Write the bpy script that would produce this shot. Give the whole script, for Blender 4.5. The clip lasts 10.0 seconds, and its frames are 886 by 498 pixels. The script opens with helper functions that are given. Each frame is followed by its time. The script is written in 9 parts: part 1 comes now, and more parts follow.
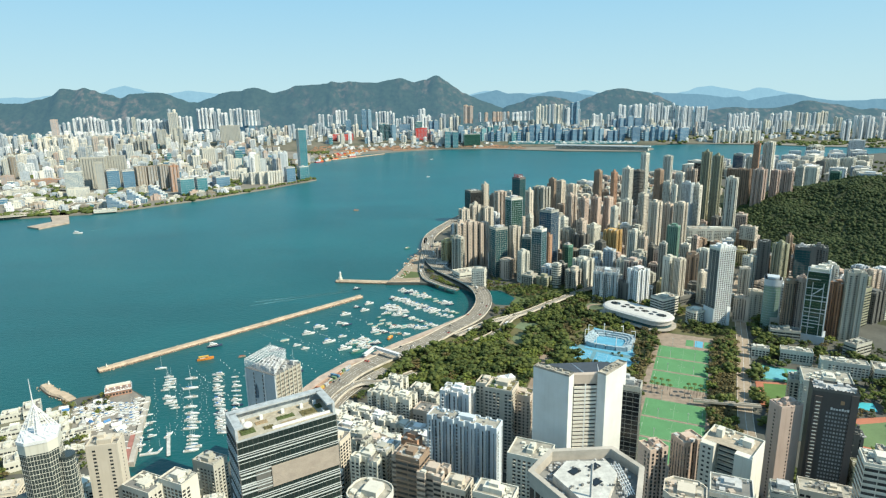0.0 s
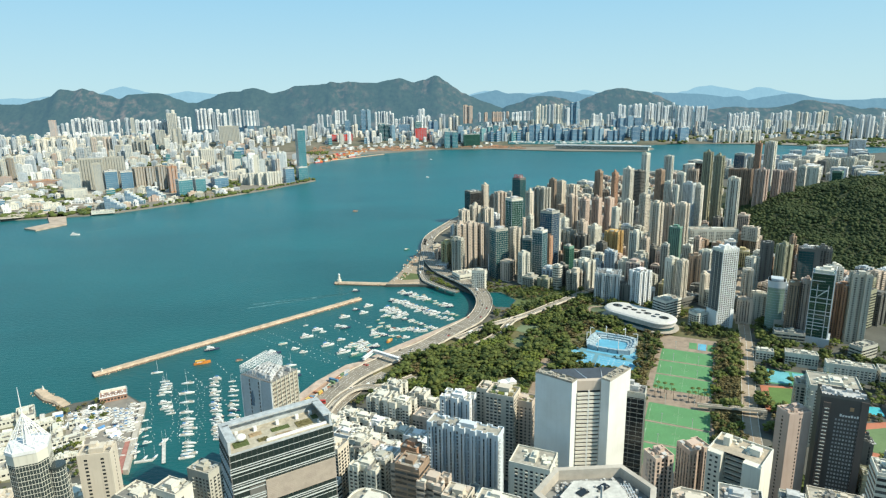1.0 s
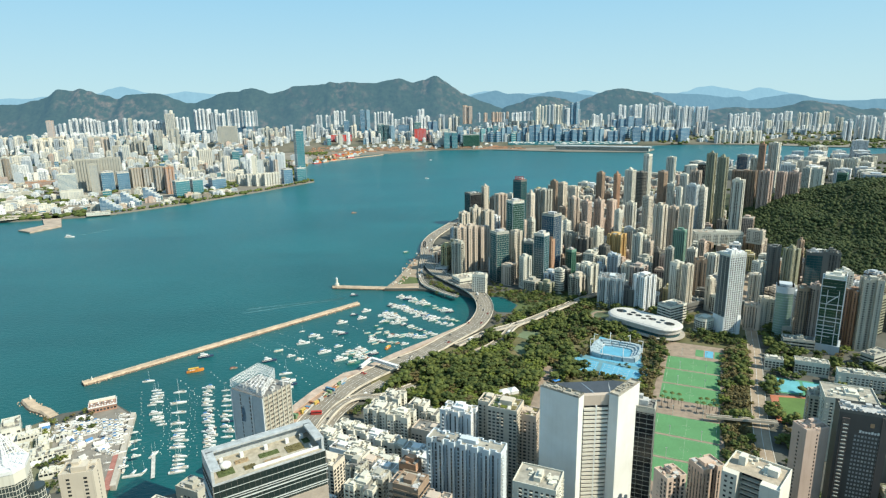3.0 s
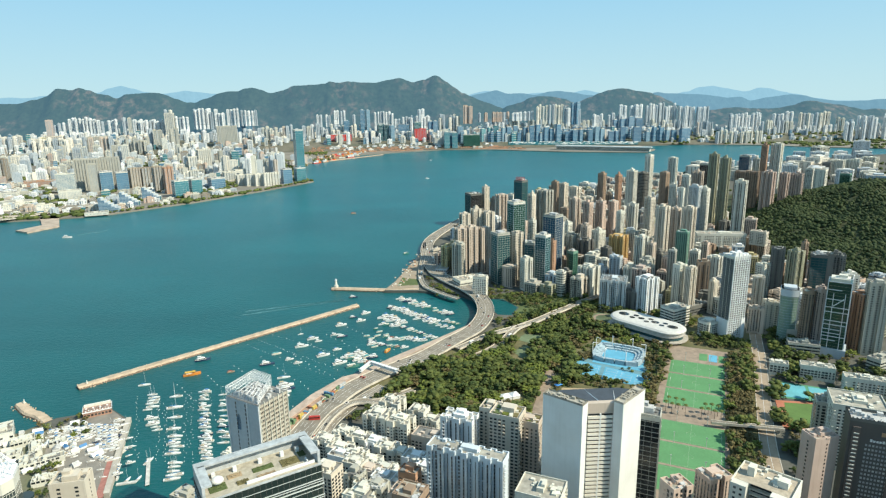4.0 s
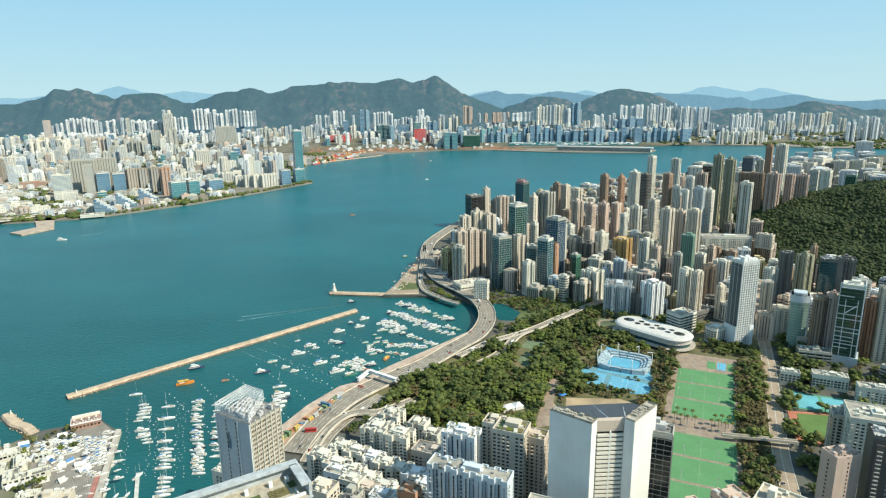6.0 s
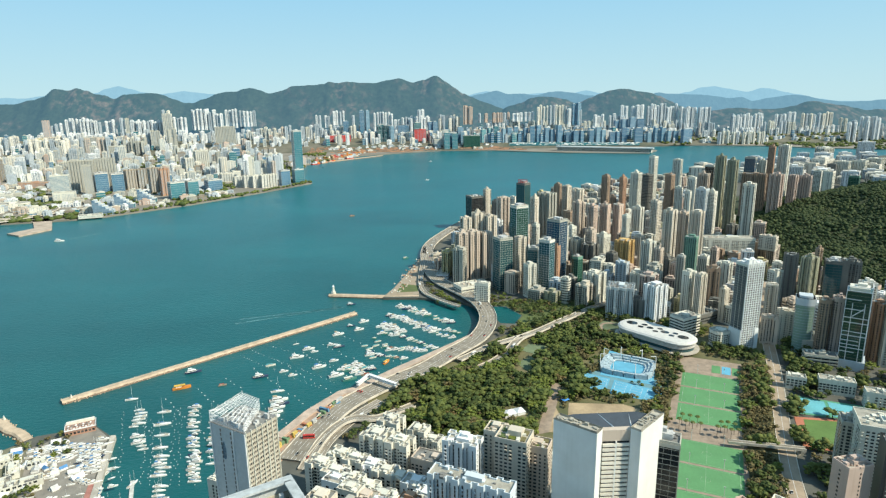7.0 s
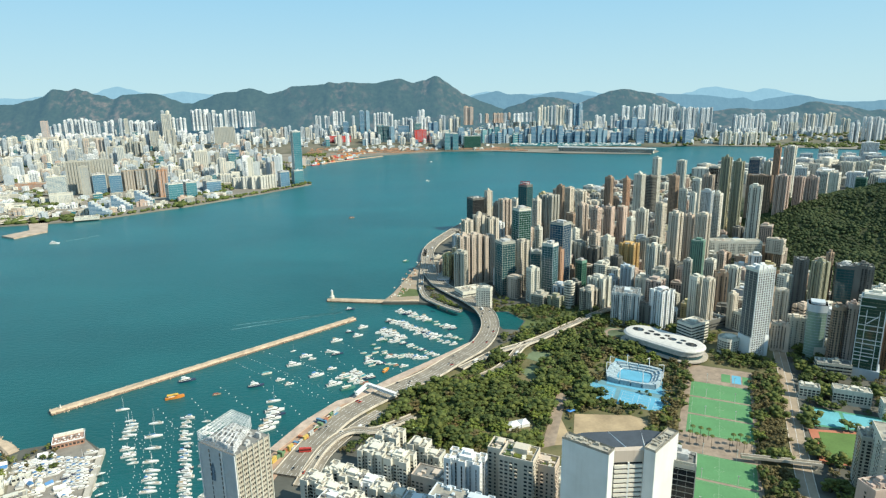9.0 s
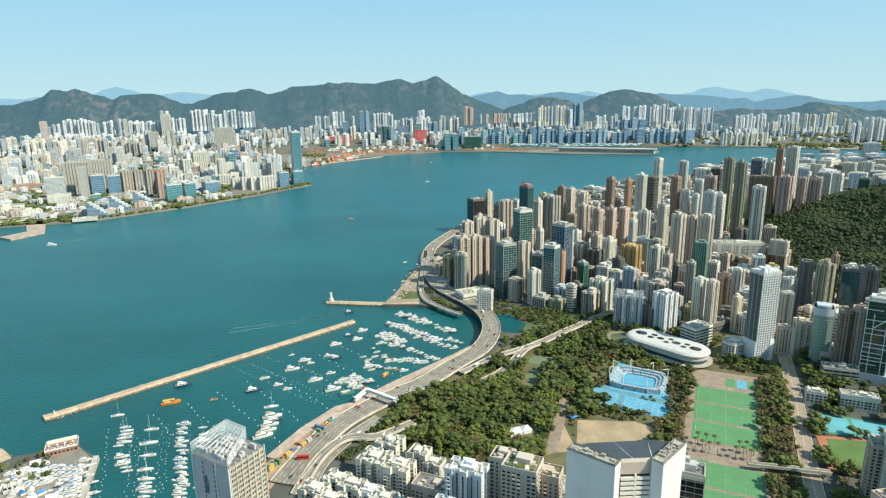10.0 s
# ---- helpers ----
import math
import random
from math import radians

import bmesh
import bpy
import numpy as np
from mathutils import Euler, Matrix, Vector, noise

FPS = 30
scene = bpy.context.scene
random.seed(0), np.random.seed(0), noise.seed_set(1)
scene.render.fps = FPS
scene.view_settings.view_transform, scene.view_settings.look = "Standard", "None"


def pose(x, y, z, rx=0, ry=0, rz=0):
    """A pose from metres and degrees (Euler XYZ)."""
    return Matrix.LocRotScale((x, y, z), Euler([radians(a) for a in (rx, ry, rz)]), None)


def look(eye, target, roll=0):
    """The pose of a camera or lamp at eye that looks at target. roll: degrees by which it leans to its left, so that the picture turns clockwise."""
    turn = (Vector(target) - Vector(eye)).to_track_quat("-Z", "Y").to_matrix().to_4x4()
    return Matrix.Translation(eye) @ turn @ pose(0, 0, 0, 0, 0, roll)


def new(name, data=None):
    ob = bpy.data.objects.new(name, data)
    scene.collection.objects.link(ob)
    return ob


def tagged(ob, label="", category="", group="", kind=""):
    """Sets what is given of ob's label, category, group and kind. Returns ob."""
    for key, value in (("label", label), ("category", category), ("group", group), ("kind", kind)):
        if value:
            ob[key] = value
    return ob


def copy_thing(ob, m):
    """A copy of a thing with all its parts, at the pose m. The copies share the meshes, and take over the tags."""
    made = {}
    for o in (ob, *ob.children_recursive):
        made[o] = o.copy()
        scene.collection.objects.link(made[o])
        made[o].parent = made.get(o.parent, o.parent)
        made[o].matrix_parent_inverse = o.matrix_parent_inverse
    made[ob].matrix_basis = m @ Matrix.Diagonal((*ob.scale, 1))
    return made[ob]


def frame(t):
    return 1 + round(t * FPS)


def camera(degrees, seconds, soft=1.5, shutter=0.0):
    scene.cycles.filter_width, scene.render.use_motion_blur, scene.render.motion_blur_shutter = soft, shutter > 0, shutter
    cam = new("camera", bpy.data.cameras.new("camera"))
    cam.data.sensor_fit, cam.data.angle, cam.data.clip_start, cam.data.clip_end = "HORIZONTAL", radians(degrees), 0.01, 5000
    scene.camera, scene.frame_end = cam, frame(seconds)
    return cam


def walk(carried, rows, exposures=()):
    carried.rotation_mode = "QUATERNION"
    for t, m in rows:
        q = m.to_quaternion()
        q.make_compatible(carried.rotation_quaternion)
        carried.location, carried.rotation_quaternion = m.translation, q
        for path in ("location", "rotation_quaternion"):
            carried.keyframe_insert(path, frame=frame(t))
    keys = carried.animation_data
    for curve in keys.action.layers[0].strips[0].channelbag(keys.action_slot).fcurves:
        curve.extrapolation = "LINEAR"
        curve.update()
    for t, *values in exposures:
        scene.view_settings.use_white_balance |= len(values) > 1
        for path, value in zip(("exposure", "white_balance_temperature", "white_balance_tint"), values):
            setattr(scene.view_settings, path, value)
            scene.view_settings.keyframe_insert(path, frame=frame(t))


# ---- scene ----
cam = camera(72.1, 10.0, 1.25)
PATH = [
    (0, (-0.217, 0.629, 319.107), (-0.112, 2.568, 318.63), -0.9),
    (0.5, (0.049, 5.913, 319.133), (0.154, 7.852, 318.656), -1.0),
    (1, (0.287, 11.226, 319.178), (0.393, 13.166, 318.701), -1.0),
    (1.5, (0.488, 16.566, 319.246), (0.594, 18.506, 318.769), -1.0),
    (2, (0.654, 21.917, 319.325), (0.762, 23.856, 318.849), -0.9),
    (2.5, (0.776, 27.301, 319.42), (0.884, 29.241, 318.944), -1.0),
    (4, (1.047, 43.56, 319.959), (1.155, 45.5, 319.482), -0.9),
    (4.5, (1.118, 49.027, 320.051), (1.226, 50.966, 319.574), -0.9),
    (5, (1.185, 54.533, 320.134), (1.294, 56.472, 319.658), -0.9),
    (5.5, (1.246, 60.069, 320.222), (1.355, 62.008, 319.746), -0.9),
    (7, (1.346, 76.761, 320.654), (1.455, 78.701, 320.178), -0.9),
    (7.5, (1.4, 82.316, 320.715), (1.508, 84.255, 320.239), -0.9),
    (8, (1.45, 87.882, 320.757), (1.558, 89.822, 320.281), -0.9),
    (8.5, (1.501, 93.506, 320.804), (1.609, 95.445, 320.329), -0.9),
    (9, (1.584, 99.177, 320.86), (1.692, 101.117, 320.385), -0.9),
    (9.5, (1.661, 104.907, 320.897), (1.769, 106.847, 320.422), -0.9),
    (10, (1.72, 110.671, 320.925), (1.828, 112.611, 320.451), -0.9),
]
walk(cam, [(t, look(eye, target, roll)) for t, eye, target, roll in PATH], [(0.0, 0.35, 6300, 5.0), (10.0, 0.35, 6300, 5.0)])

# ---- light ----
SUN_TO = Vector((0.885, -0.465, 0.0)).normalized()
SUN_UP = radians(42)
world = bpy.data.worlds.new("world")
scene.world = world
world.use_nodes = True
nt = world.node_tree
nt.nodes.clear()
sky = nt.nodes.new("ShaderNodeTexSky")
sky.sky_type, sky.sun_disc = "NISHITA", False
sky.sun_elevation, sky.sun_rotation = SUN_UP, math.atan2(SUN_TO.x, SUN_TO.y)
sky.altitude, sky.air_density, sky.dust_density, sky.ozone_density = 0, 1.0, 0.3, 2.0
back = nt.nodes.new("ShaderNodeBackground")
back.inputs["Strength"].default_value = 0.105
outw = nt.nodes.new("ShaderNodeOutputWorld")
# thin haze: the clear sky is mixed with a pale veil that thickens towards the horizon
way = nt.nodes.new("ShaderNodeTexCoord")
xyz = nt.nodes.new("ShaderNodeSeparateXYZ")
veil = nt.nodes.new("ShaderNodeValToRGB")
veil.color_ramp.elements[0].position, veil.color_ramp.elements[0].color = 0.0, (4.2, 5.85, 6.3, 1)
veil.color_ramp.elements[1].position, veil.color_ramp.elements[1].color = 0.55, (1.9, 3.3, 4.7, 1)
mid = veil.color_ramp.elements.new(0.16)
mid.color = (2.75, 4.95, 6.5, 1)
tone = nt.nodes.new("ShaderNodeMix")
tone.data_type = "RGBA"
tone.inputs[0].default_value = 0.96
nt.links.new(way.outputs["Generated"], xyz.inputs[0])
nt.links.new(xyz.outputs["Z"], veil.inputs["Fac"])
nt.links.new(sky.outputs[0], tone.inputs[6])
nt.links.new(veil.outputs["Color"], tone.inputs[7])
nt.links.new(tone.outputs[2], back.inputs["Color"])
nt.links.new(back.outputs[0], outw.inputs["Surface"])
sun = new("sun", bpy.data.lights.new("sun", "SUN"))
sun.data.energy, sun.data.angle, sun.data.color = 5.0, radians(0.55), (1.0, 0.90, 0.72)
to = Vector((SUN_TO.x * math.cos(SUN_UP), SUN_TO.y * math.cos(SUN_UP), math.sin(SUN_UP)))
sun.matrix_world = look(to * 900, (0, 0, 0))

# ---- materials ----
def mat(name, build):
    m = bpy.data.materials.new(name)
    m.use_nodes = True
    t = m.node_tree
    b = t.nodes["Principled BSDF"]
    build(t, b)
    return m


def nd(t, kind, **kw):
    n = t.nodes.new(kind)
    for k, v in kw.items():
        n.inputs[k.replace("_", " ")].default_value = v
    return n


def noise_node(t, scale, detail=4.0, stretch=None, coords="Object"):
    c = t.nodes.new("ShaderNodeTexCoord")
    n = nd(t, "ShaderNodeTexNoise", Scale=scale, Detail=detail, Roughness=0.6)
    if stretch:
        m = nd(t, "ShaderNodeMapping", Scale=stretch)
        t.links.new(c.outputs[coords], m.inputs["Vector"])
        t.links.new(m.outputs[0], n.inputs["Vector"])
    else:
        t.links.new(c.outputs[coords], n.inputs["Vector"])
    return n.outputs["Fac"]


def mix(t, fac, a, b, blend="MIX"):
    n = t.nodes.new("ShaderNodeMix")
    n.data_type, n.blend_type = "RGBA", blend
    for sock, v in ((n.inputs[0], fac), (n.inputs[6], a), (n.inputs[7], b)):
        if isinstance(v, (int, float)):
            sock.default_value = v
        elif isinstance(v, tuple):
            sock.default_value = (*v[:3], 1)
        else:
            t.links.new(v, sock)
    return n.outputs[2]


def ramp(t, fac, lo, hi, a=0.0, b=1.0):
    n = nd(t, "ShaderNodeMapRange", From_Min=lo, From_Max=hi, To_Min=a, To_Max=b)
    t.links.new(fac, n.inputs["Value"])
    return n.outputs[0]


def bump(t, b, height, strength, distance):
    n = nd(t, "ShaderNodeBump", Strength=strength, Distance=distance)
    t.links.new(height, n.inputs["Height"])
    t.links.new(n.outputs[0], b.inputs["Normal"])


def shade(c, k):
    return tuple(min(1.0, v * k) for v in c)


def facade(name, c, rough=0.8, streak=0.35, vary=0.12):
    """Painted or tiled facade: patches, rain streaks, a little difference from house to house."""
    c = (c[0], c[1], c[2] * 0.95)
    def f(t, b):
        info = t.nodes.new("ShaderNodeObjectInfo")
        geo = t.nodes.new("ShaderNodeNewGeometry")
        both = t.nodes.new("ShaderNodeMath")
        t.links.new(info.outputs["Random"], both.inputs[0])
        t.links.new(geo.outputs["Random Per Island"], both.inputs[1])
        col = mix(t, ramp(t, both.outputs[0], 0.3, 1.7), shade(c, 1 - vary), shade(c, 1 + vary))
        col = mix(t, ramp(t, noise_node(t, 0.05, 3), 0.35, 0.7, 0, 0.5), col, mix(t, 1.0, col, (0.78, 0.76, 0.72), "MULTIPLY"))
        col = mix(t, ramp(t, noise_node(t, 0.5, 5, (1, 1, 0.06)), 0.5, 0.78, 0, streak), col, mix(t, 1.0, col, (0.55, 0.52, 0.47), "MULTIPLY"))
        col = mix(t, ramp(t, noise_node(t, 3.0, 2), 0.3, 0.7, 0, 0.15), col, mix(t, 1.0, col, (0.7, 0.7, 0.7), "MULTIPLY"))
        t.links.new(col, b.inputs["Base Color"])
        b.inputs["Roughness"].default_value = rough
        bump(t, b, noise_node(t, 2.0, 3), 0.25, 0.08)
    return mat(name, f)


def glass(name, dark, light, rough=0.12):
    """Panes seen from outside: dark rooms, some with pale curtains."""
    def f(t, b):
        g = t.nodes.new("ShaderNodeNewGeometry")
        col = mix(t, ramp(t, g.outputs["Random Per Island"], 0.55, 1.0), dark, light)
        col = mix(t, ramp(t, noise_node(t, 0.03, 2), 0.4, 0.65, 0, 0.5), col, mix(t, 1.0, col, (0.6, 0.62, 0.66), "MULTIPLY"))
        t.links.new(col, b.inputs["Base Color"])
        b.inputs["Roughness"].default_value = rough
        b.inputs["Specular IOR Level"].default_value = 0.7
        bump(t, b, noise_node(t, 0.25, 2), 0.08, 0.3)
    return mat(name, f)


def plain(name, c, rough=0.7, metal=0.0, vary=0.25, scale=0.3, c2=None, bmp=0.2):
    def f(t, b):
        col = mix(t, ramp(t, noise_node(t, scale, 5), 0.3, 0.7), shade(c, 1 - vary), c2 or shade(c, 1 + vary))
        col = mix(t, ramp(t, noise_node(t, scale * 9, 3), 0.35, 0.7, 0, 0.35), col, mix(t, 1.0, col, (0.65, 0.64, 0.62), "MULTIPLY"))
        t.links.new(col, b.inputs["Base Color"])
        b.inputs["Roughness"].default_value = rough
        b.inputs["Metallic"].default_value = metal
        bump(t, b, noise_node(t, scale * 6, 4), bmp, 0.2)
    return mat(name, f)


def foliage(name, lo, hi, scale=0.25, fine=0.7):
    def f(t, b):
        g = t.nodes.new("ShaderNodeNewGeometry")
        info = t.nodes.new("ShaderNodeObjectInfo")
        col = mix(t, g.outputs["Random Per Island"], lo, hi)
        col = mix(t, ramp(t, info.outputs["Random"], 0, 1, 0, 0.5), col, mix(t, 1.0, col, (0.85, 0.7, 0.5), "MULTIPLY"))
        col = mix(t, ramp(t, noise_node(t, scale, 3), 0.40, 0.62, 0, 0.8), col, mix(t, 1.0, col, (0.55, 0.62, 0.60), "MULTIPLY"))
        col = mix(t, ramp(t, noise_node(t, fine, 5), 0.42, 0.60, 0, 0.5), col, mix(t, 1.0, col, (0.45, 0.5, 0.45), "MULTIPLY"))
        t.links.new(col, b.inputs["Base Color"])
        bump(t, b, noise_node(t, fine * 0.8, 5), 1.0, 0.9)
        b.inputs["Roughness"].default_value = 0.75
        b.inputs["Specular IOR Level"].default_value = 0.2
    return mat(name, f)


def water_mat(t, b):
    """Harbour water: greener towards the near shore, bluer and lighter towards the far shore."""
    big = noise_node(t, 0.0022, 4, (1, 2.2, 1))
    mid = noise_node(t, 0.012, 4, (1, 2.5, 1))
    at = t.nodes.new("ShaderNodeTexCoord")
    axis = t.nodes.new("ShaderNodeSeparateXYZ")
    t.links.new(at.outputs["Object"], axis.inputs[0])
    # share of the bluer, lighter colour, growing with Y from 700 to 2300
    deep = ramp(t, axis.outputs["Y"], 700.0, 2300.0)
    near_tone = mix(t, ramp(t, big, 0.35, 0.65), (0.007, 0.076, 0.081), (0.011, 0.102, 0.107))
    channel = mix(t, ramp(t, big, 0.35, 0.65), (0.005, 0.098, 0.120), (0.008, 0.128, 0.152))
    col = mix(t, deep, near_tone, channel)
    col = mix(t, ramp(t, mid, 0.45, 0.75, 0, 0.3), col, mix(t, 1.0, col, (1.25, 1.2, 1.2), "MULTIPLY"))
    t.links.new(col, b.inputs["Base Color"])
    b.inputs["Roughness"].default_value = 0.3
    b.inputs["IOR"].default_value = 1.33
    wave = noise_node(t, 0.12, 5, (1, 2.0, 1))
    bump(t, b, wave, 0.7, 1.2)


WATER = mat("harbour_water", water_mat)
WALL = {
    "cream": facade("wall_cream", (0.63, 0.57, 0.50)),
    "beige": facade("wall_beige", (0.57, 0.48, 0.42)),
    "pink": facade("wall_pink", (0.58, 0.45, 0.39)),
    "mauve": facade("wall_mauve", (0.50, 0.39, 0.35)),
    "white": facade("wall_white", (0.68, 0.66, 0.61), streak=0.5),
    "grey": facade("wall_grey", (0.47, 0.46, 0.42)),
    "pale": facade("wall_pale_grey", (0.65, 0.64, 0.59)),
    "dark": facade("wall_dark", (0.15, 0.15, 0.145)),
    "brown": facade("wall_brown", (0.33, 0.24, 0.18)),
    "rust": facade("wall_rust", (0.46, 0.27, 0.18)),
    "orange": facade("wall_orange", (0.58, 0.39, 0.17)),
    "blue": facade("wall_blue", (0.52, 0.57, 0.62)),
    "green": facade("wall_green", (0.16, 0.30, 0.24)),
    "olive": facade("wall_olive", (0.30, 0.30, 0.22)),
    "red": facade("wall_red", (0.62, 0.06, 0.05)),
    # bright, ivory and haze: paints, lightened in part for haze over the far shore
    "bright": facade("wall_bright_white", (0.76, 0.78, 0.83), streak=0.2, vary=0.06),
    "ivory": facade("wall_ivory", (0.77, 0.73, 0.67), streak=0.2, vary=0.08),
    "haze": facade("wall_blue_grey", (0.46, 0.52, 0.60), streak=0.2),
    "paleblue": facade("wall_pale_blue", (0.60, 0.67, 0.76), streak=0.3),
    "taupe": facade("wall_taupe", (0.36, 0.31, 0.26)),
    "yellow": facade("wall_yellow", (0.60, 0.52, 0.30)),
}
GLASS = {
    "room": glass("glass_room", (0.022, 0.027, 0.03), (0.12, 0.12, 0.115), 0.25),
    # distant room panes, paled so that haze is in their colour
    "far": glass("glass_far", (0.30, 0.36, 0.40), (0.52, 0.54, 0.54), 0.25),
    "azure": glass("glass_azure", (0.09, 0.19, 0.29), (0.17, 0.29, 0.39), 0.15),
    "blue": glass("glass_blue", (0.02, 0.06, 0.11), (0.05, 0.12, 0.18), 0.08),
    "teal": glass("glass_teal", (0.02, 0.075, 0.085), (0.05, 0.14, 0.15), 0.08),
    "green": glass("glass_green", (0.02, 0.07, 0.05), (0.06, 0.15, 0.11), 0.1),
    # sea and sky: teal and blue glass lightened with haze for the far shore
    "sea": glass("glass_sea", (0.05, 0.19, 0.23), (0.12, 0.30, 0.33), 0.15),
    "sky": glass("glass_sky", (0.09, 0.20, 0.30), (0.20, 0.33, 0.42), 0.15),
    "dark": glass("glass_dark", (0.012, 0.015, 0.018), (0.04, 0.045, 0.05), 0.1),
}
ROOF = plain("roof_screed", (0.36, 0.34, 0.29), 0.9, vary=0.35, scale=0.16)
ROOFDARK = plain("roof_dark", (0.20, 0.20, 0.19), 0.9, scale=0.12)
PLANT = plain("roof_plant_metal", (0.5, 0.5, 0.49), 0.6, scale=0.3)
ASPHALT = plain("asphalt", (0.10, 0.098, 0.093), 0.9, scale=0.05)
CONCRETE = plain("concrete", (0.46, 0.42, 0.36), 0.85, scale=0.08)
DECK = plain("road_deck", (0.245, 0.215, 0.172), 0.9, scale=0.06)
BARRIER = plain("barrier_concrete", (0.58, 0.53, 0.45), 0.85, scale=0.1)
GROUND = plain("city_ground", (0.10, 0.10, 0.085), 0.95, scale=0.03)
STONE = plain("breakwater_stone", (0.50, 0.39, 0.28), 0.9, scale=0.1)
STONEDARK = plain("wet_stone", (0.16, 0.11, 0.075), 0.7, scale=0.2)
SAND = plain("worn_ground", (0.38, 0.29, 0.18), 0.95, scale=0.05)
GRASS = plain("grass", (0.10, 0.13, 0.045), 0.95, scale=0.06)
PITCH = plain("green_court_paint", (0.105, 0.265, 0.11), 0.8, vary=0.10, scale=0.05)
BLUECOURT = plain("blue_court_paint", (0.12, 0.37, 0.53), 0.8, vary=0.12, scale=0.05)
REDCOURT = plain("red_track", (0.45, 0.17, 0.10), 0.85, vary=0.12, scale=0.05)
DRYBED = plain("dry_planting", (0.16, 0.14, 0.06), 0.95, scale=0.8)
PAVE = plain("paving", (0.30, 0.235, 0.18), 0.9, scale=0.15)
LINE = plain("line_paint", (0.7, 0.7, 0.68), 0.7, vary=0.1)
COURTLINE = plain("worn_court_line", (0.34, 0.44, 0.31), 0.8, vary=0.2)
GEL = plain("gelcoat_white", (0.74, 0.74, 0.72), 0.35, vary=0.05)
CANVAS = plain("boat_canvas_blue", (0.08, 0.22, 0.45), 0.8)
ORANGE = plain("boat_orange", (0.65, 0.24, 0.04), 0.5)
REDPAINT = plain("red_paint", (0.5, 0.05, 0.04), 0.5)
DECKWOOD = plain("weathered_deck", (0.42, 0.36, 0.28), 0.8, scale=1.5)
STEEL = plain("white_steel", (0.75, 0.76, 0.76), 0.45, vary=0.08)
BARK = plain("bark", (0.12, 0.09, 0.06), 0.9, scale=1.0)
LEAF = foliage("leaf_green", (0.082, 0.112, 0.032), (0.170, 0.196, 0.056), 0.05)
LEAFDEEP = foliage("leaf_deep_green", (0.056, 0.088, 0.028), (0.120, 0.150, 0.048), 0.05)
LEAFLIGHT = foliage("leaf_light", (0.130, 0.175, 0.036), (0.24, 0.28, 0.07), 0.05)
LEAFBROWN = foliage("leaf_brown", (0.140, 0.118, 0.056), (0.250, 0.208, 0.098), 0.05)
FOREST = foliage("forest", (0.042, 0.066, 0.026), (0.090, 0.110, 0.042), 0.011, 0.3)


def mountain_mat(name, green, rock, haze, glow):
    """Distant slopes of the backdrop: scrub, with bare reddish rock in patches, under painted haze."""
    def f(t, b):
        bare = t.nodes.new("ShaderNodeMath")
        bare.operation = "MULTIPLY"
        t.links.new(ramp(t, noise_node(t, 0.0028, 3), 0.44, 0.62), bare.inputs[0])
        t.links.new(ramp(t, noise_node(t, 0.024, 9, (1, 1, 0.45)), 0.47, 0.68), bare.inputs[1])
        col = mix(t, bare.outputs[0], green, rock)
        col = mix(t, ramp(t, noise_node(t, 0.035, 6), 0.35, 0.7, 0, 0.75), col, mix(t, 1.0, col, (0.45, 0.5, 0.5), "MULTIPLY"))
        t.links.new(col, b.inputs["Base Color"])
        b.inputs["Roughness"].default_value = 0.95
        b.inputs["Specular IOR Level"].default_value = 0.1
        # air haze painted as an even bluish emission of the slopes
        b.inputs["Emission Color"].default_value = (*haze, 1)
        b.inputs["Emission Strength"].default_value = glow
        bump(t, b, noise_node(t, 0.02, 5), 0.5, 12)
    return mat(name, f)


# the farther the range, the bluer its base and the stronger its painted haze
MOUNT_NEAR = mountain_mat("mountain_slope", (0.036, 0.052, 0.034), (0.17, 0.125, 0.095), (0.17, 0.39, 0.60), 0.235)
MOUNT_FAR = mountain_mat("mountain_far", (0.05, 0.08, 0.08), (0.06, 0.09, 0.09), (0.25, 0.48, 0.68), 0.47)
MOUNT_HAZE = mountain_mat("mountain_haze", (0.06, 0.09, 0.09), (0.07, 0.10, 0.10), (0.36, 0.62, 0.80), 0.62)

# ---- mesh helpers ----
def obj(name, verts, faces, material, parent=None, smooth=False):
    me = bpy.data.meshes.new(name)
    me.from_pydata(verts, [], faces)
    me.materials.append(material)
    if smooth:
        me.polygons.foreach_set("use_smooth", [True] * len(me.polygons))
    ob = new(name, me)
    if parent is not None:
        ob.parent = parent
    return ob


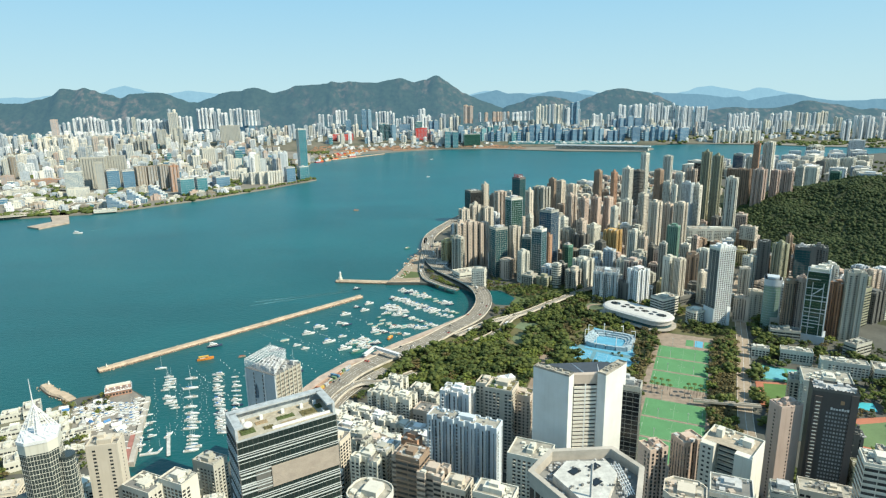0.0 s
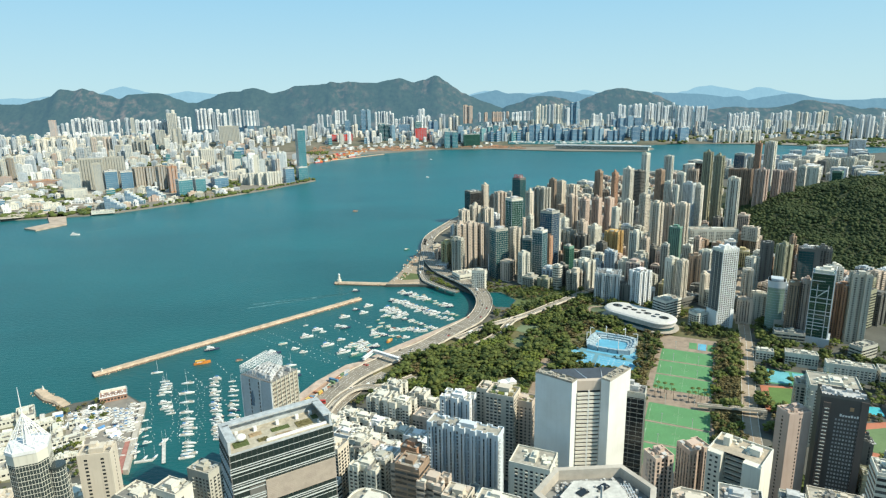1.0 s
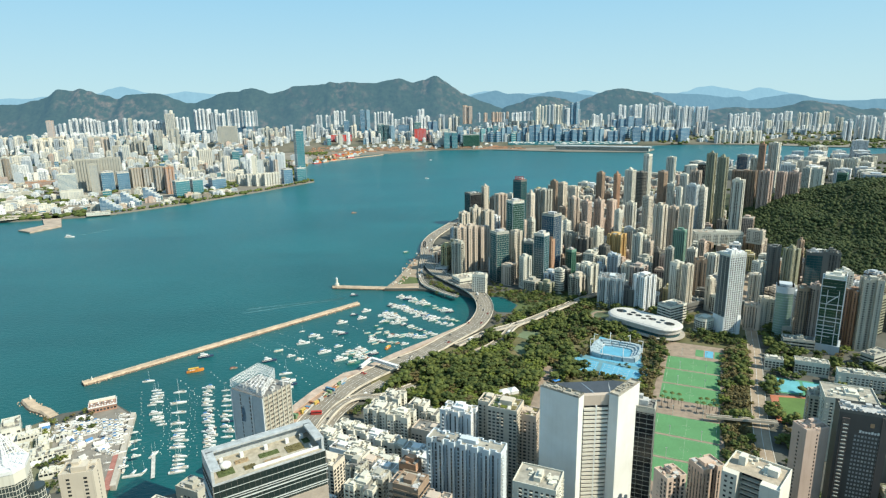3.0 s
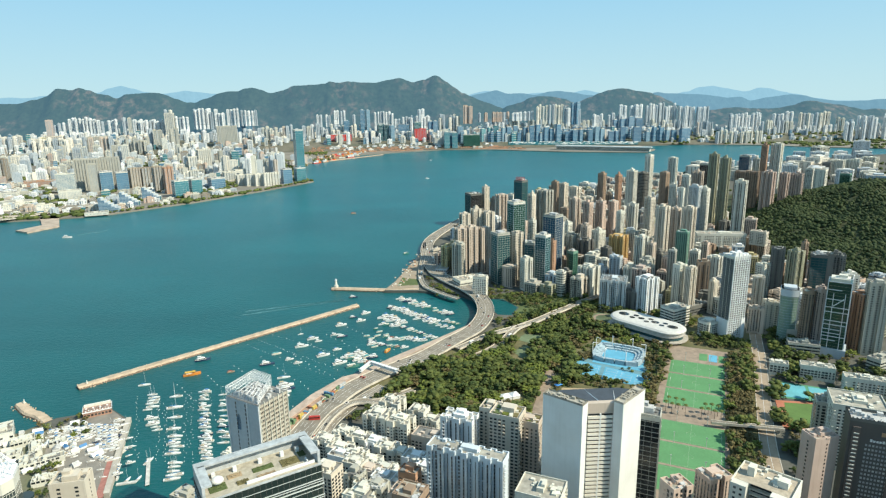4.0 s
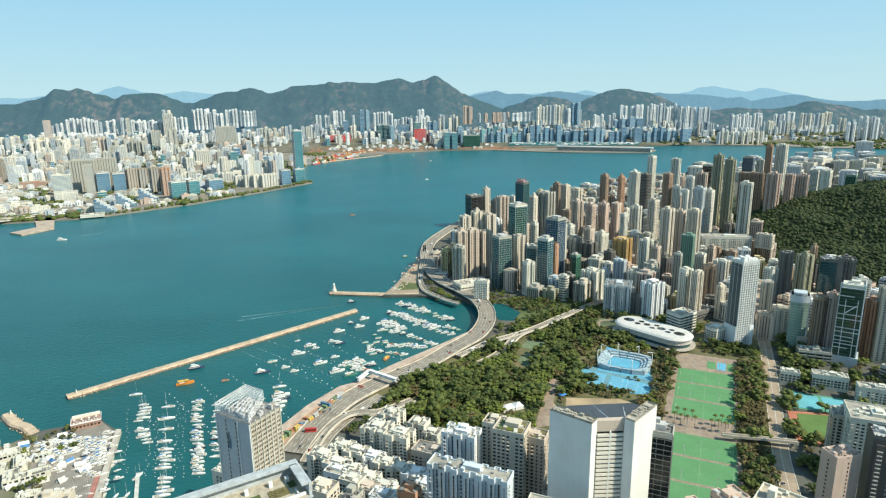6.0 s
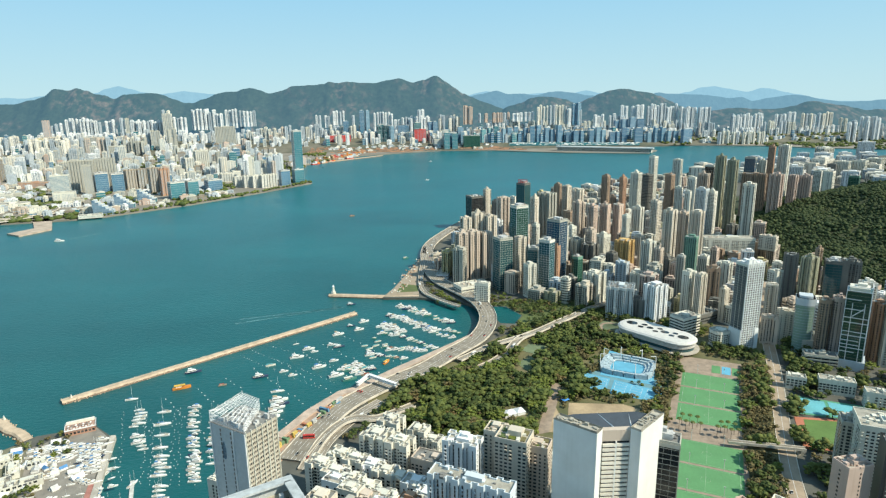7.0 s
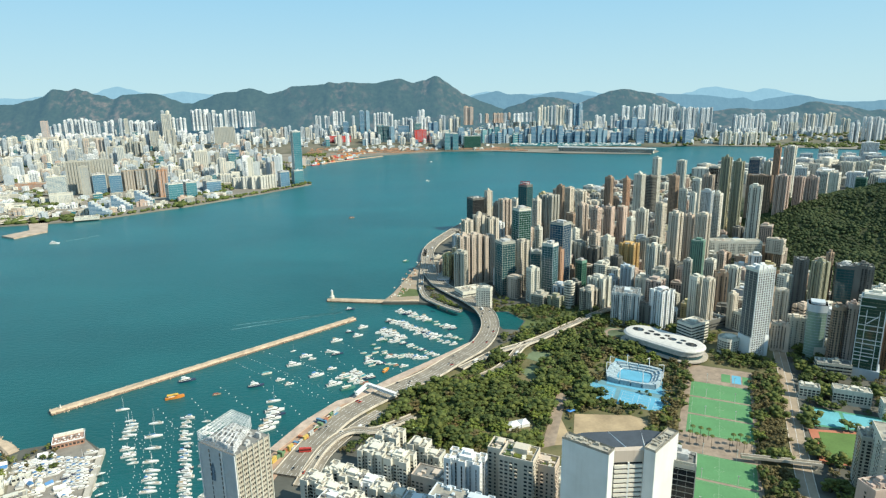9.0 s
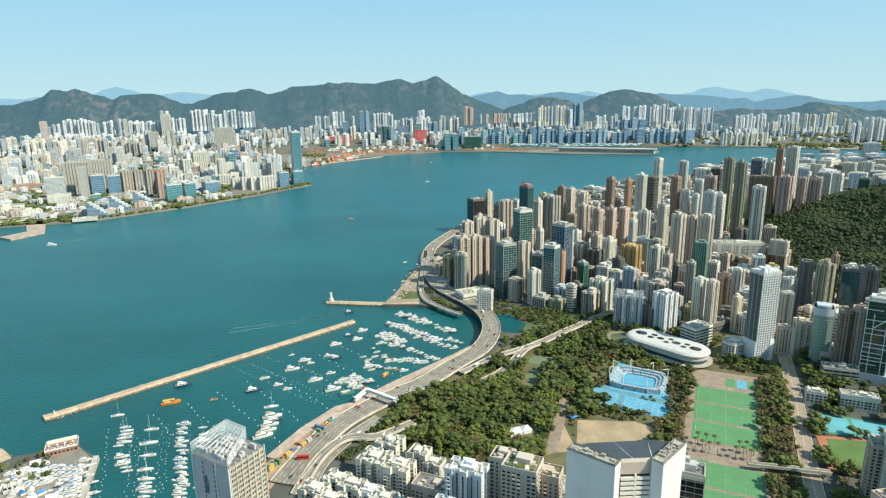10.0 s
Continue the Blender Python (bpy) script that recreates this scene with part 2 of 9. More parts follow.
class Soup:
    """Gathers boxes, prisms and quads into one mesh."""
    def __init__(self):
        self.v, self.f = [], []

    def quad(self, a, b, c, d):
        n = len(self.v)
        self.v += [a, b, c, d]
        self.f.append((n, n + 1, n + 2, n + 3))

    def prism(self, ring, z0, z1, top=True, bottom=False, ring_top=None):
        n, k = len(self.v), len(ring)
        up = ring_top or ring
        self.v += [(x, y, z0) for x, y in ring] + [(x, y, z1) for x, y in up]
        for i in range(k):
            j = (i + 1) % k
            self.f.append((n + i, n + j, n + k + j, n + k + i))
        if top:
            self.f.append(tuple(range(n + k, n + 2 * k)))
        if bottom:
            self.f.append(tuple(range(n + k - 1, n - 1, -1)))

    def box(self, cx, cy, z0, w, d, h, rot=0.0):
        c, s = math.cos(rot), math.sin(rot)
        ring = [(cx + c * x - s * y, cy + s * x + c * y) for x, y in ((-w / 2, -d / 2), (w / 2, -d / 2), (w / 2, d / 2), (-w / 2, d / 2))]
        self.prism(ring, z0, z0 + h, True, True)

    def beam(self, a, b, r):
        a, b = Vector(a), Vector(b)
        d = (b - a).normalized()
        u = d.orthogonal().normalized() * r
        w = d.cross(u)
        n = len(self.v)
        for p in (a, b):
            self.v += [tuple(p + u + w), tuple(p - u + w), tuple(p - u - w), tuple(p + u - w)]
        for i in range(4):
            j = (i + 1) % 4
            self.f.append((n + i, n + j, n + 4 + j, n + 4 + i))
        self.f += [(n + 3, n + 2, n + 1, n), (n + 4, n + 5, n + 6, n + 7)]

    def ob(self, name, material, parent=None, smooth=False):
        return obj(name, self.v, self.f, material, parent, smooth)


def holder(name, x, y, z, rot=0.0):
    e = new(name)
    e.empty_display_size = 1.0
    e.location, e.rotation_euler = (x, y, z), (0, 0, rot)
    return e


def fnoise(x, y, s, o=0.0):
    return noise.fractal(Vector((x / s, y / s, o)), 1.0, 2.0, 5)


# ---- water and land ----
s = Soup()
s.quad((-9000, -2500, 0), (9000, -2500, 0), (9000, 5600, 0), (-9000, 5600, 0))
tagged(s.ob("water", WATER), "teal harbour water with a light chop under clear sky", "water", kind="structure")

ISLAND = [(-900, -2500), (-900, 560), (-420, 578), (-372, 640), (-322, 655), (-298, 634), (-257, 486), (-235, 480), (-170, 500), (-150, 580), (-134, 618), (-111, 665), (-81, 706), (-66, 714), (-20, 762), (19, 798), (56, 834), (88, 866), (104, 898), (112, 930), (100, 985), (78, 1012), (46, 1024), (12, 1036), (-46, 1042), (-30, 1085),
          (0, 1190), (30, 1340), (60, 1440), (128, 1610), (205, 1740), (330, 1900), (520, 2120), (860, 2430), (1100, 2560), (1350, 2640), (1600, 2720), (1790, 2900), (1915, 3004), (2244, 3053), (2528, 3152), (3600, 3300), (3600, -2500)]
s = Soup()
s.prism(ISLAND, -8, 4)
tagged(s.ob("ground", GROUND), "dusty grey city ground of the near shore", "ground", kind="structure")
KOWLOON = [(-5200, 1500), (-1900, 1640), (-1180, 1800), (-960, 1850), (-894, 1884), (-700, 2080), (-520, 2330), (-384, 2554), (-430, 2640), (-500, 2800), (-520, 3300), (-380, 3560), (-300, 3760), (100, 3980), (222, 4030), (541, 3966), (751, 3825), (948, 3693),
           (1393, 3544), (1515, 3720), (1538, 4040), (1811, 4069), (2017, 4015), (2290, 3889), (2530, 3635), (2790, 3480), (5200, 3300), (5200, 4250), (-5200, 4250)]
s = Soup()
s.prism(KOWLOON, -8, 4)
tagged(s.ob("ground", plain("far_ground", (0.22, 0.20, 0.165), 0.95, scale=0.006)), "pale built-up ground of the far shore", "ground", kind="structure")


# the far town climbs gently towards the foot of the mountains
FAR, SQUEEZE = 4050.0, 0.27


def far_ground(y):
    return 4.0 if y < FAR else 320 - 316 * y / (FAR + (y - FAR) / SQUEEZE)



s = Soup()
cols, rows = 60, 16
for j in range(rows + 1):
    for i in range(cols + 1):
        x, y = -5600 + 11200 * i / cols, 4060 + 930 * j / rows
        s.v.append((x, y, far_ground(y) + (6 * fnoise(x, y, 300) if y > 4250 else -0.3)))
for j in range(rows):
    for i in range(cols):
        a = j * (cols + 1) + i
        s.f.append((a, a + 1, a + cols + 2, a + cols + 1))
tagged(s.ob("ground", plain("far_slope", (0.10, 0.115, 0.075), 0.95, c2=(0.19, 0.17, 0.13), scale=0.008), smooth=True), "scrubby rising ground below the mountains", "ground", kind="structure")


def smooth_line(pts, x):
    """Height at x along a soft line through (x, height) knots."""
    if x <= pts[0][0]:
        return pts[0][1]
    for (x0, h0), (x1, h1) in zip(pts, pts[1:]):
        if x <= x1:
            u = (x - x0) / (x1 - x0)
            u = 0.35 * u + 0.65 * u * u * (3 - 2 * u)
            return h0 + (h1 - h0) * u
    return pts[-1][1]


def ridge(name, label, y, crest, material, base, depth, seed, rough=1.0):
    """A chain of hills; crest gives knots of (x, height over the sea), between which spurs and gullies are grown."""
    s = Soup()
    x0, x1 = crest[0][0], crest[-1][0]
    cols, rows = int((x1 - x0) / 13), 34
    for j in range(rows + 1):
        v = j / rows
        for i in range(cols + 1):
            x = x0 + (x1 - x0) * i / cols
            top = smooth_line(crest, x) + rough * (9 * fnoise(x, 0, 90, seed) + 4 * fnoise(x, 5, 25, seed))
            top = max(top, base)
            q = depth * v
            spur = abs(noise.noise(Vector((x / 170 + q / 200, q / 150, seed * 3.1)))) + 0.55 * abs(noise.noise(Vector((x / 70 - q / 90, q / 60, seed)))) + 0.3 * abs(noise.noise(Vector((x / 22, q / 40, seed + 1.5))))
            z = base - 30 + (top - base + 30) * (v ** 0.8) * (1 - rough * 0.24 * spur * math.sin(math.pi * min(1, v * 0.97 + 0.03)))
            s.v.append((x, y - depth * (1 - v) - 0.06 * max(0, x), z))
    for j in range(rows):
        for i in range(cols):
            a = j * (cols + 1) + i
            s.f.append((a, a + 1, a + cols + 2, a + cols + 1))
    return tagged(s.ob(name, material, smooth=True), label, "mountain", kind="structure")


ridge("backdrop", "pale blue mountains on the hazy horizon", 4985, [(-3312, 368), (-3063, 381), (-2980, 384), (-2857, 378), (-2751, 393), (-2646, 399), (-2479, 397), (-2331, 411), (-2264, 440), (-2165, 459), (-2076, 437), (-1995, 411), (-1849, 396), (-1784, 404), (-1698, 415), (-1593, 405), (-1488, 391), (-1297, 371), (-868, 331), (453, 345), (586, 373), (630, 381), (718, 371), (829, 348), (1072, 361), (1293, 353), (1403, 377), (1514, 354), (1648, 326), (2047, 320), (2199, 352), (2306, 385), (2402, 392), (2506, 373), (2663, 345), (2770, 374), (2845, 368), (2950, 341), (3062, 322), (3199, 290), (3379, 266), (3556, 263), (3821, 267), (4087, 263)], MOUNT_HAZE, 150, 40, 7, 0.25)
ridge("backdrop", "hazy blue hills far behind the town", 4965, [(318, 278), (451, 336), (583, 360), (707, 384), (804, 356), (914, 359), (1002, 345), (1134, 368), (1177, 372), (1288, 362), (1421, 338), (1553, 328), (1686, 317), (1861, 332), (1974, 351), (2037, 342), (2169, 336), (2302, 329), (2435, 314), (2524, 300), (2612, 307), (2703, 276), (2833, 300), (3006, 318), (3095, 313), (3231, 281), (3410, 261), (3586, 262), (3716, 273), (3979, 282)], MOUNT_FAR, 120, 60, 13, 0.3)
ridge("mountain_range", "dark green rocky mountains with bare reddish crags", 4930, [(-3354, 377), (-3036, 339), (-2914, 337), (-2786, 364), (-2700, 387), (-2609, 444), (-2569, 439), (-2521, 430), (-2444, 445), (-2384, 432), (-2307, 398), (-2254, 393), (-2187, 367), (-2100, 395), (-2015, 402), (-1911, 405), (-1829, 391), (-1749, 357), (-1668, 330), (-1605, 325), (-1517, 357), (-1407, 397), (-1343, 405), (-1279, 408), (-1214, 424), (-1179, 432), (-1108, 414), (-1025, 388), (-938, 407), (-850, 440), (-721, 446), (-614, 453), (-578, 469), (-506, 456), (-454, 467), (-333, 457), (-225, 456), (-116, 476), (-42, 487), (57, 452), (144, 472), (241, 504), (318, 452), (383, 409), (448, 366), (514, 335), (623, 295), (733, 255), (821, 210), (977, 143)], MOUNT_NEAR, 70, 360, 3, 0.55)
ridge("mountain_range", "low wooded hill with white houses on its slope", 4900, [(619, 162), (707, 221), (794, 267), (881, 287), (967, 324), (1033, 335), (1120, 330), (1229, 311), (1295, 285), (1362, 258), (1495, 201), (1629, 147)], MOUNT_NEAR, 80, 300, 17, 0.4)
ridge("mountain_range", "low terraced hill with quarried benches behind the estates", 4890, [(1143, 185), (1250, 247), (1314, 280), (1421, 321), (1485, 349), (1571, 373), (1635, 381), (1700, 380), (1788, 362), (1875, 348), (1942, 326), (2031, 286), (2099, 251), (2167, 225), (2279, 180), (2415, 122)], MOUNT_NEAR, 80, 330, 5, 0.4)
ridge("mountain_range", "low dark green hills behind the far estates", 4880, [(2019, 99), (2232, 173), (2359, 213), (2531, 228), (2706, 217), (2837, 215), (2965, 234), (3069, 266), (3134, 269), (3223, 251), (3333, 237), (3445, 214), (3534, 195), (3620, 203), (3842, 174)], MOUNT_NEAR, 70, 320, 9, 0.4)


# ---- hill, park, roads, shore works ----
def soft(u):
    u = min(1.0, max(0.0, u))
    return u * u * (3 - 2 * u)


def hill(x, y):
    """Height of the wooded hill over the flat town."""
    rise = soft((x - 610 - 0.10 * (y - 1300)) / 400)
    gully = abs(noise.noise(Vector((x / 150 + 0.3 * y / 150, y / 210, 6.0))))
    return 126 * rise * math.exp(-((y - 1330) / 330) ** 2) * (0.93 + 0.22 * fnoise(x, y, 260, 2.0) - 0.5 * gully)


s = Soup()
cols, rows = 70, 60
for j in range(rows + 1):
    for i in range(cols + 1):
        x, y = 560 + 1500 * i / cols, 700 + 1250 * j / rows
        s.v.append((x, y, 3.2 + hill(x, y)))
for j in range(rows):
    for i in range(cols):
        a = j * (cols + 1) + i
        s.f.append((a, a + 1, a + cols + 2, a + cols + 1))
tagged(s.ob("hillside", plain("forest_floor", (0.045, 0.055, 0.022), 0.95, scale=0.03), smooth=True), "steep wooded hillside above the town", "hill", kind="structure")


def slab(name, ring, z0, z1, material, label, category):
    s = Soup()
    s.prism(ring, z0, z1)
    return tagged(s.ob(name, material), label, category, kind="structure")


GRID_U = Vector((math.cos(radians(62.5)), math.sin(radians(62.5))))
GRID_V = Vector((math.cos(radians(-27.5)), math.sin(radians(-27.5))))
COURT0 = Vector((319.9, 724.6))


def court_pt(u, v):
    p = COURT0 + GRID_U * u + GRID_V * v
    return (p.x, p.y)


def court_rect(u0, u1, v0, v1):
    return [court_pt(u0, v0), court_pt(u0, v1), court_pt(u1, v1), court_pt(u1, v0)]


PARK = [(-24, 733), (10, 742), (60, 784), (100, 830), (112, 845), (150, 872), (215, 906), (280, 955), (330, 985), (420, 880), (470, 800), (440, 735), (330, 540), (270, 470), (190, 500), (150, 560), (60, 565), (-5, 610), (-45, 650), (-50, 690)]
slab("park_ground", PARK, 3.5, 4.3, plain("park_earth", (0.10, 0.115, 0.045), 0.95, c2=(0.20, 0.17, 0.085), scale=0.03), "worn grass and earth under the park trees", "ground")
slab("park_ground", [(128, 985), (150, 1005), (260, 1005), (335, 998), (215, 912), (160, 880), (152, 900), (168, 934), (150, 978)][::-1], 3.6, 4.25, GRASS, "dry grass and shrubs beside the road", "ground")
slab("pavement", court_rect(-320, 46, -7, 64), 3.6, 4.5, PAVE, "pinkish paved surround of the ball courts", "pavement")
for i, (u0, u1) in enumerate(((-39, -2), (-80, -42), (-121, -83), (-196, -157), (-237, -199), (-278, -240))):
    e = tagged(holder("ball_court", *court_pt((u0 + u1) / 2, 30), 4.5, radians(-27.5)), "green painted hard ball court with white lines", "court", "ball courts in the park")
    L, W = u1 - u0, 60.0
    s = Soup()
    s.box(0, 0, 0, W, L, 0.06)
    s.ob("surface", PITCH, e)
    s = Soup()
    for x, y, a, b in ((0, 0, 0.16, L - 3), (0, L / 2 - 1.5, W - 6, 0.16), (0, -L / 2 + 1.5, W - 6, 0.16), (W / 2 - 3, 0, 0.16, L - 3), (-W / 2 + 3, 0, 0.16, L - 3)):
        s.box(x, y, 0.06, a, b, 0.03)
    for k in range(20):
        a0, a1 = k * math.pi / 10, (k + 1) * math.pi / 10
        s.beam((4 * math.cos(a0), 4 * math.sin(a0), 0.08), (4 * math.cos(a1), 4 * math.sin(a1), 0.08), 0.05)
    s.ob("line_marking", COURTLINE, e)
    for x in (-W / 2 + 3, W / 2 - 3):
        s = Soup()
        for y in (-1.6, 1.6):
            s.beam((x, y, 0), (x, y, 2.1), 0.08)
        s.beam((x, -1.6, 2.1), (x, 1.6, 2.1), 0.08)
        s.ob("goal", STEEL, e)
    for x in (-14, 14):
        s = Soup()
        s.beam((x, L / 2 - 0.3, 0), (x, L / 2 - 0.3, 11), 0.14)
        s.box(x, L / 2 - 0.3, 11, 1.6, 0.5, 0.5)
        s.ob("floodlight_mast", PLANT, e)
for i in range(3):
    slab("basketball_court", court_rect(8, 30, 31 + i * 11, 40.5 + i * 11), 4.5, 4.58, (PITCH, BLUECOURT, PITCH)[i], "small hard court painted in green and blue", "court")
slab("court_surround", [(186, 707), (217, 688), (262, 661), (286, 700), (231, 732), (196, 739)], 4.0, 4.5, plain("worn_blue_court", (0.14, 0.28, 0.33), 0.85, vary=0.15, scale=0.08), "faded blue surround of the tennis courts", "court")
slab("lawn", [(150, 606), (216, 604), (236, 640), (222, 652), (166, 660)], 4.0, 4.5, SAND, "dry brown lawn worn bare in patches", "lawn")
for ring in ([(254, 792), (296, 746), (271, 692), (220, 724)], [(197, 736), (228, 712), (212, 680), (178, 698)], [(232, 709), (275, 676), (260, 652), (216, 677)]):
    slab("tennis_court", ring, 4.0, 4.66, BLUECOURT, "blue hard tennis courts beside the park trees", "court")
    s = Soup()
    c = [Vector((*p, 4.69)) for p in ring]

    def at(u, v):
        return c[0].lerp(c[1], u).lerp(c[3].lerp(c[2], u), v)
    for k in range(3):
        u0, u1 = (k + 0.15) / 3, (k + 0.85) / 3
        for a, b in (((u0, .12), (u0, .88)), ((u1, .12), (u1, .88)), ((u0, .12), (u1, .12)), ((u0, .88), (u1, .88)), ((u0, .5), (u1, .5)), ((u0, .3), (u1, .3)), ((u0, .7), (u1, .7))):
            s.beam(at(*a), at(*b), 0.07)
    tagged(s.ob("line_marking", LINE), "white painted lines on the tennis courts", "marking", kind="structure")
for ring in ([(155, 823), (182, 814), (161, 785), (141, 804)], [(128, 765), (150, 783), (156, 757), (138, 742)], [(263, 887), (282, 897), (297, 890), (296, 872), (268, 856)]):
    slab("bowling_green", ring, 4.0, 4.5, plain("dull_green", (0.14, 0.18, 0.10), 0.9, scale=0.06), "dull green walled playing surface", "court")
slab("running_track", [(384, 612), (436, 600), (404, 545), (358, 556)], 4.0, 4.4, REDCOURT, "red running track round a striped pitch", "court")
slab("sports_field", [(390, 606), (428, 597), (398, 552), (366, 560)], 4.2, 4.5, plain("turf", (0.11, 0.19, 0.05), 0.95, vary=0.15, scale=0.05), "mown green playing field", "lawn")
for ring in ([(413, 650), (434, 639), (420, 610), (398, 619)], [(437, 638), (466, 622), (452, 600), (423, 609)]):
    slab("tennis_court", ring, 4.0, 4.5, plain("aqua_court", (0.14, 0.42, 0.48), 0.8, vary=0.1, scale=0.05), "pale blue hard courts in a fenced yard", "court")
slab("court_surround", [(410, 656), (472, 624), (456, 594), (394, 617)], 3.9, 4.3, plain("court_green", (0.10, 0.30, 0.18), 0.85, vary=0.1), "green surround of the blue courts", "court")
slab("running_track", [(433, 524), (476, 525), (425, 456), (396, 469)], 4.0, 4.4, REDCOURT, "dull red surround of a small pitch", "court")
slab("sports_field", [(431, 513), (461, 515), (426, 466), (408, 477)], 4.2, 4.5, plain("turf_dull", (0.13, 0.20, 0.09), 0.95, vary=0.15, scale=0.05), "small dull green playing pitch", "lawn")
slab("swimming_pool", [(452, 560), (476, 552), (468, 535), (446, 545)], 3.9, 4.5, plain("pool_water", (0.10, 0.50, 0.58), 0.15, vary=0.06), "bright turquoise open-air swimming pool", "pool")
slab("pond", [(128, 978), (149, 975), (166, 934), (150, 900), (130, 905), (122, 940)], 3.9, 4.15, WATER, "still teal inlet behind the elevated road", "water")

# round pond garden, plaza path and a tented stage in the park
slab("paved_ring", [(283 + 17 * math.cos(k * math.pi / 14), 868 + 23 * math.sin(k * math.pi / 14)) for k in range(28)], 4.0, 4.6, PAVE, "pinkish paved ring round the pond", "pavement")
slab("pond", [(283 + 13 * math.cos(k * math.pi / 14), 868 + 18 * math.sin(k * math.pi / 14)) for k in range(28)], 4.2, 4.7, plain("still_pond", (0.12, 0.15, 0.09), 0.3, scale=0.05), "round dull green boating pond", "water")
slab("path", [(118, 600), (132, 604), (170, 704), (160, 708)], 4.0, 4.55, PAVE, "pale paved park path lined with benches", "pavement")
slab("path", [(130, 604), (150, 604), (150, 650), (140, 652)], 4.0, 4.5, SAND, "bare sandy strip beside the path", "pavement")
e = tagged(holder("marquee", 105, 642, 4.3, 0.3), "white pitched event marquee among the park trees", "tent")
for x, w in ((-7, 13), (5, 9)):
    s = Soup()
    s.prism([(x - w / 2, -5), (x + w / 2, -5), (x + w / 2, 5), (x - w / 2, 5)], 0, 3.4)
    s.prism([(x - w / 2 - .4, -5.4), (x + w / 2 + .4, -5.4), (x + w / 2 + .4, 5.4), (x - w / 2 - .4, 5.4)], 3.4, 6.2, ring_top=[(x - .5, -.4), (x + .5, -.4), (x + .5, .4), (x - .5, .4)])
    s.ob("canopy", STEEL, e)
e = tagged(holder("tent", *(163, 664), 4.5, 0.5), "small bright blue pop-up tent on the lawn edge", "tent")
s = Soup()
s.prism([(-4, -3), (4, -3), (4, 3), (-4, 3)], 2.2, 3.6, ring_top=[(-.6, -.4), (.6, -.4), (.6, .4), (-.6, .4)])
for x, y in ((-3.8, -2.8), (3.8, -2.8), (3.8, 2.8), (-3.8, 2.8)):
    s.box(x, y, 0, 0.15, 0.15, 2.3)
s.ob("canopy", plain("tent_blue", (0.06, 0.25, 0.65), 0.6), e)

# tennis stadium: a ring of pale seats round a blue court
e = tagged(holder("tennis_stadium", 258, 738, 4.3, radians(-30)), "open tennis stadium with pale seats round a blue court", "stadium")
for k, (r0, z0) in enumerate(((0.62, 2.0), (0.74, 4.0), (0.86, 6.0))):
    s = Soup()
    n = 16
    for i in range(n):
        a0, a1 = (i + 0.06) * 2 * math.pi / n, (i + 0.94) * 2 * math.pi / n
        rx, ry = 31, 27

        def boxy(f, a):
            m = (abs(math.cos(a)) ** 5 + abs(math.sin(a)) ** 5) ** 0.2
            return (rx * f * math.cos(a) / m, ry * f * math.sin(a) / m)
        ring = [boxy(r0, a0), boxy(r0 + .12, a0), boxy(r0 + .12, a1), boxy(r0, a1)]
        s.prism(ring, 0, z0)
    s.ob("seating_tier", plain("seat_concrete", (0.36, 0.45, 0.50), 0.8), e)["kind"] = "stuff"
s = Soup()
s.box(0, 0, 0.6, 34, 22, 0.15)
s.ob("court_surface", BLUECOURT, e)
for i in range(8):
    a = i * math.pi / 4 + 0.39
    s = Soup()
    s.beam((33 * math.cos(a), 25 * math.sin(a), 0), (33 * math.cos(a), 25 * math.sin(a), 17), 0.3)
    s.beam((33 * math.cos(a), 25 * math.sin(a), 17), (27 * math.cos(a), 20 * math.sin(a), 17), 0.3)
    s.ob("floodlight_mast", STEEL, e)

# oval pool hall with round roof lights
def pool_hall():
    e = tagged(holder("pool_hall", 322, 811, 4, radians(-52)), "white oval swimming hall with round roof lights", "building")
    L, W = 107.0, 48.0

    def oval(l, w, n=40):
        pts = []
        for i in range(n):
            a = 2 * math.pi * i / n
            x = (l - w) / 2 * (1 if math.cos(a) > 0 else -1) + w / 2 * math.cos(a)
            pts.append((x, w / 2 * math.sin(a)))
        return pts
    s = Soup()
    s.prism(oval(L - 6, W - 5), 0, 16)
    s.ob("glass_wall", GLASS["teal"], e)
    s = Soup()
    s.prism(oval(L + 6, W + 9), 3.5, 5.0, True, True)
    s.ob("terrace", CONCRETE, e)
    s = Soup()
    s.prism(oval(L - 4, W - 2), 9.5, 15.2, True, True)
    s.ob("facade_band", plain("ribbed_cladding", (0.48, 0.46, 0.43), 0.7), e)
    s = Soup()
    n = 40
    rings = [(oval(L, W), 15.2), (oval(L, W), 16.4), (oval(L - 5, W - 5), 18.2), (oval(L - 14, W - 14), 18.9)]
    for r, z in rings:
        s.v += [(x, y, z) for x, y in r]
    for k in range(3):
        for i in range(n):
            j = (i + 1) % n
            s.f.append((k * n + i, k * n + j, (k + 1) * n + j, (k + 1) * n + i))
    s.f.append(tuple(range(3 * n, 4 * n)))
    s.ob("roof", plain("white_sheet", (0.58, 0.57, 0.54), 0.7, vary=0.12), e)
    for x, y, r in ((-36, 0, 7.5), (-20, 5, 4), (-20, -5, 4), (-9, 0, 4.5), (2, 6, 3.6), (2, -6, 3.6), (12, 0, 5.5), (24, 5, 3.6), (24, -5, 3.6), (37, 0, 7.0)):
        s = Soup()
        s.prism([(x + r * math.cos(i * math.pi / 10), y + r * 0.8 * math.sin(i * math.pi / 10)) for i in range(20)], 18.8, 19.3)
        s.ob("roof_light", GLASS["dark"], e)


pool_hall()


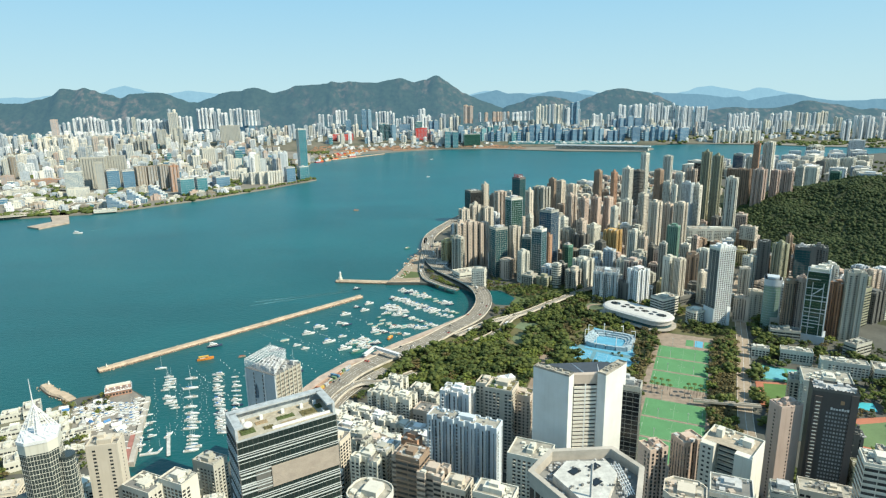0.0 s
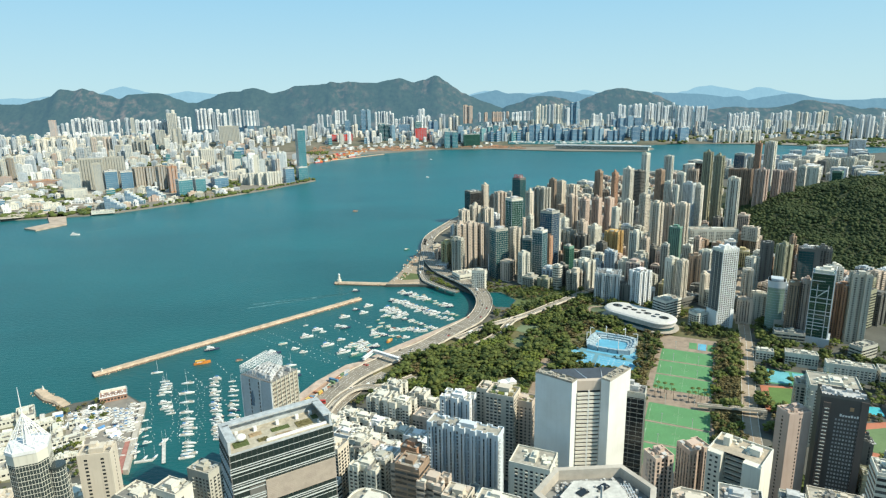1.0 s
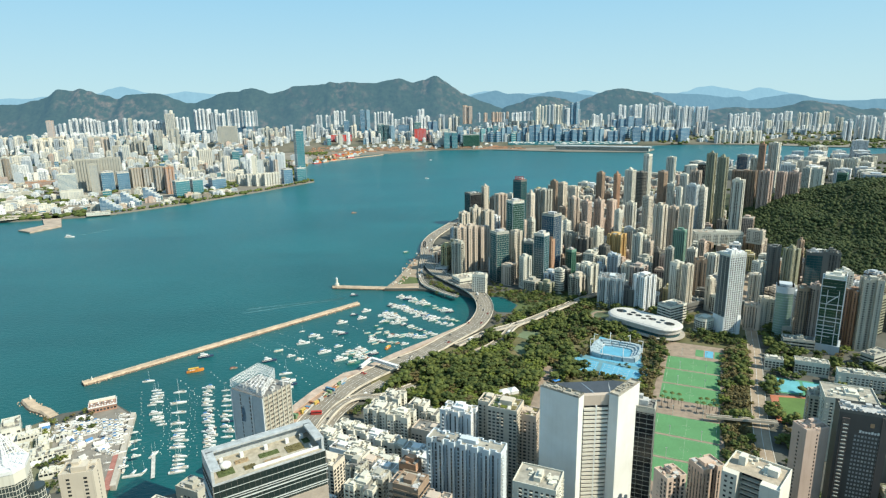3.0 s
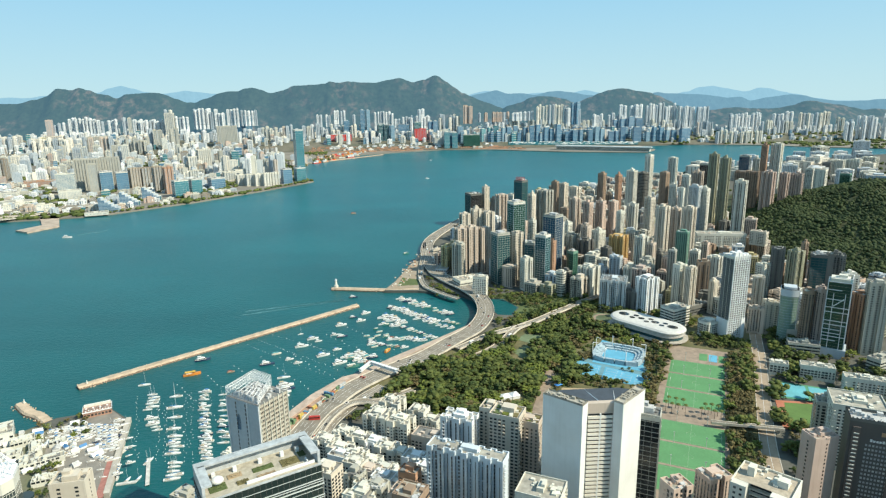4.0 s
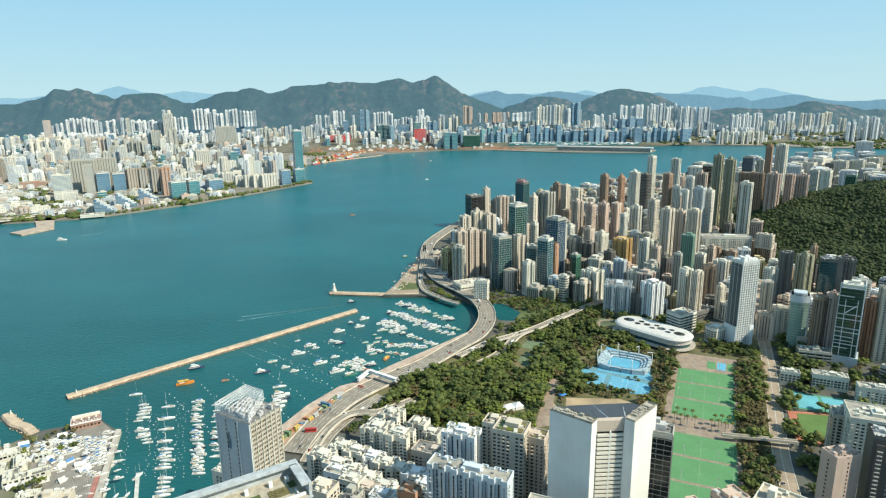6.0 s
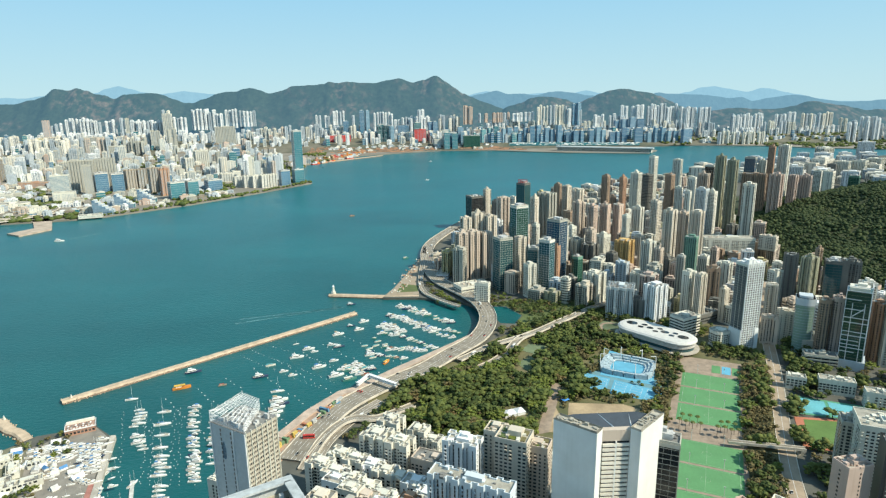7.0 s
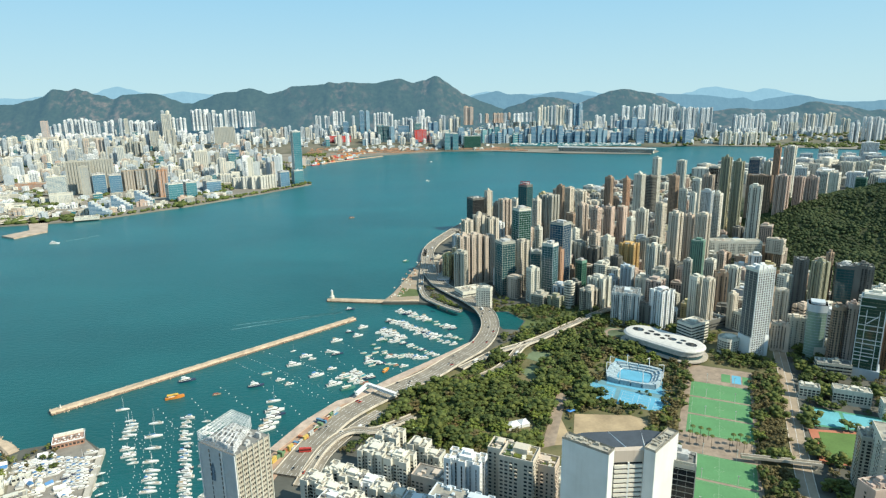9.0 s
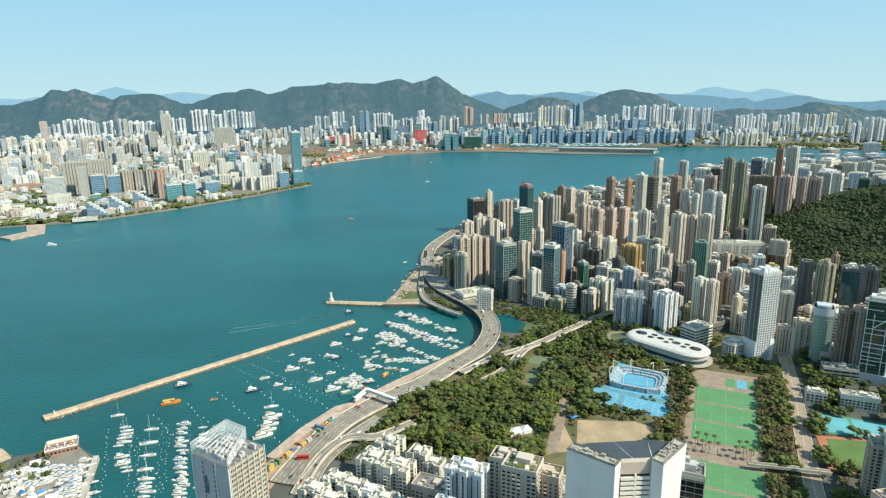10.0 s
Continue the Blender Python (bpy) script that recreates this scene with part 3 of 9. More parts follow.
# ---- roads ----
def spline(pts, step=6.0):
    """Points along a soft curve through the knots."""
    out = []
    n = len(pts)
    for i in range(n - 1):
        p0, p1, p2, p3 = (Vector(pts[max(0, i - 1)]), Vector(pts[i]), Vector(pts[i + 1]), Vector(pts[min(n - 1, i + 2)]))
        k = max(2, int((p2 - p1).length / step))
        for j in range(k):
            t = j / k
            out.append(0.5 * ((2 * p1) + (p2 - p0) * t + (2 * p0 - 5 * p1 + 4 * p2 - p3) * t * t + (3 * p1 - p0 - 3 * p2 + p3) * t ** 3))
    out.append(Vector(pts[-1]))
    return out


def sides(line):
    res = []
    for i, p in enumerate(line):
        d = (line[min(i + 1, len(line) - 1)] - line[max(i - 1, 0)])
        d.z = 0
        d.normalize()
        res.append((p, Vector((d.y, -d.x, 0))))
    return res


lanes = []


def strip(s, sd, a, b, z0, z1):
    """A band from offset a to offset b along the road, from z0 to z1 over its line."""
    n = len(s.v)
    for p, r in sd:
        for off, z in ((a, z0), (a, z1), (b, z1), (b, z0)):
            q = p + r * off
            s.v.append((q.x, q.y, q.z + z))
    for i in range(len(sd) - 1):
        k = n + 4 * i
        for c in range(4):
            d = (c + 1) % 4
            s.f.append((k + c, k + d, k + 4 + d, k + 4 + c))


def road(name, pts, width, label, deck=None, raised=False, n_lanes=2, cars=1.0):
    line = spline(pts)
    sd = sides(line)
    e = tagged(holder(name, 0, 0, 0), label, "road", kind="structure")
    s = Soup()
    strip(s, sd, -width / 2, width / 2, -1.4 if raised else -0.4, 0)
    s.ob("carriageway", deck or DECK, e)
    for side in (-1, 1):
        s = Soup()
        strip(s, sd, side * width / 2 - 0.3, side * width / 2 + 0.3, -1.4 if raised else 0.0, 1.1 if raised else 0.25)
        s.ob("parapet" if raised else "kerb", BARRIER, e)
    s = Soup()
    for k in range(1, n_lanes):
        off = -width / 2 + width * k / n_lanes
        for i in range(0, len(sd) - 1, 1):
            if k * 2 == n_lanes or i % 2 == 0:
                strip(s, sd[i:i + 2], off - 0.14, off + 0.14, 0.01, 0.04)
    if s.v:
        s.ob("lane_marking", LINE, e)["kind"] = "stuff"
    if raised:
        s = Soup()
        for i in range(2, len(sd) - 1, 6):
            p, r = sd[i]
            if p.z > 5.5:
                s.box(p.x, p.y, -4, 2.2, 2.2, p.z + 2.8)
        if s.v:
            s.ob("pier", CONCRETE, e)
    for k in range(n_lanes):
        lanes.append((sd, -width / 2 + width * (k + 0.5) / n_lanes, k * 2 < n_lanes, cars))
    return e


road("elevated_road", [(-112, 575, 6), (-96, 622, 6.5), (-76, 666, 7), (-48, 700, 7), (-15, 730, 7), (18, 758, 7.5), (52, 797, 8.5), (87, 837, 9.5), (107, 884, 10), (114, 930, 10.5), (109, 980, 10.5), (92, 1028, 10), (69, 1076, 9), (50, 1127, 8), (38, 1210, 7), (37, 1325, 7), (54, 1428, 7), (110, 1570, 7), (180, 1720, 7)], 25, "pale concrete elevated harbour road on piers", raised=True, n_lanes=6)
road("slip_road", [(-99, 560, 5), (-88, 604, 7), (-74, 630, 8.5), (-58, 640, 9), (-36, 640, 8), (0, 668, 5.6)], 9, "curved concrete flyover ramp", raised=True)
road("road", [(-91, 562, 4.6), (-83, 605, 4.6), (-58, 652, 4.6), (-34, 682, 4.6)], 13, "grey dual road beside the park", n_lanes=4)
road("slip_road", [(331, 981, 9), (288, 950, 10), (217, 892, 10), (177, 857, 10), (145, 831, 10), (120, 792, 7.5), (98, 768, 5.5), (77, 754, 4.6)], 10, "grey road that drops from the junction to the park", n_lanes=2, raised=True)
road("slip_road", [(163, 845, 10), (129, 826, 10), (101, 810, 9.6), (77, 789, 9), (58, 772, 8.6)], 8, "narrow concrete link from the junction to the harbour road", n_lanes=2, raised=True, cars=0.6)
road("elevated_road", [(35, 1384, 7), (28, 1266, 7), (21, 1166, 7), (19, 1097, 7), (25, 1052, 7), (41, 1022, 7), (60, 995, 7), (76, 976, 7.5)], 8, "narrow concrete slip road along the harbour wall", raised=True)
road("road", [(300, 470, 4.6), (325, 525, 4.6), (359, 590, 4.6), (421, 705, 4.6), (458, 778, 4.6), (535, 930, 4.8), (620, 1060, 5)], 14, "wide city road with tram track between rows of trees", plain("tram_road", (0.35, 0.275, 0.20), 0.9, scale=0.06), n_lanes=2)
road("elevated_road", [(-1500, 1700, 10), (-1169, 1800, 10), (-1112, 1852, 10), (-1062, 1940, 10), (-1016, 2035, 10), (-1059, 2137, 10), (-1166, 2287, 10), (-1319, 2385, 10), (-1629, 2515, 10)], 22, "pale elevated highway along the far shore", raised=True, n_lanes=4, cars=0.0)
road("elevated_road", [(-1600, 1760, 9), (-1180, 1850, 9), (-1110, 1920, 9), (-1100, 2020, 9), (-1230, 2150, 9), (-1700, 2260, 9)], 18, "pale elevated highway loop on the far shore", raised=True, n_lanes=3, cars=0.0)
road("footbridge", [(290, 565, 10), (318, 556, 10.5), (352, 546, 10.5)], 4, "pale covered footbridge across the city road", raised=True, n_lanes=1, cars=0.0)
e = tagged(holder("footbridge", 0, 0, 0), "white covered footbridge over the harbour road", "footbridge")
for a, b in (((-62, 712, 9), (-50, 727, 12.5)), ((-50, 727, 12.5), (-18, 700, 12.5))):
    s = Soup()
    sd = sides([Vector(a), Vector(b)])
    strip(s, sd, -1.8, 1.8, 0, 0.4)
    strip(s, sd, -2.0, 2.0, 3.0, 3.4)
    strip(s, sd, -1.9, -1.7, 0, 1.2)
    strip(s, sd, 1.7, 1.9, 0, 1.2)
    s.ob("span", STEEL, e)
slab("promenade", [(-136, 618), (-113, 666), (-83, 708), (-67, 716), (-21, 764), (18, 800), (55, 836), (86, 868), (92, 864), (62, 832), (26, 796), (-12, 758), (-58, 709), (-76, 700), (-104, 660), (-128, 614)][::-1], -3, 5.6, plain("promenade_stone", (0.46, 0.36, 0.29), 0.9, scale=0.1), "pinkish stone sea wall and promenade along the shelter", "pavement")
slab("work_site", [(-44, 1048), (14, 1052), (18, 1120), (28, 1240), (34, 1330), (10, 1240), (-28, 1092)], 3.6, 4.4, plain("site_earth", (0.46, 0.40, 0.32), 0.95, c2=(0.32, 0.24, 0.16), scale=0.06), "bare orange earth of a harbour work site", "ground")
slab("lawn", [(-23, 1066), (13, 1068), (15, 1100), (-14, 1116)], 4.0, 4.7, GRASS, "strip of rough green grass behind the sea wall", "lawn")
slab("quay", [(-146, 578), (-132, 612), (-108, 658), (-82, 696), (-66, 706), (-72, 690), (-92, 656), (-112, 610), (-122, 570)][::-1], 3.9, 4.6, plain("quay_rust", (0.40, 0.27, 0.19), 0.9, scale=0.1), "rusty working quay beside the road", "pavement")
QUAY_COLOURS = [plain("box_rust", (0.42, 0.17, 0.09), 0.7), plain("box_blue", (0.10, 0.24, 0.38), 0.7), plain("box_green", (0.16, 0.26, 0.14), 0.7), plain("box_yellow", (0.62, 0.45, 0.12), 0.7), plain("box_grey", (0.5, 0.5, 0.48), 0.7)]
rq = random.Random(14)
for i in range(26):
    u = i / 26
    x, y = -128 + 52 * u + rq.uniform(-3, 3), 596 + 88 * u + rq.uniform(-2, 2)
    e = tagged(holder("container", x, y, 4.6, radians(60 + rq.choice((0, 0, 90)))), rq.choice(("rusty cargo container stacked on the quay", "faded cargo container standing on the quay")), "container", "containers on the quay")
    s = Soup()
    L, H = rq.choice((6.0, 6.0, 12.0)), rq.choice((2.6, 2.6, 5.2))
    s.box(0, 0, 0, L, 2.45, H)
    for k in range(int(L / 0.6)):
        for y in (-1.25, 1.25):
            s.box(-L / 2 + 0.3 + k * 0.6, y, 0.1, 0.3, 0.08, H - 0.2)
    s.ob("body", rq.choice(QUAY_COLOURS), e)


rs = random.Random(21)
for nm, mt in (("container", WALL["rust"]), ("site_hut", WALL["pale"]), ("stack", WALL["beige"])):
    s = Soup()
    for i in range(20):
        u = rs.random()
        s.box(-36 + 62 * u + rs.uniform(-10, 22 - 18 * u), 1056 + 235 * u + rs.uniform(-4, 4), 4.4, rs.uniform(1.5, 4.5), rs.uniform(1.2, 2.4), rs.uniform(0.6, 2.2), rs.uniform(0, 3))
    tagged(s.ob(nm, mt), "scattered huts and stacked goods on the work site", "clutter", kind="stuff")


# ---- breakwaters and jetty ----
def mole(name, pts, top, foot, h, label):
    e = tagged(holder(name, 0, 0, 0), label, "breakwater", kind="structure")
    line = spline([(*p, 0) for p in pts], 4.0)
    sd = sides(line)
    r = random.Random(int(pts[0][0]) + 999)
    for nm, m, prof in (("slope", STONEDARK, ((-foot, -3), (-top - 1.2, h * 0.55), (top + 1.2, h * 0.55), (foot, -3))), ("crest", STONE, ((-top - 1.6, h * 0.45), (-top, h), (top, h), (top + 1.6, h * 0.45)))):
        s = Soup()
        for p, q in sd:
            for off, z in prof:
                o = off + r.uniform(-.3, .3)
                s.v.append((p.x + q.x * o, p.y + q.y * o, z + r.uniform(-.08, .08)))
        for i in range(len(sd) - 1):
            for c in range(3):
                k = 4 * i + c
                s.f.append((k, k + 4, k + 5, k + 1))
        s.f.append((0, 1, 2, 3))
        s.f.append(tuple(4 * (len(sd) - 1) + c for c in (3, 2, 1, 0)))
        s.ob(nm, m, e)
    s = Soup()
    for i in range(int(len(sd) * 2.5)):
        p, q = sd[r.randrange(len(sd))]
        o = r.choice((-1, 1)) * r.uniform(top, foot - 0.5)
        z = h * (1 - (abs(o) - top) / (foot - top)) - 0.4
        k = r.uniform(0.6, 1.3)
        s.box(p.x + q.x * o + r.uniform(-2, 2), p.y + q.y * o + r.uniform(-2, 2), z - 0.5, k, k * r.uniform(.6, 1), k, r.uniform(0, 3))
    s.ob("boulder", STONE, e)["kind"] = "stuff"
    return e


slab("paved_ground", [(-430, 580), (-372, 632), (-330, 545), (-300, 500), (-420, 490)][::-1], 3.7, 4.2, plain("spit_ground", (0.26, 0.24, 0.19), 0.95, c2=(0.14, 0.15, 0.08), scale=0.05), "worn ground of the spit between the marquees", "ground")
mole("breakwater", [(-389, 716), (-86, 976)], 3.6, 7.5, 3.6, "long sandy stone breakwater across the shelter mouth")
mole("breakwater", [(-432, 680), (-412, 661), (-396, 652), (-378, 636)], 4.0, 8.5, 3.6, "short rough stone groyne")
mole("jetty", [(-137, 1070), (-46, 1052), (14, 1046)], 4.0, 6.0, 4.2, "low stone jetty with a beacon at its end")
slab("pier", [(-1030, 1668), (-984, 1640), (-946, 1719), (-1036, 1886), (-1078, 1862), (-1000, 1734)], -3, 4, plain("pier_deck", (0.42, 0.34, 0.27), 0.9, scale=0.05), "sandy concrete pier on the far shore", "pier")
mole("breakwater", [(-430, 3430), (-147, 3766)], 5, 9, 4, "thin far breakwater before the cargo basin")
for x, y, k, nm in ((-130, 1072, 15.0, "beacon"), (-381, 722, 4.0, "beacon"), (-426, 678, 4.5, "beacon")):
    e = tagged(holder(nm, x, y, 3.6), "small pale harbour beacon on a stone base", "beacon")
    s = Soup()
    s.prism([(k * .26 * math.cos(i * math.pi / 6), k * .26 * math.sin(i * math.pi / 6)) for i in range(12)], 0, k * 0.28)
    s.prism([(k * .16 * math.cos(i * math.pi / 6), k * .16 * math.sin(i * math.pi / 6)) for i in range(12)], k * 0.28, k * 0.85, ring_top=[(k * .11 * math.cos(i * math.pi / 6), k * .11 * math.sin(i * math.pi / 6)) for i in range(12)])
    s.ob("tower", WALL["pale"], e)
    s = Soup()
    s.prism([(k * .15 * math.cos(i * math.pi / 6), k * .15 * math.sin(i * math.pi / 6)) for i in range(12)], k * 0.85, k * 0.9)
    s.prism([(k * .07 * math.cos(i * math.pi / 6), k * .07 * math.sin(i * math.pi / 6)) for i in range(12)], k * 0.9, k * 1.02)
    s.ob("lantern", STEEL, e)


# ---- buildings ----
def plan_ring(plan, w, d):
    """Outline of a house, counter-clockwise, round its middle."""
    a, b = w / 2, d / 2
    if plan == "cross":
        p, q = a * 0.42, b * 0.42
        return [(-p, -b), (p, -b), (p, -q), (a, -q), (a, q), (p, q), (p, b), (-p, b), (-p, q), (-a, q), (-a, -q), (-p, -q)]
    if plan == "notch":
        n = max(2, round(w / 9.0))
        m = max(1, round(d / 10.0))
        t, r = min(3.2, d * 0.16), []
        st = w / (2 * n - 1)
        for i in range(n):
            x = -a + 2 * i * st
            r += [(x, -b), (x + st, -b)] + ([(x + st, -b + t), (x + 2 * st, -b + t)] if i < n - 1 else [])
        if m > 1:
            su = d / (2 * m - 1)
            for i in range(m - 1):
                y = -b + (2 * i + 1) * su
                r += [(a, y), (a - t, y), (a - t, y + su), (a, y + su)]
        back = [(-x, -y) for x, y in r]
        return r + back
    if plan == "round":
        return [(a * math.copysign(abs(math.cos(k)) ** 0.7, math.cos(k)), b * math.copysign(abs(math.sin(k)) ** 0.7, math.sin(k))) for k in [2 * math.pi * (i + 0.5) / 16 for i in range(16)]]
    if plan == "oct":
        c = min(a, b) * 0.45
        return [(-a + c, -b), (a - c, -b), (a, -b + c), (a, b - c), (a - c, b), (-a + c, b), (-a, b - c), (-a, -b + c)]
    return [(-a, -b), (a, -b), (a, b), (-a, b)]


def along(ring, out=0.0):
    for i, p in enumerate(ring):
        q = ring[(i + 1) % len(ring)]
        L = math.hypot(q[0] - p[0], q[1] - p[1])
        if L > 0.01:
            ux, uy = (q[0] - p[0]) / L, (q[1] - p[1]) / L
            yield p, q, L, ux, uy, uy, -ux


def grown(ring, e):
    """Outline moved outward by e."""
    k, r = len(ring), []
    for i in range(k):
        p0, p, p1 = Vector(ring[i - 1]), Vector(ring[i]), Vector(ring[(i + 1) % k])
        u, v = (p - p0).normalized(), (p1 - p).normalized()
        n1, n2 = Vector((u.y, -u.x)), Vector((v.y, -v.x))
        m = n1 + n2
        m = m / max(0.3, m.length_squared) * 2 if m.length > 0.1 else n1
        r.append((p.x + m.x * e, p.y + m.y * e))
    return r


def windows_on(s, ring, z0, z1, floor, step, ww, wh, out=0.06, rnd=None, front=False):
    """Panes, floor by floor; with rnd the columns differ in width and some stay blank."""
    n = max(1, int((z1 - z0) / floor))
    for p, q, L, ux, uy, nx, ny in along(ring):
        k = int(L / step)
        if k < 1:
            if L < 1.8:
                continue
            k = 1
        st = L / k
        for i in range(k):
            f = rnd.choice((0.0, 0.6, 1.0, 1.0, 1.0, 1.0)) if rnd else 1.0
            if (f == 0.0 and k > 1) or (front and ny > 0.45):
                continue
            hw = min(ww * max(f, 0.45), st * 0.82) / 2
            c = (i + 0.5) * st
            ax, ay = p[0] + ux * (c - hw) + nx * out, p[1] + uy * (c - hw) + ny * out
            bx, by = p[0] + ux * (c + hw) + nx * out, p[1] + uy * (c + hw) + ny * out
            for j in range(n):
                z = z0 + j * floor + floor * 0.3
                s.quad((ax, ay, z), (bx, by, z), (bx, by, z + wh), (ax, ay, z + wh))


def bands_on(s, ring, z0, z1, floor, height, out, at=0.0):
    """Spandrels or ledges that run round the house, one a floor."""
    n = int((z1 - z0) / floor)
    big = grown(ring, out)
    for j in range(n + 1):
        z = z0 + j * floor + at
        if z + height > z1 + 0.6:
            break
        s.prism(big, z, z + height, True, True)


STYLE_WORDS = {"res": "residential tower with rows of small windows", "band": "office block with ribbon windows", "glass": "curtain-wall office tower",
               "rib": "tower block with upright ribs", "slab": "apartment slab with rows of windows", "low": "low block with flat cluttered roof", "slot": "tower block with blank walls and slot windows", "strip": "apartment block with upright strips of windows"}
seed_of = [1]


def house(x, y, w, d, rot, h, style, wall, plan="box", pane="room", z0=4.0, far=False, name="", label="", top="", lite=False):
    """A house: walls, windows, roof, and the plant on the roof."""
    seed_of[0] += 1
    r = random.Random(seed_of[0] * 7919)
    kind = name or ("tower_block" if h > 45 else "city_building")
    e = holder(kind, x, y, z0, radians(rot))
    colour = {"pale": "pale grey", "dark": "near-black", "rust": "rust-red", "olive": "olive-dark"}.get(wall, wall)
    tagged(e, label or f"{colour} {STYLE_WORDS[style]}", "building")
    ring = plan_ring(plan, w, d)
    body = Soup()
    if style == "glass":
        body.prism(ring, 0, h)
        body.ob("glass_wall", GLASS[pane], e)
        fr = Soup()
        fl = 7.6 if far else 3.9
        bands_on(fr, ring, 2, h, fl, 0.5 if far else 0.3, 0.10)
        for p, q, L, ux, uy, nx, ny in along(ring):
            k = max(1, int(L / (9 if far else 4.5)))
            for i in range(k + 1):
                fr.box(p[0] + ux * L * i / k, p[1] + uy * L * i / k, 0, 0.14 if i % k else 0.5, 0.3, h, math.atan2(uy, ux))
        fr.ob("mullion_grid", WALL[{"white": "haze", "pale": "haze"}.get(wall, wall)], e)["kind"] = "stuff"
        crown = Soup()
        crown.prism(grown(ring, 0.25), h - 3.2, h - 0.4, True, True)
        crown.ob("crown_band", WALL[wall], e)
    else:
        body.prism(ring, 0, h)
        body.ob("wall", WALL[wall], e)
        win = Soup()
        if style == "band":
            fl = 4.0
            n = int((h - 3) / fl)
            for p, q, L, ux, uy, nx, ny in along(ring):
                k = max(1, int(L / 7.0))
                for i in range(k):
                    a, b = L * i / k + 0.25, L * (i + 1) / k - 0.25
                    for j in range(n):
                        z = 2.5 + j * fl + 1.3
                        win.quad((p[0] + ux * a + nx * .06, p[1] + uy * a + ny * .06, z), (p[0] + ux * b + nx * .06, p[1] + uy * b + ny * .06, z),
                                 (p[0] + ux * b + nx * .06, p[1] + uy * b + ny * .06, z + 1.9), (p[0] + ux * a + nx * .06, p[1] + uy * a + ny * .06, z + 1.9))
            if not far and not lite:
                led = Soup()
                bands_on(led, ring, 3, h, fl, 0.35, 0.35)
                led.ob("ledge_course", WALL[wall], e)["kind"] = "stuff"
        else:
            fl = 3.0 if not far else 3.6
            step = {"res": 3.3, "rib": 3.6, "slab": 3.4, "low": 3.3, "slot": 10.5, "strip": 2.7}[style] * (1.25 if far else 1.0)
            tall = style == "res" and r.random() < 0.65
            ww, wh = (1.75 if tall else 2.2, 2.25 if tall else 1.5) if not far else (2.8, 2.9 if tall else 1.9)
            if style == "strip" or (style == "res" and r.random() < 0.3):
                step, ww, wh = 2.7, 1.15, fl - 0.28
            elif style == "low" and not far:
                ww, wh = 2.7, 1.95
            windows_on(win, ring, 3, h - 1.5, fl, step, ww, wh, rnd=r)
            if style == "rib" and not far:
                fr = Soup()
                for p, q, L, ux, uy, nx, ny in along(ring):
                    k = max(1, int(L / 3.6))
                    for i in range(k + 1):
                        fr.box(p[0] + ux * L * i / k, p[1] + uy * L * i / k, 0, 0.7, 0.9, h, math.atan2(uy, ux))
                fr.ob("rib_cladding", WALL[wall], e)["kind"] = "stuff"
            elif style in ("res", "slab", "strip") and not far and not lite:
                led = Soup()
                # bay windows and air conditioners under the sills
                for p, q, L, ux, uy, nx, ny in along(ring):
                    k = int(L / step)
                    for i in range(k):
                        if r.random() < 0.5:
                            continue
                        c = (i + 0.5) * L / k
                        for j in range(int((h - 5) / fl)):
                            if r.random() < 0.75:
                                led.box(p[0] + ux * c + nx * .35, p[1] + uy * c + ny * .35, 3 + j * fl + 0.1, 1.6, 0.7, 0.8, math.atan2(uy, ux))
                if led.v:
                    led.ob("bay_relief", WALL[wall], e)["kind"] = "stuff"
        if win.v:
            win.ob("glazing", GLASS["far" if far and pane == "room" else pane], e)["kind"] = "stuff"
    # roof: parapet, stair heads, tanks
    par = Soup()
    inner = grown(ring, -0.5)
    n = len(par.v)
    k = len(ring)
    ph = 1.3
    par.v += [(px, py, h) for px, py in ring] + [(px, py, h + ph) for px, py in ring] + [(px, py, h + ph) for px, py in inner] + [(px, py, h + 0.05) for px, py in inner]
    for i in range(k):
        j = (i + 1) % k
        for a in range(3):
            par.f.append((a * k + i, a * k + j, (a + 1) * k + j, (a + 1) * k + i))
    if not far and not lite:
        par.ob("parapet", WALL[wall], e)
    flat = Soup()
    flat.v += [(px, py, h + 0.08) for px, py in grown(ring, -0.45)]
    flat.f.append(tuple(range(k)))
    deck = flat.ob("roof", ROOF if r.random() < 0.7 else ROOFDARK, e)
    pl = Soup()
    cw, cd = w * r.uniform(0.3, 0.5), d * r.uniform(0.35, 0.55)
    ph = (r.uniform(2.4, 5.2) if w < 28 else r.uniform(2.4, 3.6)) if h > 45 else r.uniform(2.2, 3.4)
    cw, cd = (cw, cd) if w < 28 else (cw * 0.5, cd)
    if plan != "none":
        pl.box(r.uniform(-.08, .08) * w, r.uniform(-.08, .08) * d, h, cw, cd, ph)
        if r.random() < 0.4:
            pl.box(r.uniform(-.1, .1) * w, r.uniform(-.05, .05) * d, h + ph, cw * 0.5, cd * 0.6, ph * 0.6)
        for i in range(2 if far else 7):
            sz = r.uniform(1.2, 3.4)
            pl.box(r.uniform(-.4, .4) * w, r.uniform(-.4, .4) * d, h, sz, sz * r.uniform(.6, 1.4), r.uniform(1, 2.6))
    if far or lite:
        n = len(pl.v)
        pl.v += par.v
        pl.f += [tuple(i + n for i in q) for q in par.f]
    if top == "garden":
        for i in range(6):
            s = Soup()
            s.box((i % 3 - 1) * w * 0.29, (i // 3 - 0.5) * d * 0.46, h + 0.1, w * 0.22, d * 0.3, 0.9)
            s.ob("planting_bed", (GRASS, LEAFLIGHT, DRYBED)[i % 3], deck)
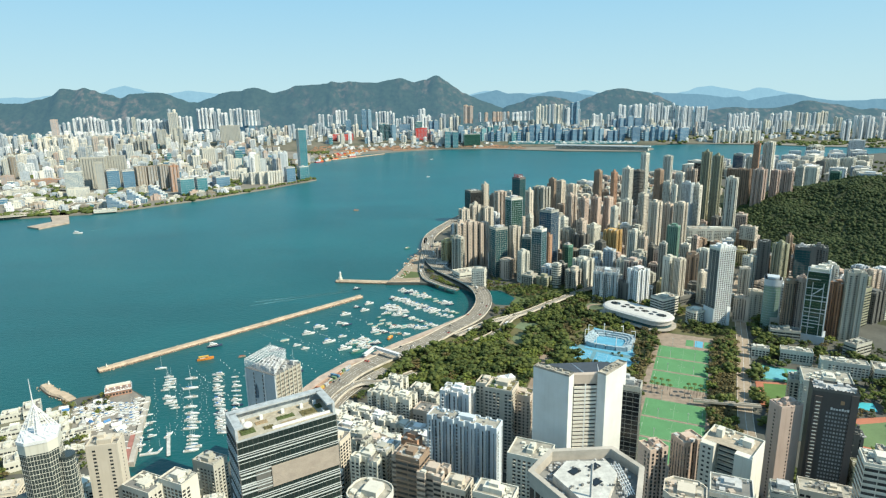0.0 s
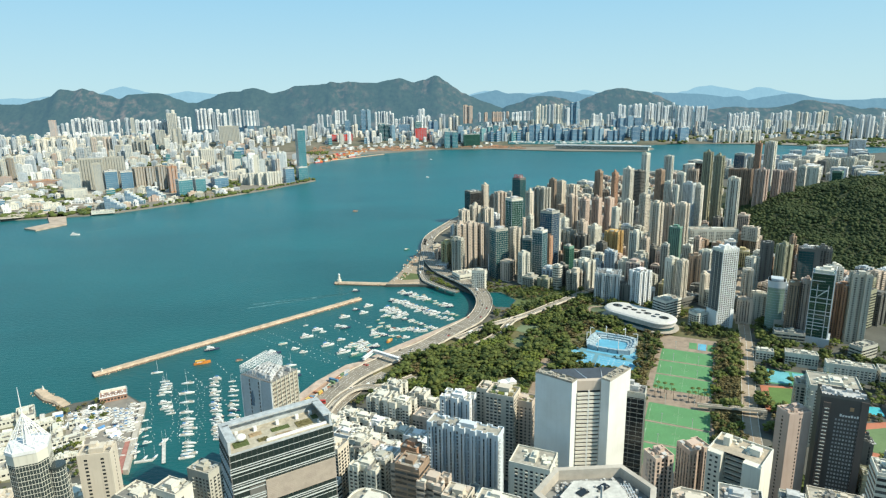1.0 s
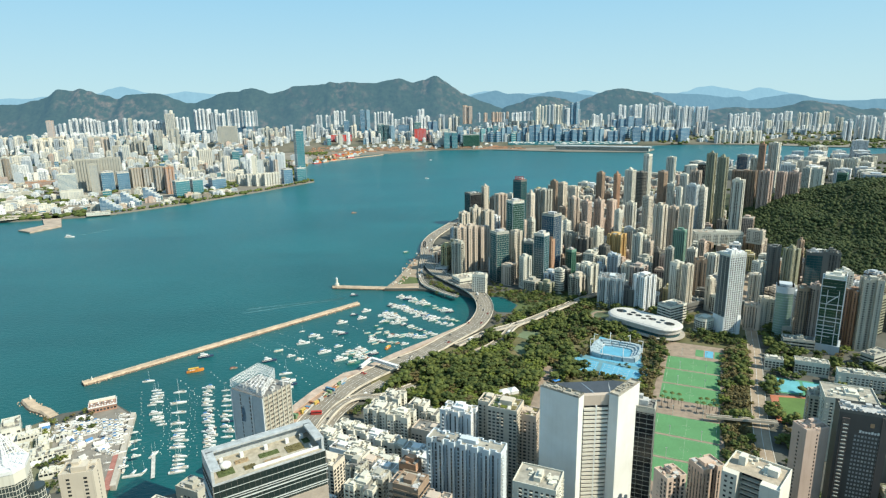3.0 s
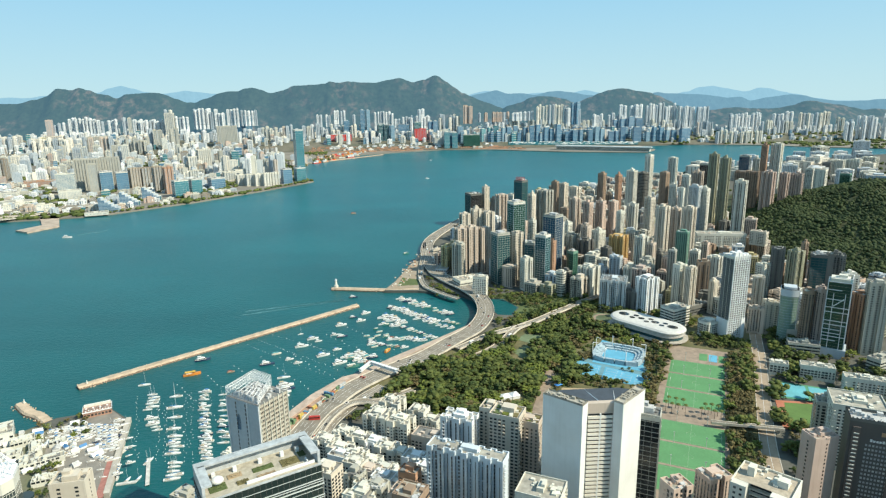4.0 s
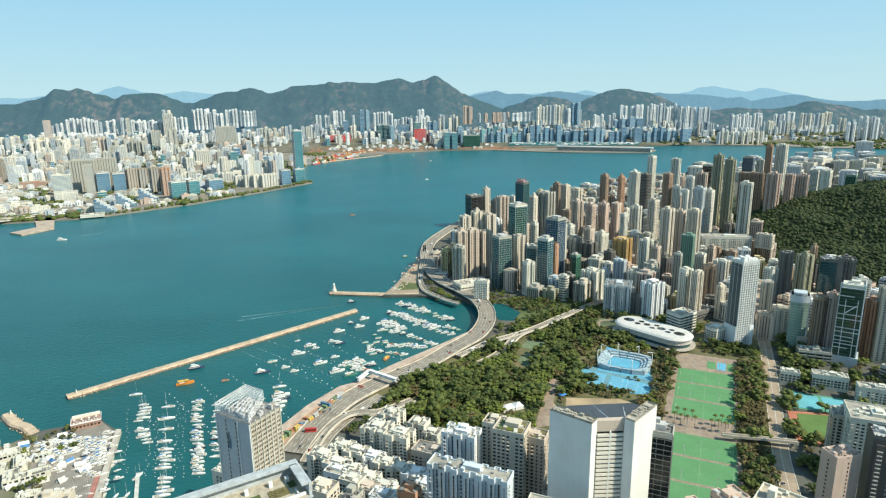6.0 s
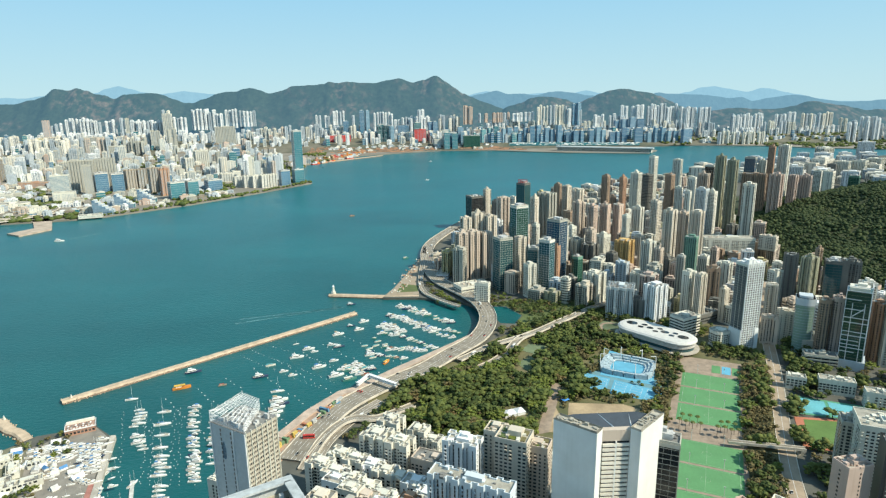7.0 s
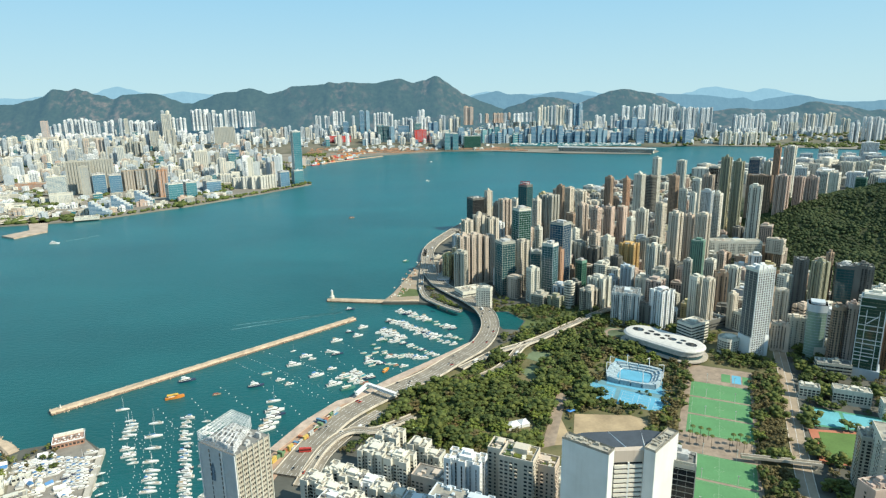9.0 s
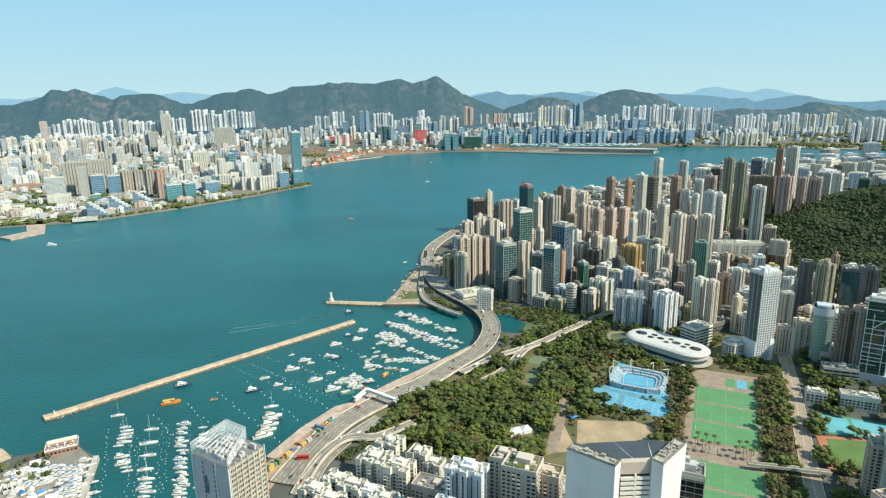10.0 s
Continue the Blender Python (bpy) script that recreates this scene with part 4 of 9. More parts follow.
    if not far:
        bits = Soup()
        for i in range(9):
            sz = r.uniform(0.9, 3.2)
            bits.box(r.uniform(-.42, .42) * w, r.uniform(-.42, .42) * d, h + 0.1, sz, sz * r.uniform(.5, 1.8), r.uniform(.6, 2.2), r.choice((0, 0, 0.4)))
        bits.ob("roof_shed", r.choice((ROOFDARK, ROOFDARK, PLANT, WALL["beige"], WALL["pale"], WALL["grey"])), deck)["kind"] = "stuff"
        if lite and style != "band":
            led = Soup()
            bands_on(led, ring, 3, h, 3.0, 0.25, 0.45)
            led.ob("floor_ledge", WALL[wall], e)["kind"] = "stuff"
    pl.ob("roof_plant", WALL[wall] if style not in ("glass",) else PLANT, deck)["kind"] = "stuff"
    return e



# ---- towers with a shape of their own ----
def thing(name, x, y, z, rot, label, category="building"):
    return tagged(holder(name, x, y, z, radians(rot)), label, category)



def garden_tower():
    """Dark glass office slab with white louvres and a planted roof behind a deep frame."""
    w, d, h = 50.0, 21.0, 159.0
    e = thing("office_tower", -68.0, 284.0, 4, 28.6, "dark glass office tower with white louvres and roof garden")
    ring = plan_ring("box", w, d)
    s = Soup()
    s.prism(ring, 0, h)
    s.ob("glass_wall", glass("glass_night", (0.016, 0.028, 0.026), (0.06, 0.085, 0.078), 0.06), e)
    s = Soup()
    r = random.Random(5)
    j, z = 0, 2.0
    while z < h - 3:
        out = (0.6, 0.4, 0.45, 0.25)[j % 4]
        panel = 129 < z < 141.5
        if panel:
            s.box(-17.5, -d / 2 - 0.3, z, w - 35.2, 0.7, 0.4)
            s.box(w / 2, 0, z, 0.8, d, 0.4)
            s.box(-w / 2, 0, z, 0.8, d, 0.4)
        else:
            s.prism(grown(ring, out), z, z + (0.30, 0.16, 0.26, 0.14)[j % 4], True, True)
        z += (1.5, 1.1, 3.6, 2.0)[j % 4]
        j += 1
    s.ob("louvre_course", plain("louvre_grey", (0.56, 0.60, 0.59), 0.4, vary=0.1), e)["kind"] = "stuff"
    s = Soup()
    for i in range(21):
        s.box(-w / 2 + i * w / 20, -d / 2, 0, 0.07, 0.2, h)
    for i in range(10):
        s.box(w / 2, -d / 2 + i * d / 9, 0, 0.5, 0.25, h)
        s.box(-w / 2, -d / 2 + i * d / 9, 0, 0.5, 0.25, h)
    s.ob("mullion_grid", WALL["dark"], e)["kind"] = "stuff"
    s = Soup()
    for i in range(12):
        s.box(7.5, -d / 2 - 0.45, 130.5 + i * 0.92, 35.0, 0.9, 0.8)
    s.ob("louvre_panel", plain("bronze_louvre", (0.42, 0.36, 0.30), 0.5, vary=0.12), e)
    s = Soup()
    s.box(-14.0, -d / 2 - 0.2, 130, 7.2, 0.5, 10.5)
    s.ob("dark_slot", WALL["dark"], e)
    # deep frame round the roof
    s = Soup()
    for (x, y, a, b, t) in ((0, d / 2 - 0.6, w, 1.2, 6.5), (w / 2 - 0.6, 0, 1.2, d - 2.4, 6.5), (-w / 2 + 0.6, 0, 1.2, d - 2.4, 6.5), (0, -d / 2 + 0.3, w, 0.5, 0.7)):
        s.box(x, y, h, a, b, t)
    s.box(0, d / 2 - 2.6, h + 5.6, w - 2.4, 3.0, 0.9)
    s.box(-w / 2 + 2.6, -1.0, h + 5.6, 3.0, d - 5, 0.9)
    s.box(w / 2 - 2.6, -1.0, h + 5.6, 3.0, d - 5, 0.9)
    s.ob("roof_frame", plain("pale_cladding", (0.44, 0.47, 0.48), 0.5), e)
    s = Soup()
    s.prism(grown(ring, -1.0), h + 0.05, h + 0.5)
    s.ob("roof", plain("roof_paving", (0.42, 0.38, 0.30), 0.9, scale=0.4), e)
    for i, (x, y, a, b) in enumerate(((-18, -3.5, 7, 5), (-10, 1.5, 6, 3), (-8, -5.0, 5, 3), (2, 0.5, 9, 3.4), (2, -5.2, 8, 2), (13.5, -1, 8, 5.5), (20, 2, 3, 4))):
        s = Soup()
        s.box(x, y, h + 0.5, a, b, 0.3)
        for k in range(90):
            c = (x + r.uniform(-.48, .48) * a, y + r.uniform(-.48, .48) * b)
            q = r.uniform(0.1, 0.3)
            s.box(c[0], c[1], h + 0.8, q, q, r.uniform(0.1, 0.45), r.uniform(0, 3))
        s.ob("planting_bed", (GRASS, SAND, DRYBED)[i % 3], e)
    for x in (-18, -9, 2, 12, 19):
        s = Soup()
        s.box(x, 5.2, h + 0.5, 1.6, 1.6, 2.2)
        s.ob("vent_box", STEEL, e)
    me = bpy.data.meshes.new("dome")
    bm = bmesh.new()
    bmesh.ops.create_uvsphere(bm, u_segments=20, v_segments=10, radius=2.3)
    bmesh.ops.scale(bm, vec=(1.15, 1, 0.75), verts=bm.verts)
    bm.to_mesh(me)
    bm.free()
    me.materials.append(GEL)
    me.polygons.foreach_set("use_smooth", [True] * len(me.polygons))
    dome = new("dome", me)
    dome.parent, dome.location = e, (-17.5, -1.0, h + 2.6)
    s = Soup()
    s.box(8, -7.6, h + 0.4, 30, 0.5, 1.4)
    s.box(20, -5.6, h + 0.4, 0.5, 4.4, 1.4)
    s.ob("pipe_run", STEEL, e)


def lattice_tower():
    """Hotel tower with a plain flank, gridded front and an open white steel crown."""
    w, d, h = 31.0, 26.0, 122.0
    e = thing("hotel_tower", -107.0, 433.0, 4, -33.7, "pale hotel tower crowned by an open white steel lattice")
    ring = plan_ring("box", w, d)
    s = Soup()
    s.prism(ring, 0, h)
    s.ob("wall", plain("pale_blue_panel", (0.46, 0.50, 0.52), 0.6, vary=0.08, scale=0.05), e)
    s = Soup()
    for j in range(38):
        for i in range(18):
            y = -d / 2 + 0.9 + i * (d - 1.8) / 18
            s.quad((w / 2 + .06, y + .3, 3 + j * 3.1 + 1), (w / 2 + .06, y + 1.1, 3 + j * 3.1 + 1), (w / 2 + .06, y + 1.1, 3 + j * 3.1 + 2.4), (w / 2 + .06, y + .3, 3 + j * 3.1 + 2.4))
        for x in (2.2, -7):
            s.quad((x, -d / 2 - .06, 3 + j * 3.1 + .4), (x + .9, -d / 2 - .06, 3 + j * 3.1 + .4), (x + .9, -d / 2 - .06, 3 + j * 3.1 + 2.6), (x, -d / 2 - .06, 3 + j * 3.1 + 2.6))
    s.ob("glazing", GLASS["room"], e)["kind"] = "stuff"
    s = Soup()
    s.box(w / 2, 0, 0.5, 0.06, d - 0.1, h - 0.5)
    s.ob("flank_panel", facade("flank_brown", (0.40, 0.36, 0.31), 0.7), e)
    for i in range(7):
        s = Soup()
        s.box(w / 2 + 0.3, -d / 2 + 0.4 + i * (d - 0.8) / 6, 0, 0.8, 0.4, h + 1.5)
        s.ob("pier", WALL["pale"], e)
    for j in range(39):
        s = Soup()
        s.box(w / 2 + 0.15, 0, 2.6 + j * 3.1, 0.3, d - 0.6, 0.3)
        s.ob("floor_ledge", WALL["grey"], e)
    for x in (-w / 2 + 0.4, 4.5, w / 2 - 0.2):
        s = Soup()
        s.box(x, -d / 2 - 0.2, 0, 0.8, 0.6, h)
        s.ob("pier", STEEL, e)
    # emblem and upright sign strokes, kept abstract
    s = Soup()
    s.prism([(-6.6, 100), (-3.4, 100), (-3.0, 107), (-4.2, 112), (-6.2, 109), (-5.6, 105)], 0, 0.3)
    s.v = [(x, -d / 2 - 0.3 + z, y) for x, y, z in s.v]
    s.ob("emblem", plain("sign_blue", (0.16, 0.26, 0.36), 0.6), e)
    s = Soup()
    for i in range(40):
        s.box(-w / 2 + 4 + random.Random(i).uniform(0, w - 6), -d / 2 + 3 + random.Random(i + 90).uniform(0, d - 6), h, random.Random(i + 7).uniform(1, 3.5), random.Random(i + 3).uniform(1, 3), random.Random(i + 5).uniform(0.8, 4))
    s.ob("roof_plant", PLANT, e)["kind"] = "stuff"
    s = Soup()
    s.prism(grown(ring, -0.1), h + 0.02, h + 0.3)
    s.ob("roof", ROOFDARK, e)
    # crown: open lattice over the flank side of the roof, its long edge running askew
    s = Soup()
    c = [Vector((-w / 2, -d / 2, 7.0)), Vector((w / 2 - 0.5, -d / 2, 6.0)), Vector((1.0, d / 2, 8.5)), Vector((-w / 2, d / 2, 9.0))]
    for a, b in zip(c, c[1:] + c[:1]):
        n = 12
        for i in range(n + 1):
            p = a.lerp(b, i / n)
            s.beam((p.x, p.y, h + 1.6), (p.x, p.y, h + p.z), 0.07)
        for k in range(7):
            s.beam((a.x, a.y, h + 1.6 + (a.z - 1.6) * k / 6), (b.x, b.y, h + 1.6 + (b.z - 1.6) * k / 6), 0.09)
    n = 9
    for i in range(n + 1):
        p, q = c[0].lerp(c[1], i / n), c[3].lerp(c[2], i / n)
        s.beam((p.x, p.y, h + p.z), (q.x, q.y, h + q.z), 0.11)
        p2, q2 = c[0].lerp(c[3], i / n), c[1].lerp(c[2], i / n)
        s.beam((p2.x, p2.y, h + p2.z), (q2.x, q2.y, h + q2.z), 0.08)
        if i < n:
            r2 = c[3].lerp(c[2], (i + 1) / n)
            s.beam((p.x, p.y, h + p.z), (r2.x, r2.y, h + r2.z), 0.06)
    s.ob("steel_crown", STEEL, e)


def winged_tower():
    """White tower of two blank wings with a louvred front between them."""
    e = thing("office_tower", 126.0, 418.0, 4, 0, "white tower with two blank wings and louvred front")
    h = 114.5
    o = (126.0, 418.0)

    def ring(*pts):
        return [(x - o[0], y - o[1]) for x, y in pts]
    wings = (("wing", ring((91.3, 429.2), (113.7, 409.0), (119.1, 414.9), (96.7, 435.1))), ("wing", ring((136.8, 414.0), (141.5, 408.8), (164.5, 429.5), (159.8, 434.7))))
    white = facade("wing_white", (0.74, 0.76, 0.78), 0.7, streak=0.12, vary=0.02)
    for n, r in wings:
        s = Soup()
        s.prism(r, 0, h)
        wing = s.ob(n, white, e)
        s = Soup()
        k = len(r)
        s.prism(grown(r, 0.15), h, h + 1.0, False)
        s.prism(grown(r, -0.7)[::-1], h, h + 1.0, False)
        rd = random.Random(4)
        ux, uy = Vector(r[1]) - Vector(r[0]), Vector(r[3]) - Vector(r[0])
        for i in range(26):
            p = Vector(r[0]) + ux * rd.uniform(.06, .94) + uy * rd.uniform(.2, .8)
            s.box(p.x, p.y, h + 0.06, rd.uniform(.8, 2.6), rd.uniform(.8, 1.8), rd.uniform(.5, 1.8), math.atan2(ux.y, ux.x))
        s.ob("roof_plant", ROOF, wing)["kind"] = "stuff"
        s = Soup()
        s.v += [(x, y, h + 0.05) for x, y in r]
        s.f.append((0, 1, 2, 3))
        s.ob("roof", ROOF, wing)
    body = ring((118.5, 415.5), (128.0, 415.4), (137.6, 415.2), (159, 434.5), (148, 439), (107, 439), (95.5, 436))
    s = Soup()
    s.prism(body, 0, h - 9)
    s.ob("wall", WALL["beige"], e)
    s = Soup()
    s.prism(ring((119.3, 415.1), (136.9, 414.8), (138.5, 419), (118.5, 419)), h - 9, h - 1.5)
    s.ob("crown_beam", WALL["beige"], e)
    # dark glazed roof that slopes to the back
    s = Soup()
    a = ring((118.5, 419.1), (138.5, 419.1), (158, 434), (148, 438.5), (107, 438.5), (96.5, 435.5))
    s.v += [(x, y, h - 1.8 - (y + 418 - 420) * 0.03) for x, y in a]
    s.f.append(tuple(range(6)))
    s.ob("roof", plain("roof_membrane", (0.06, 0.07, 0.085), 0.6, scale=0.1), e)
    s = Soup()
    s.beam((a[0][0] + 9, a[0][1], h - 1.6), (a[4][0] + 16, a[4][1], h - 2.7), 0.3)
    s.ob("roof_seam", STEEL, e)
    s = Soup()
    s.beam((a[1][0] + 0.5, a[1][1], h - 1.6), (a[3][0] - 4, a[3][1], h - 2.7), 0.2)
    s.ob("roof_seam", STEEL, e)
    for j in range(31):
        z = 6 + j * 3.2
        s = Soup()
        for x0, x1 in ((-6.6, 1.5), (2.3, 10.6)):
            s.box((x0 + x1) / 2, -3.4, z, x1 - x0, 1.5, 1.9)
        s.ob("spandrel", WALL["ivory"], e)
    s = Soup()
    s.box(2.0, -2.9, 0, 17.0, 0.3, h - 9.5)
    s.ob("glass_wall", GLASS["dark"], e)
    s = Soup()
    s.box(2.0, -3.3, 0, 0.9, 1.6, h - 9)
    s.ob("pier", white, e)


def crown_tower():
    """Concrete tower with a six-sided open crown round a white roof."""
    cx, cy, h = 53.0, 163.0, 198.0
    e = thing("office_tower", cx, cy, 4, 0, "concrete tower with a six-sided open crown and mast")
    ring = [(-18, 5), (-9, -13), (10, -14), (18, 4), (12, 16), (-9, 16)]
    s = Soup()
    s.prism(ring, 0, h)
    s.ob("wall", CONCRETE, e)
    s = Soup()
    s.prism(grown(ring, 0.5), h, h + 3.5, False)
    s.prism(grown(ring, -1.2)[::-1], h, h + 3.5, False)
    a, b = grown(ring, 0.5), grown(ring, -1.2)
    for i in range(6):
        j = (i + 1) % 6
        s.quad((*a[i], h + 3.5), (*a[j], h + 3.5), (*b[j], h + 3.5), (*b[i], h + 3.5))
    s.ob("parapet", CONCRETE, e)
    s = Soup()
    s.prism([(-11, 3), (-6, -9), (2, -10), (9, 2), (8, 9), (-5, 10)], h + 0.1, h + 3.0)
    s.ob("roof", plain("grey_roof", (0.55, 0.54, 0.50), 0.85, scale=0.5), e)
    s = Soup()
    s.prism(grown(ring, -1.2), h + 0.02, h + 0.08)
    s.ob("gutter", ROOFDARK, e)
    r = random.Random(8)
    for x, y in ((-4, 4), (3, 6), (1, -2)):
        s = Soup()
        s.box(x, y, h + 3.0, 3.6, 2.4, 0.3, 0.6)
        s.ob("roof_hatch", GLASS["dark"], e)
    s = Soup()
    for i in range(90):
        q = r.random() * 6
        i0 = int(q)
        m, k = Vector(grown(ring, -2.9)[i0]), Vector(grown(ring, -2.9)[(i0 + 1) % 6])
        p = m.lerp(k, q - i0) * r.uniform(0.72, 1.02)
        s.box(p.x, p.y, h + 0.08, r.uniform(.3, 1.1), r.uniform(.3, 0.9), r.uniform(.3, 1.3), r.uniform(0, 3))
    s.ob("roof_plant", PLANT, e)["kind"] = "stuff"
    s = Soup()
    for i in range(9):
        y = -7 + i * 2.0
        s.beam((9.0, y, h + 1.2), (12.0, y * 0.8 + 1, h + 1.6), 0.14)
    for k in range(4):
        s.beam((9.0 + k * .8, -7, h + 1.8), (9.5 + k * .8, 9, h + 1.8), 0.12)
    s.ob("pipe_run", STEEL, e)
    s = Soup()
    for i in range(16):
        s.box(r.uniform(-8, 7), r.uniform(-6, 7), h + 3.0, r.uniform(.3, 0.9), r.uniform(.3, 0.9), r.uniform(.2, 0.7), r.uniform(0, 3))
    s.ob("roof_clutter", ROOFDARK, e)["kind"] = "stuff"
    s = Soup()
    s.beam((-2.5, -8.5, h), (-2.5, -8.5, h + 14), 0.28)
    s.ob("mast", PLANT, e)
    s = Soup()
    for i in range(6):
        j = (i + 1) % 6
        for k in range(7):
            p = Vector(ring[i]).lerp(Vector(ring[j]), (k + .5) / 7)
            d = Vector(ring[j]) - Vector(ring[i])
            s.box(p.x, p.y, h - 60, d.length / 7 * 0.7, 0.3, 58, math.atan2(d.y, d.x))
    s.ob("glazing", GLASS["room"], e)["kind"] = "stuff"


def spire_tower():
    """Rounded tower with lobed bays, a glazed pyramid and a spire."""
    e = thing("office_tower", -246.0, 372.0, 4, 20, "grey glazed tower with a white pyramid roof and spire")
    h = 106.0
    core = plan_ring("oct", 22, 22)
    s = Soup()
    s.prism(core, 0, h)
    tint = glass("glass_smoke", (0.045, 0.06, 0.058), (0.13, 0.155, 0.145), 0.12)
    s.ob("glass_wall", tint, e)
    s = Soup()
    s.prism(grown(core, 0.25), h - 7, h - 0.1)
    s.ob("wall", WALL["pale"], e)
    win = Soup()

    def grid(ring, top):
        bands_on(win, ring, 2, top, 3.3, 0.3, 0.1)
        for p, q, L, ux, uy, nx, ny in along(ring):
            k = max(1, int(L / 1.7))
            for i in range(k):
                win.box(p[0] + ux * L * i / k, p[1] + uy * L * i / k, 0, 0.16, 0.2, top, math.atan2(uy, ux))
    grid(core, h - 7)
    for (x, y, a, k) in ((14, -4, 9.5, 90), (-13, -5, 10, 66), (12, 10, 10, 76)):
        s = Soup()
        r = [(x + a / 2 * math.cos(i * math.pi / 8), y + a / 2 * math.sin(i * math.pi / 8)) for i in range(16)]
        s.prism(r, 0, k)
        s.prism(grown(r, 0.4), k, k + 1.6)
        s.ob("bay", tint, e)
        grid(r, k)
    win.ob("mullion_grid", WALL["pale"], e)["kind"] = "stuff"
    s = Soup()
    s.prism(grown(core, 0.6), h, h + 2.2)
    s.ob("parapet", STEEL, e)
    s = Soup()
    apex = (0, 0, h + 23)
    for i in range(8):
        a, b = Vector((*core[i], h + 2.2)), Vector((*core[(i + 1) % 8], h + 2.2))
        s.beam(a, apex, 0.2)
        for k in range(1, 10):
            f = k / 10
            s.beam(a.lerp(Vector(apex), f), b.lerp(Vector(apex), f), 0.1)
        s.beam((a + b) / 2, apex, 0.1)
    s.ob("pyramid", STEEL, e)
    s = Soup()
    s.prism([(2.4 * math.cos(i * math.pi / 4), 2.4 * math.sin(i * math.pi / 4)) for i in range(8)], h + 2, h + 18, ring_top=[(0.6 * math.cos(i * math.pi / 4), 0.6 * math.sin(i * math.pi / 4)) for i in range(8)])
    s.ob("pyramid_core", STEEL, e)
    s = Soup()
    s.prism([(0.5 * math.cos(i * math.pi / 4), 0.5 * math.sin(i * math.pi / 4)) for i in range(8)], h + 20, h + 40.5, ring_top=[(0.12 * math.cos(i * math.pi / 4), 0.12 * math.sin(i * math.pi / 4)) for i in range(8)])
    s.ob("spire", STEEL, e)


def dark_hotel():
    """Charcoal hotel slab with a sign panel drawn as plain shapes."""
    e = thing("hotel_tower", 314.0, 402.0, 4, -27, "charcoal hotel tower with rows of small windows")
    w, d, h = 30.0, 17.0, 100.0
    ring = plan_ring("box", w, d)
    s = Soup()
    s.prism(ring, 0, h)
    s.ob("wall", facade("charcoal_panel", (0.085, 0.08, 0.08), 0.55, 0.2), e)
    win = Soup()
    for j in range(26):
        z = 4 + j * 3.15
        for i in range(8):
            x = -4.5 + i * 2.05
            win.quad((x, -d / 2 - .07, z), (x + 1.25, -d / 2 - .07, z), (x + 1.25, -d / 2 - .07, z + 1.5), (x, -d / 2 - .07, z + 1.5))
    win.ob("glazing", glass("glass_pale", (0.32, 0.33, 0.33), (0.5, 0.5, 0.47), 0.3), e)["kind"] = "stuff"
    bay = Soup()
    for j in range(30):
        z = 4 + j * 3.0
        bay.box(-w / 2 + 4.4, -d / 2 - 0.6, z, 3.0, 1.3, 0.7)
    bay.ob("bay_relief", WALL["pale"], e)["kind"] = "stuff"
    s = Soup()
    s.box(-w / 2 + 4.4, -d / 2 - 0.4, 0, 4.6, 1.0, h - 4)
    s.box(w / 2 - 2.6, -d / 2 - 0.4, 0, 4.4, 1.0, h)
    s.ob("flank_pier", facade("charcoal_pier", (0.12, 0.10, 0.095), 0.6, 0.2), e)
    # sign: a crest and eight plain bars
    s = Soup()
    s.box(5.0, -d / 2 - 0.25, h - 8.5, 2.4, 0.35, 2.9)
    s.ob("crest", plain("sign_bronze", (0.35, 0.22, 0.12), 0.5), e)
    s = Soup()
    for i, k in enumerate((1.9, 1.4, 1.3, 1.4, 1.9, 1.4, 1.9, 1.4)):
        s.box(-1.4 + i * 1.75, -d / 2 - 0.25, h - 13.6, 1.25, 0.3, k)
    s.ob("sign_bar", LINE, e)
    s = Soup()
    s.prism(grown(ring, 0.2), h, h + 1.8, False)
    s.prism(grown(ring, -0.6)[::-1], h, h + 1.8, False)
    for i in range(12):
        s.box(-w / 2 + 1.5 + i * w / 12.5, -d / 2 + 0.5, h + 1.8, 0.9, 0.6, 0.7)
    s.ob("parapet", WALL["dark"], e)
    s = Soup()
    r = random.Random(3)
    s.prism(grown(ring, -0.6), h + 0.02, h + 0.1)
    for i in range(18):
        s.box(r.uniform(-.42, .42) * w, r.uniform(-.38, .38) * d, h + 0.1, r.uniform(1, 4), r.uniform(1, 3), r.uniform(.8, 3))
    s.ob("roof_plant", PLANT, e)["kind"] = "stuff"


garden_tower()
lattice_tower()
winged_tower()
crown_tower()
spire_tower()
dark_hotel()

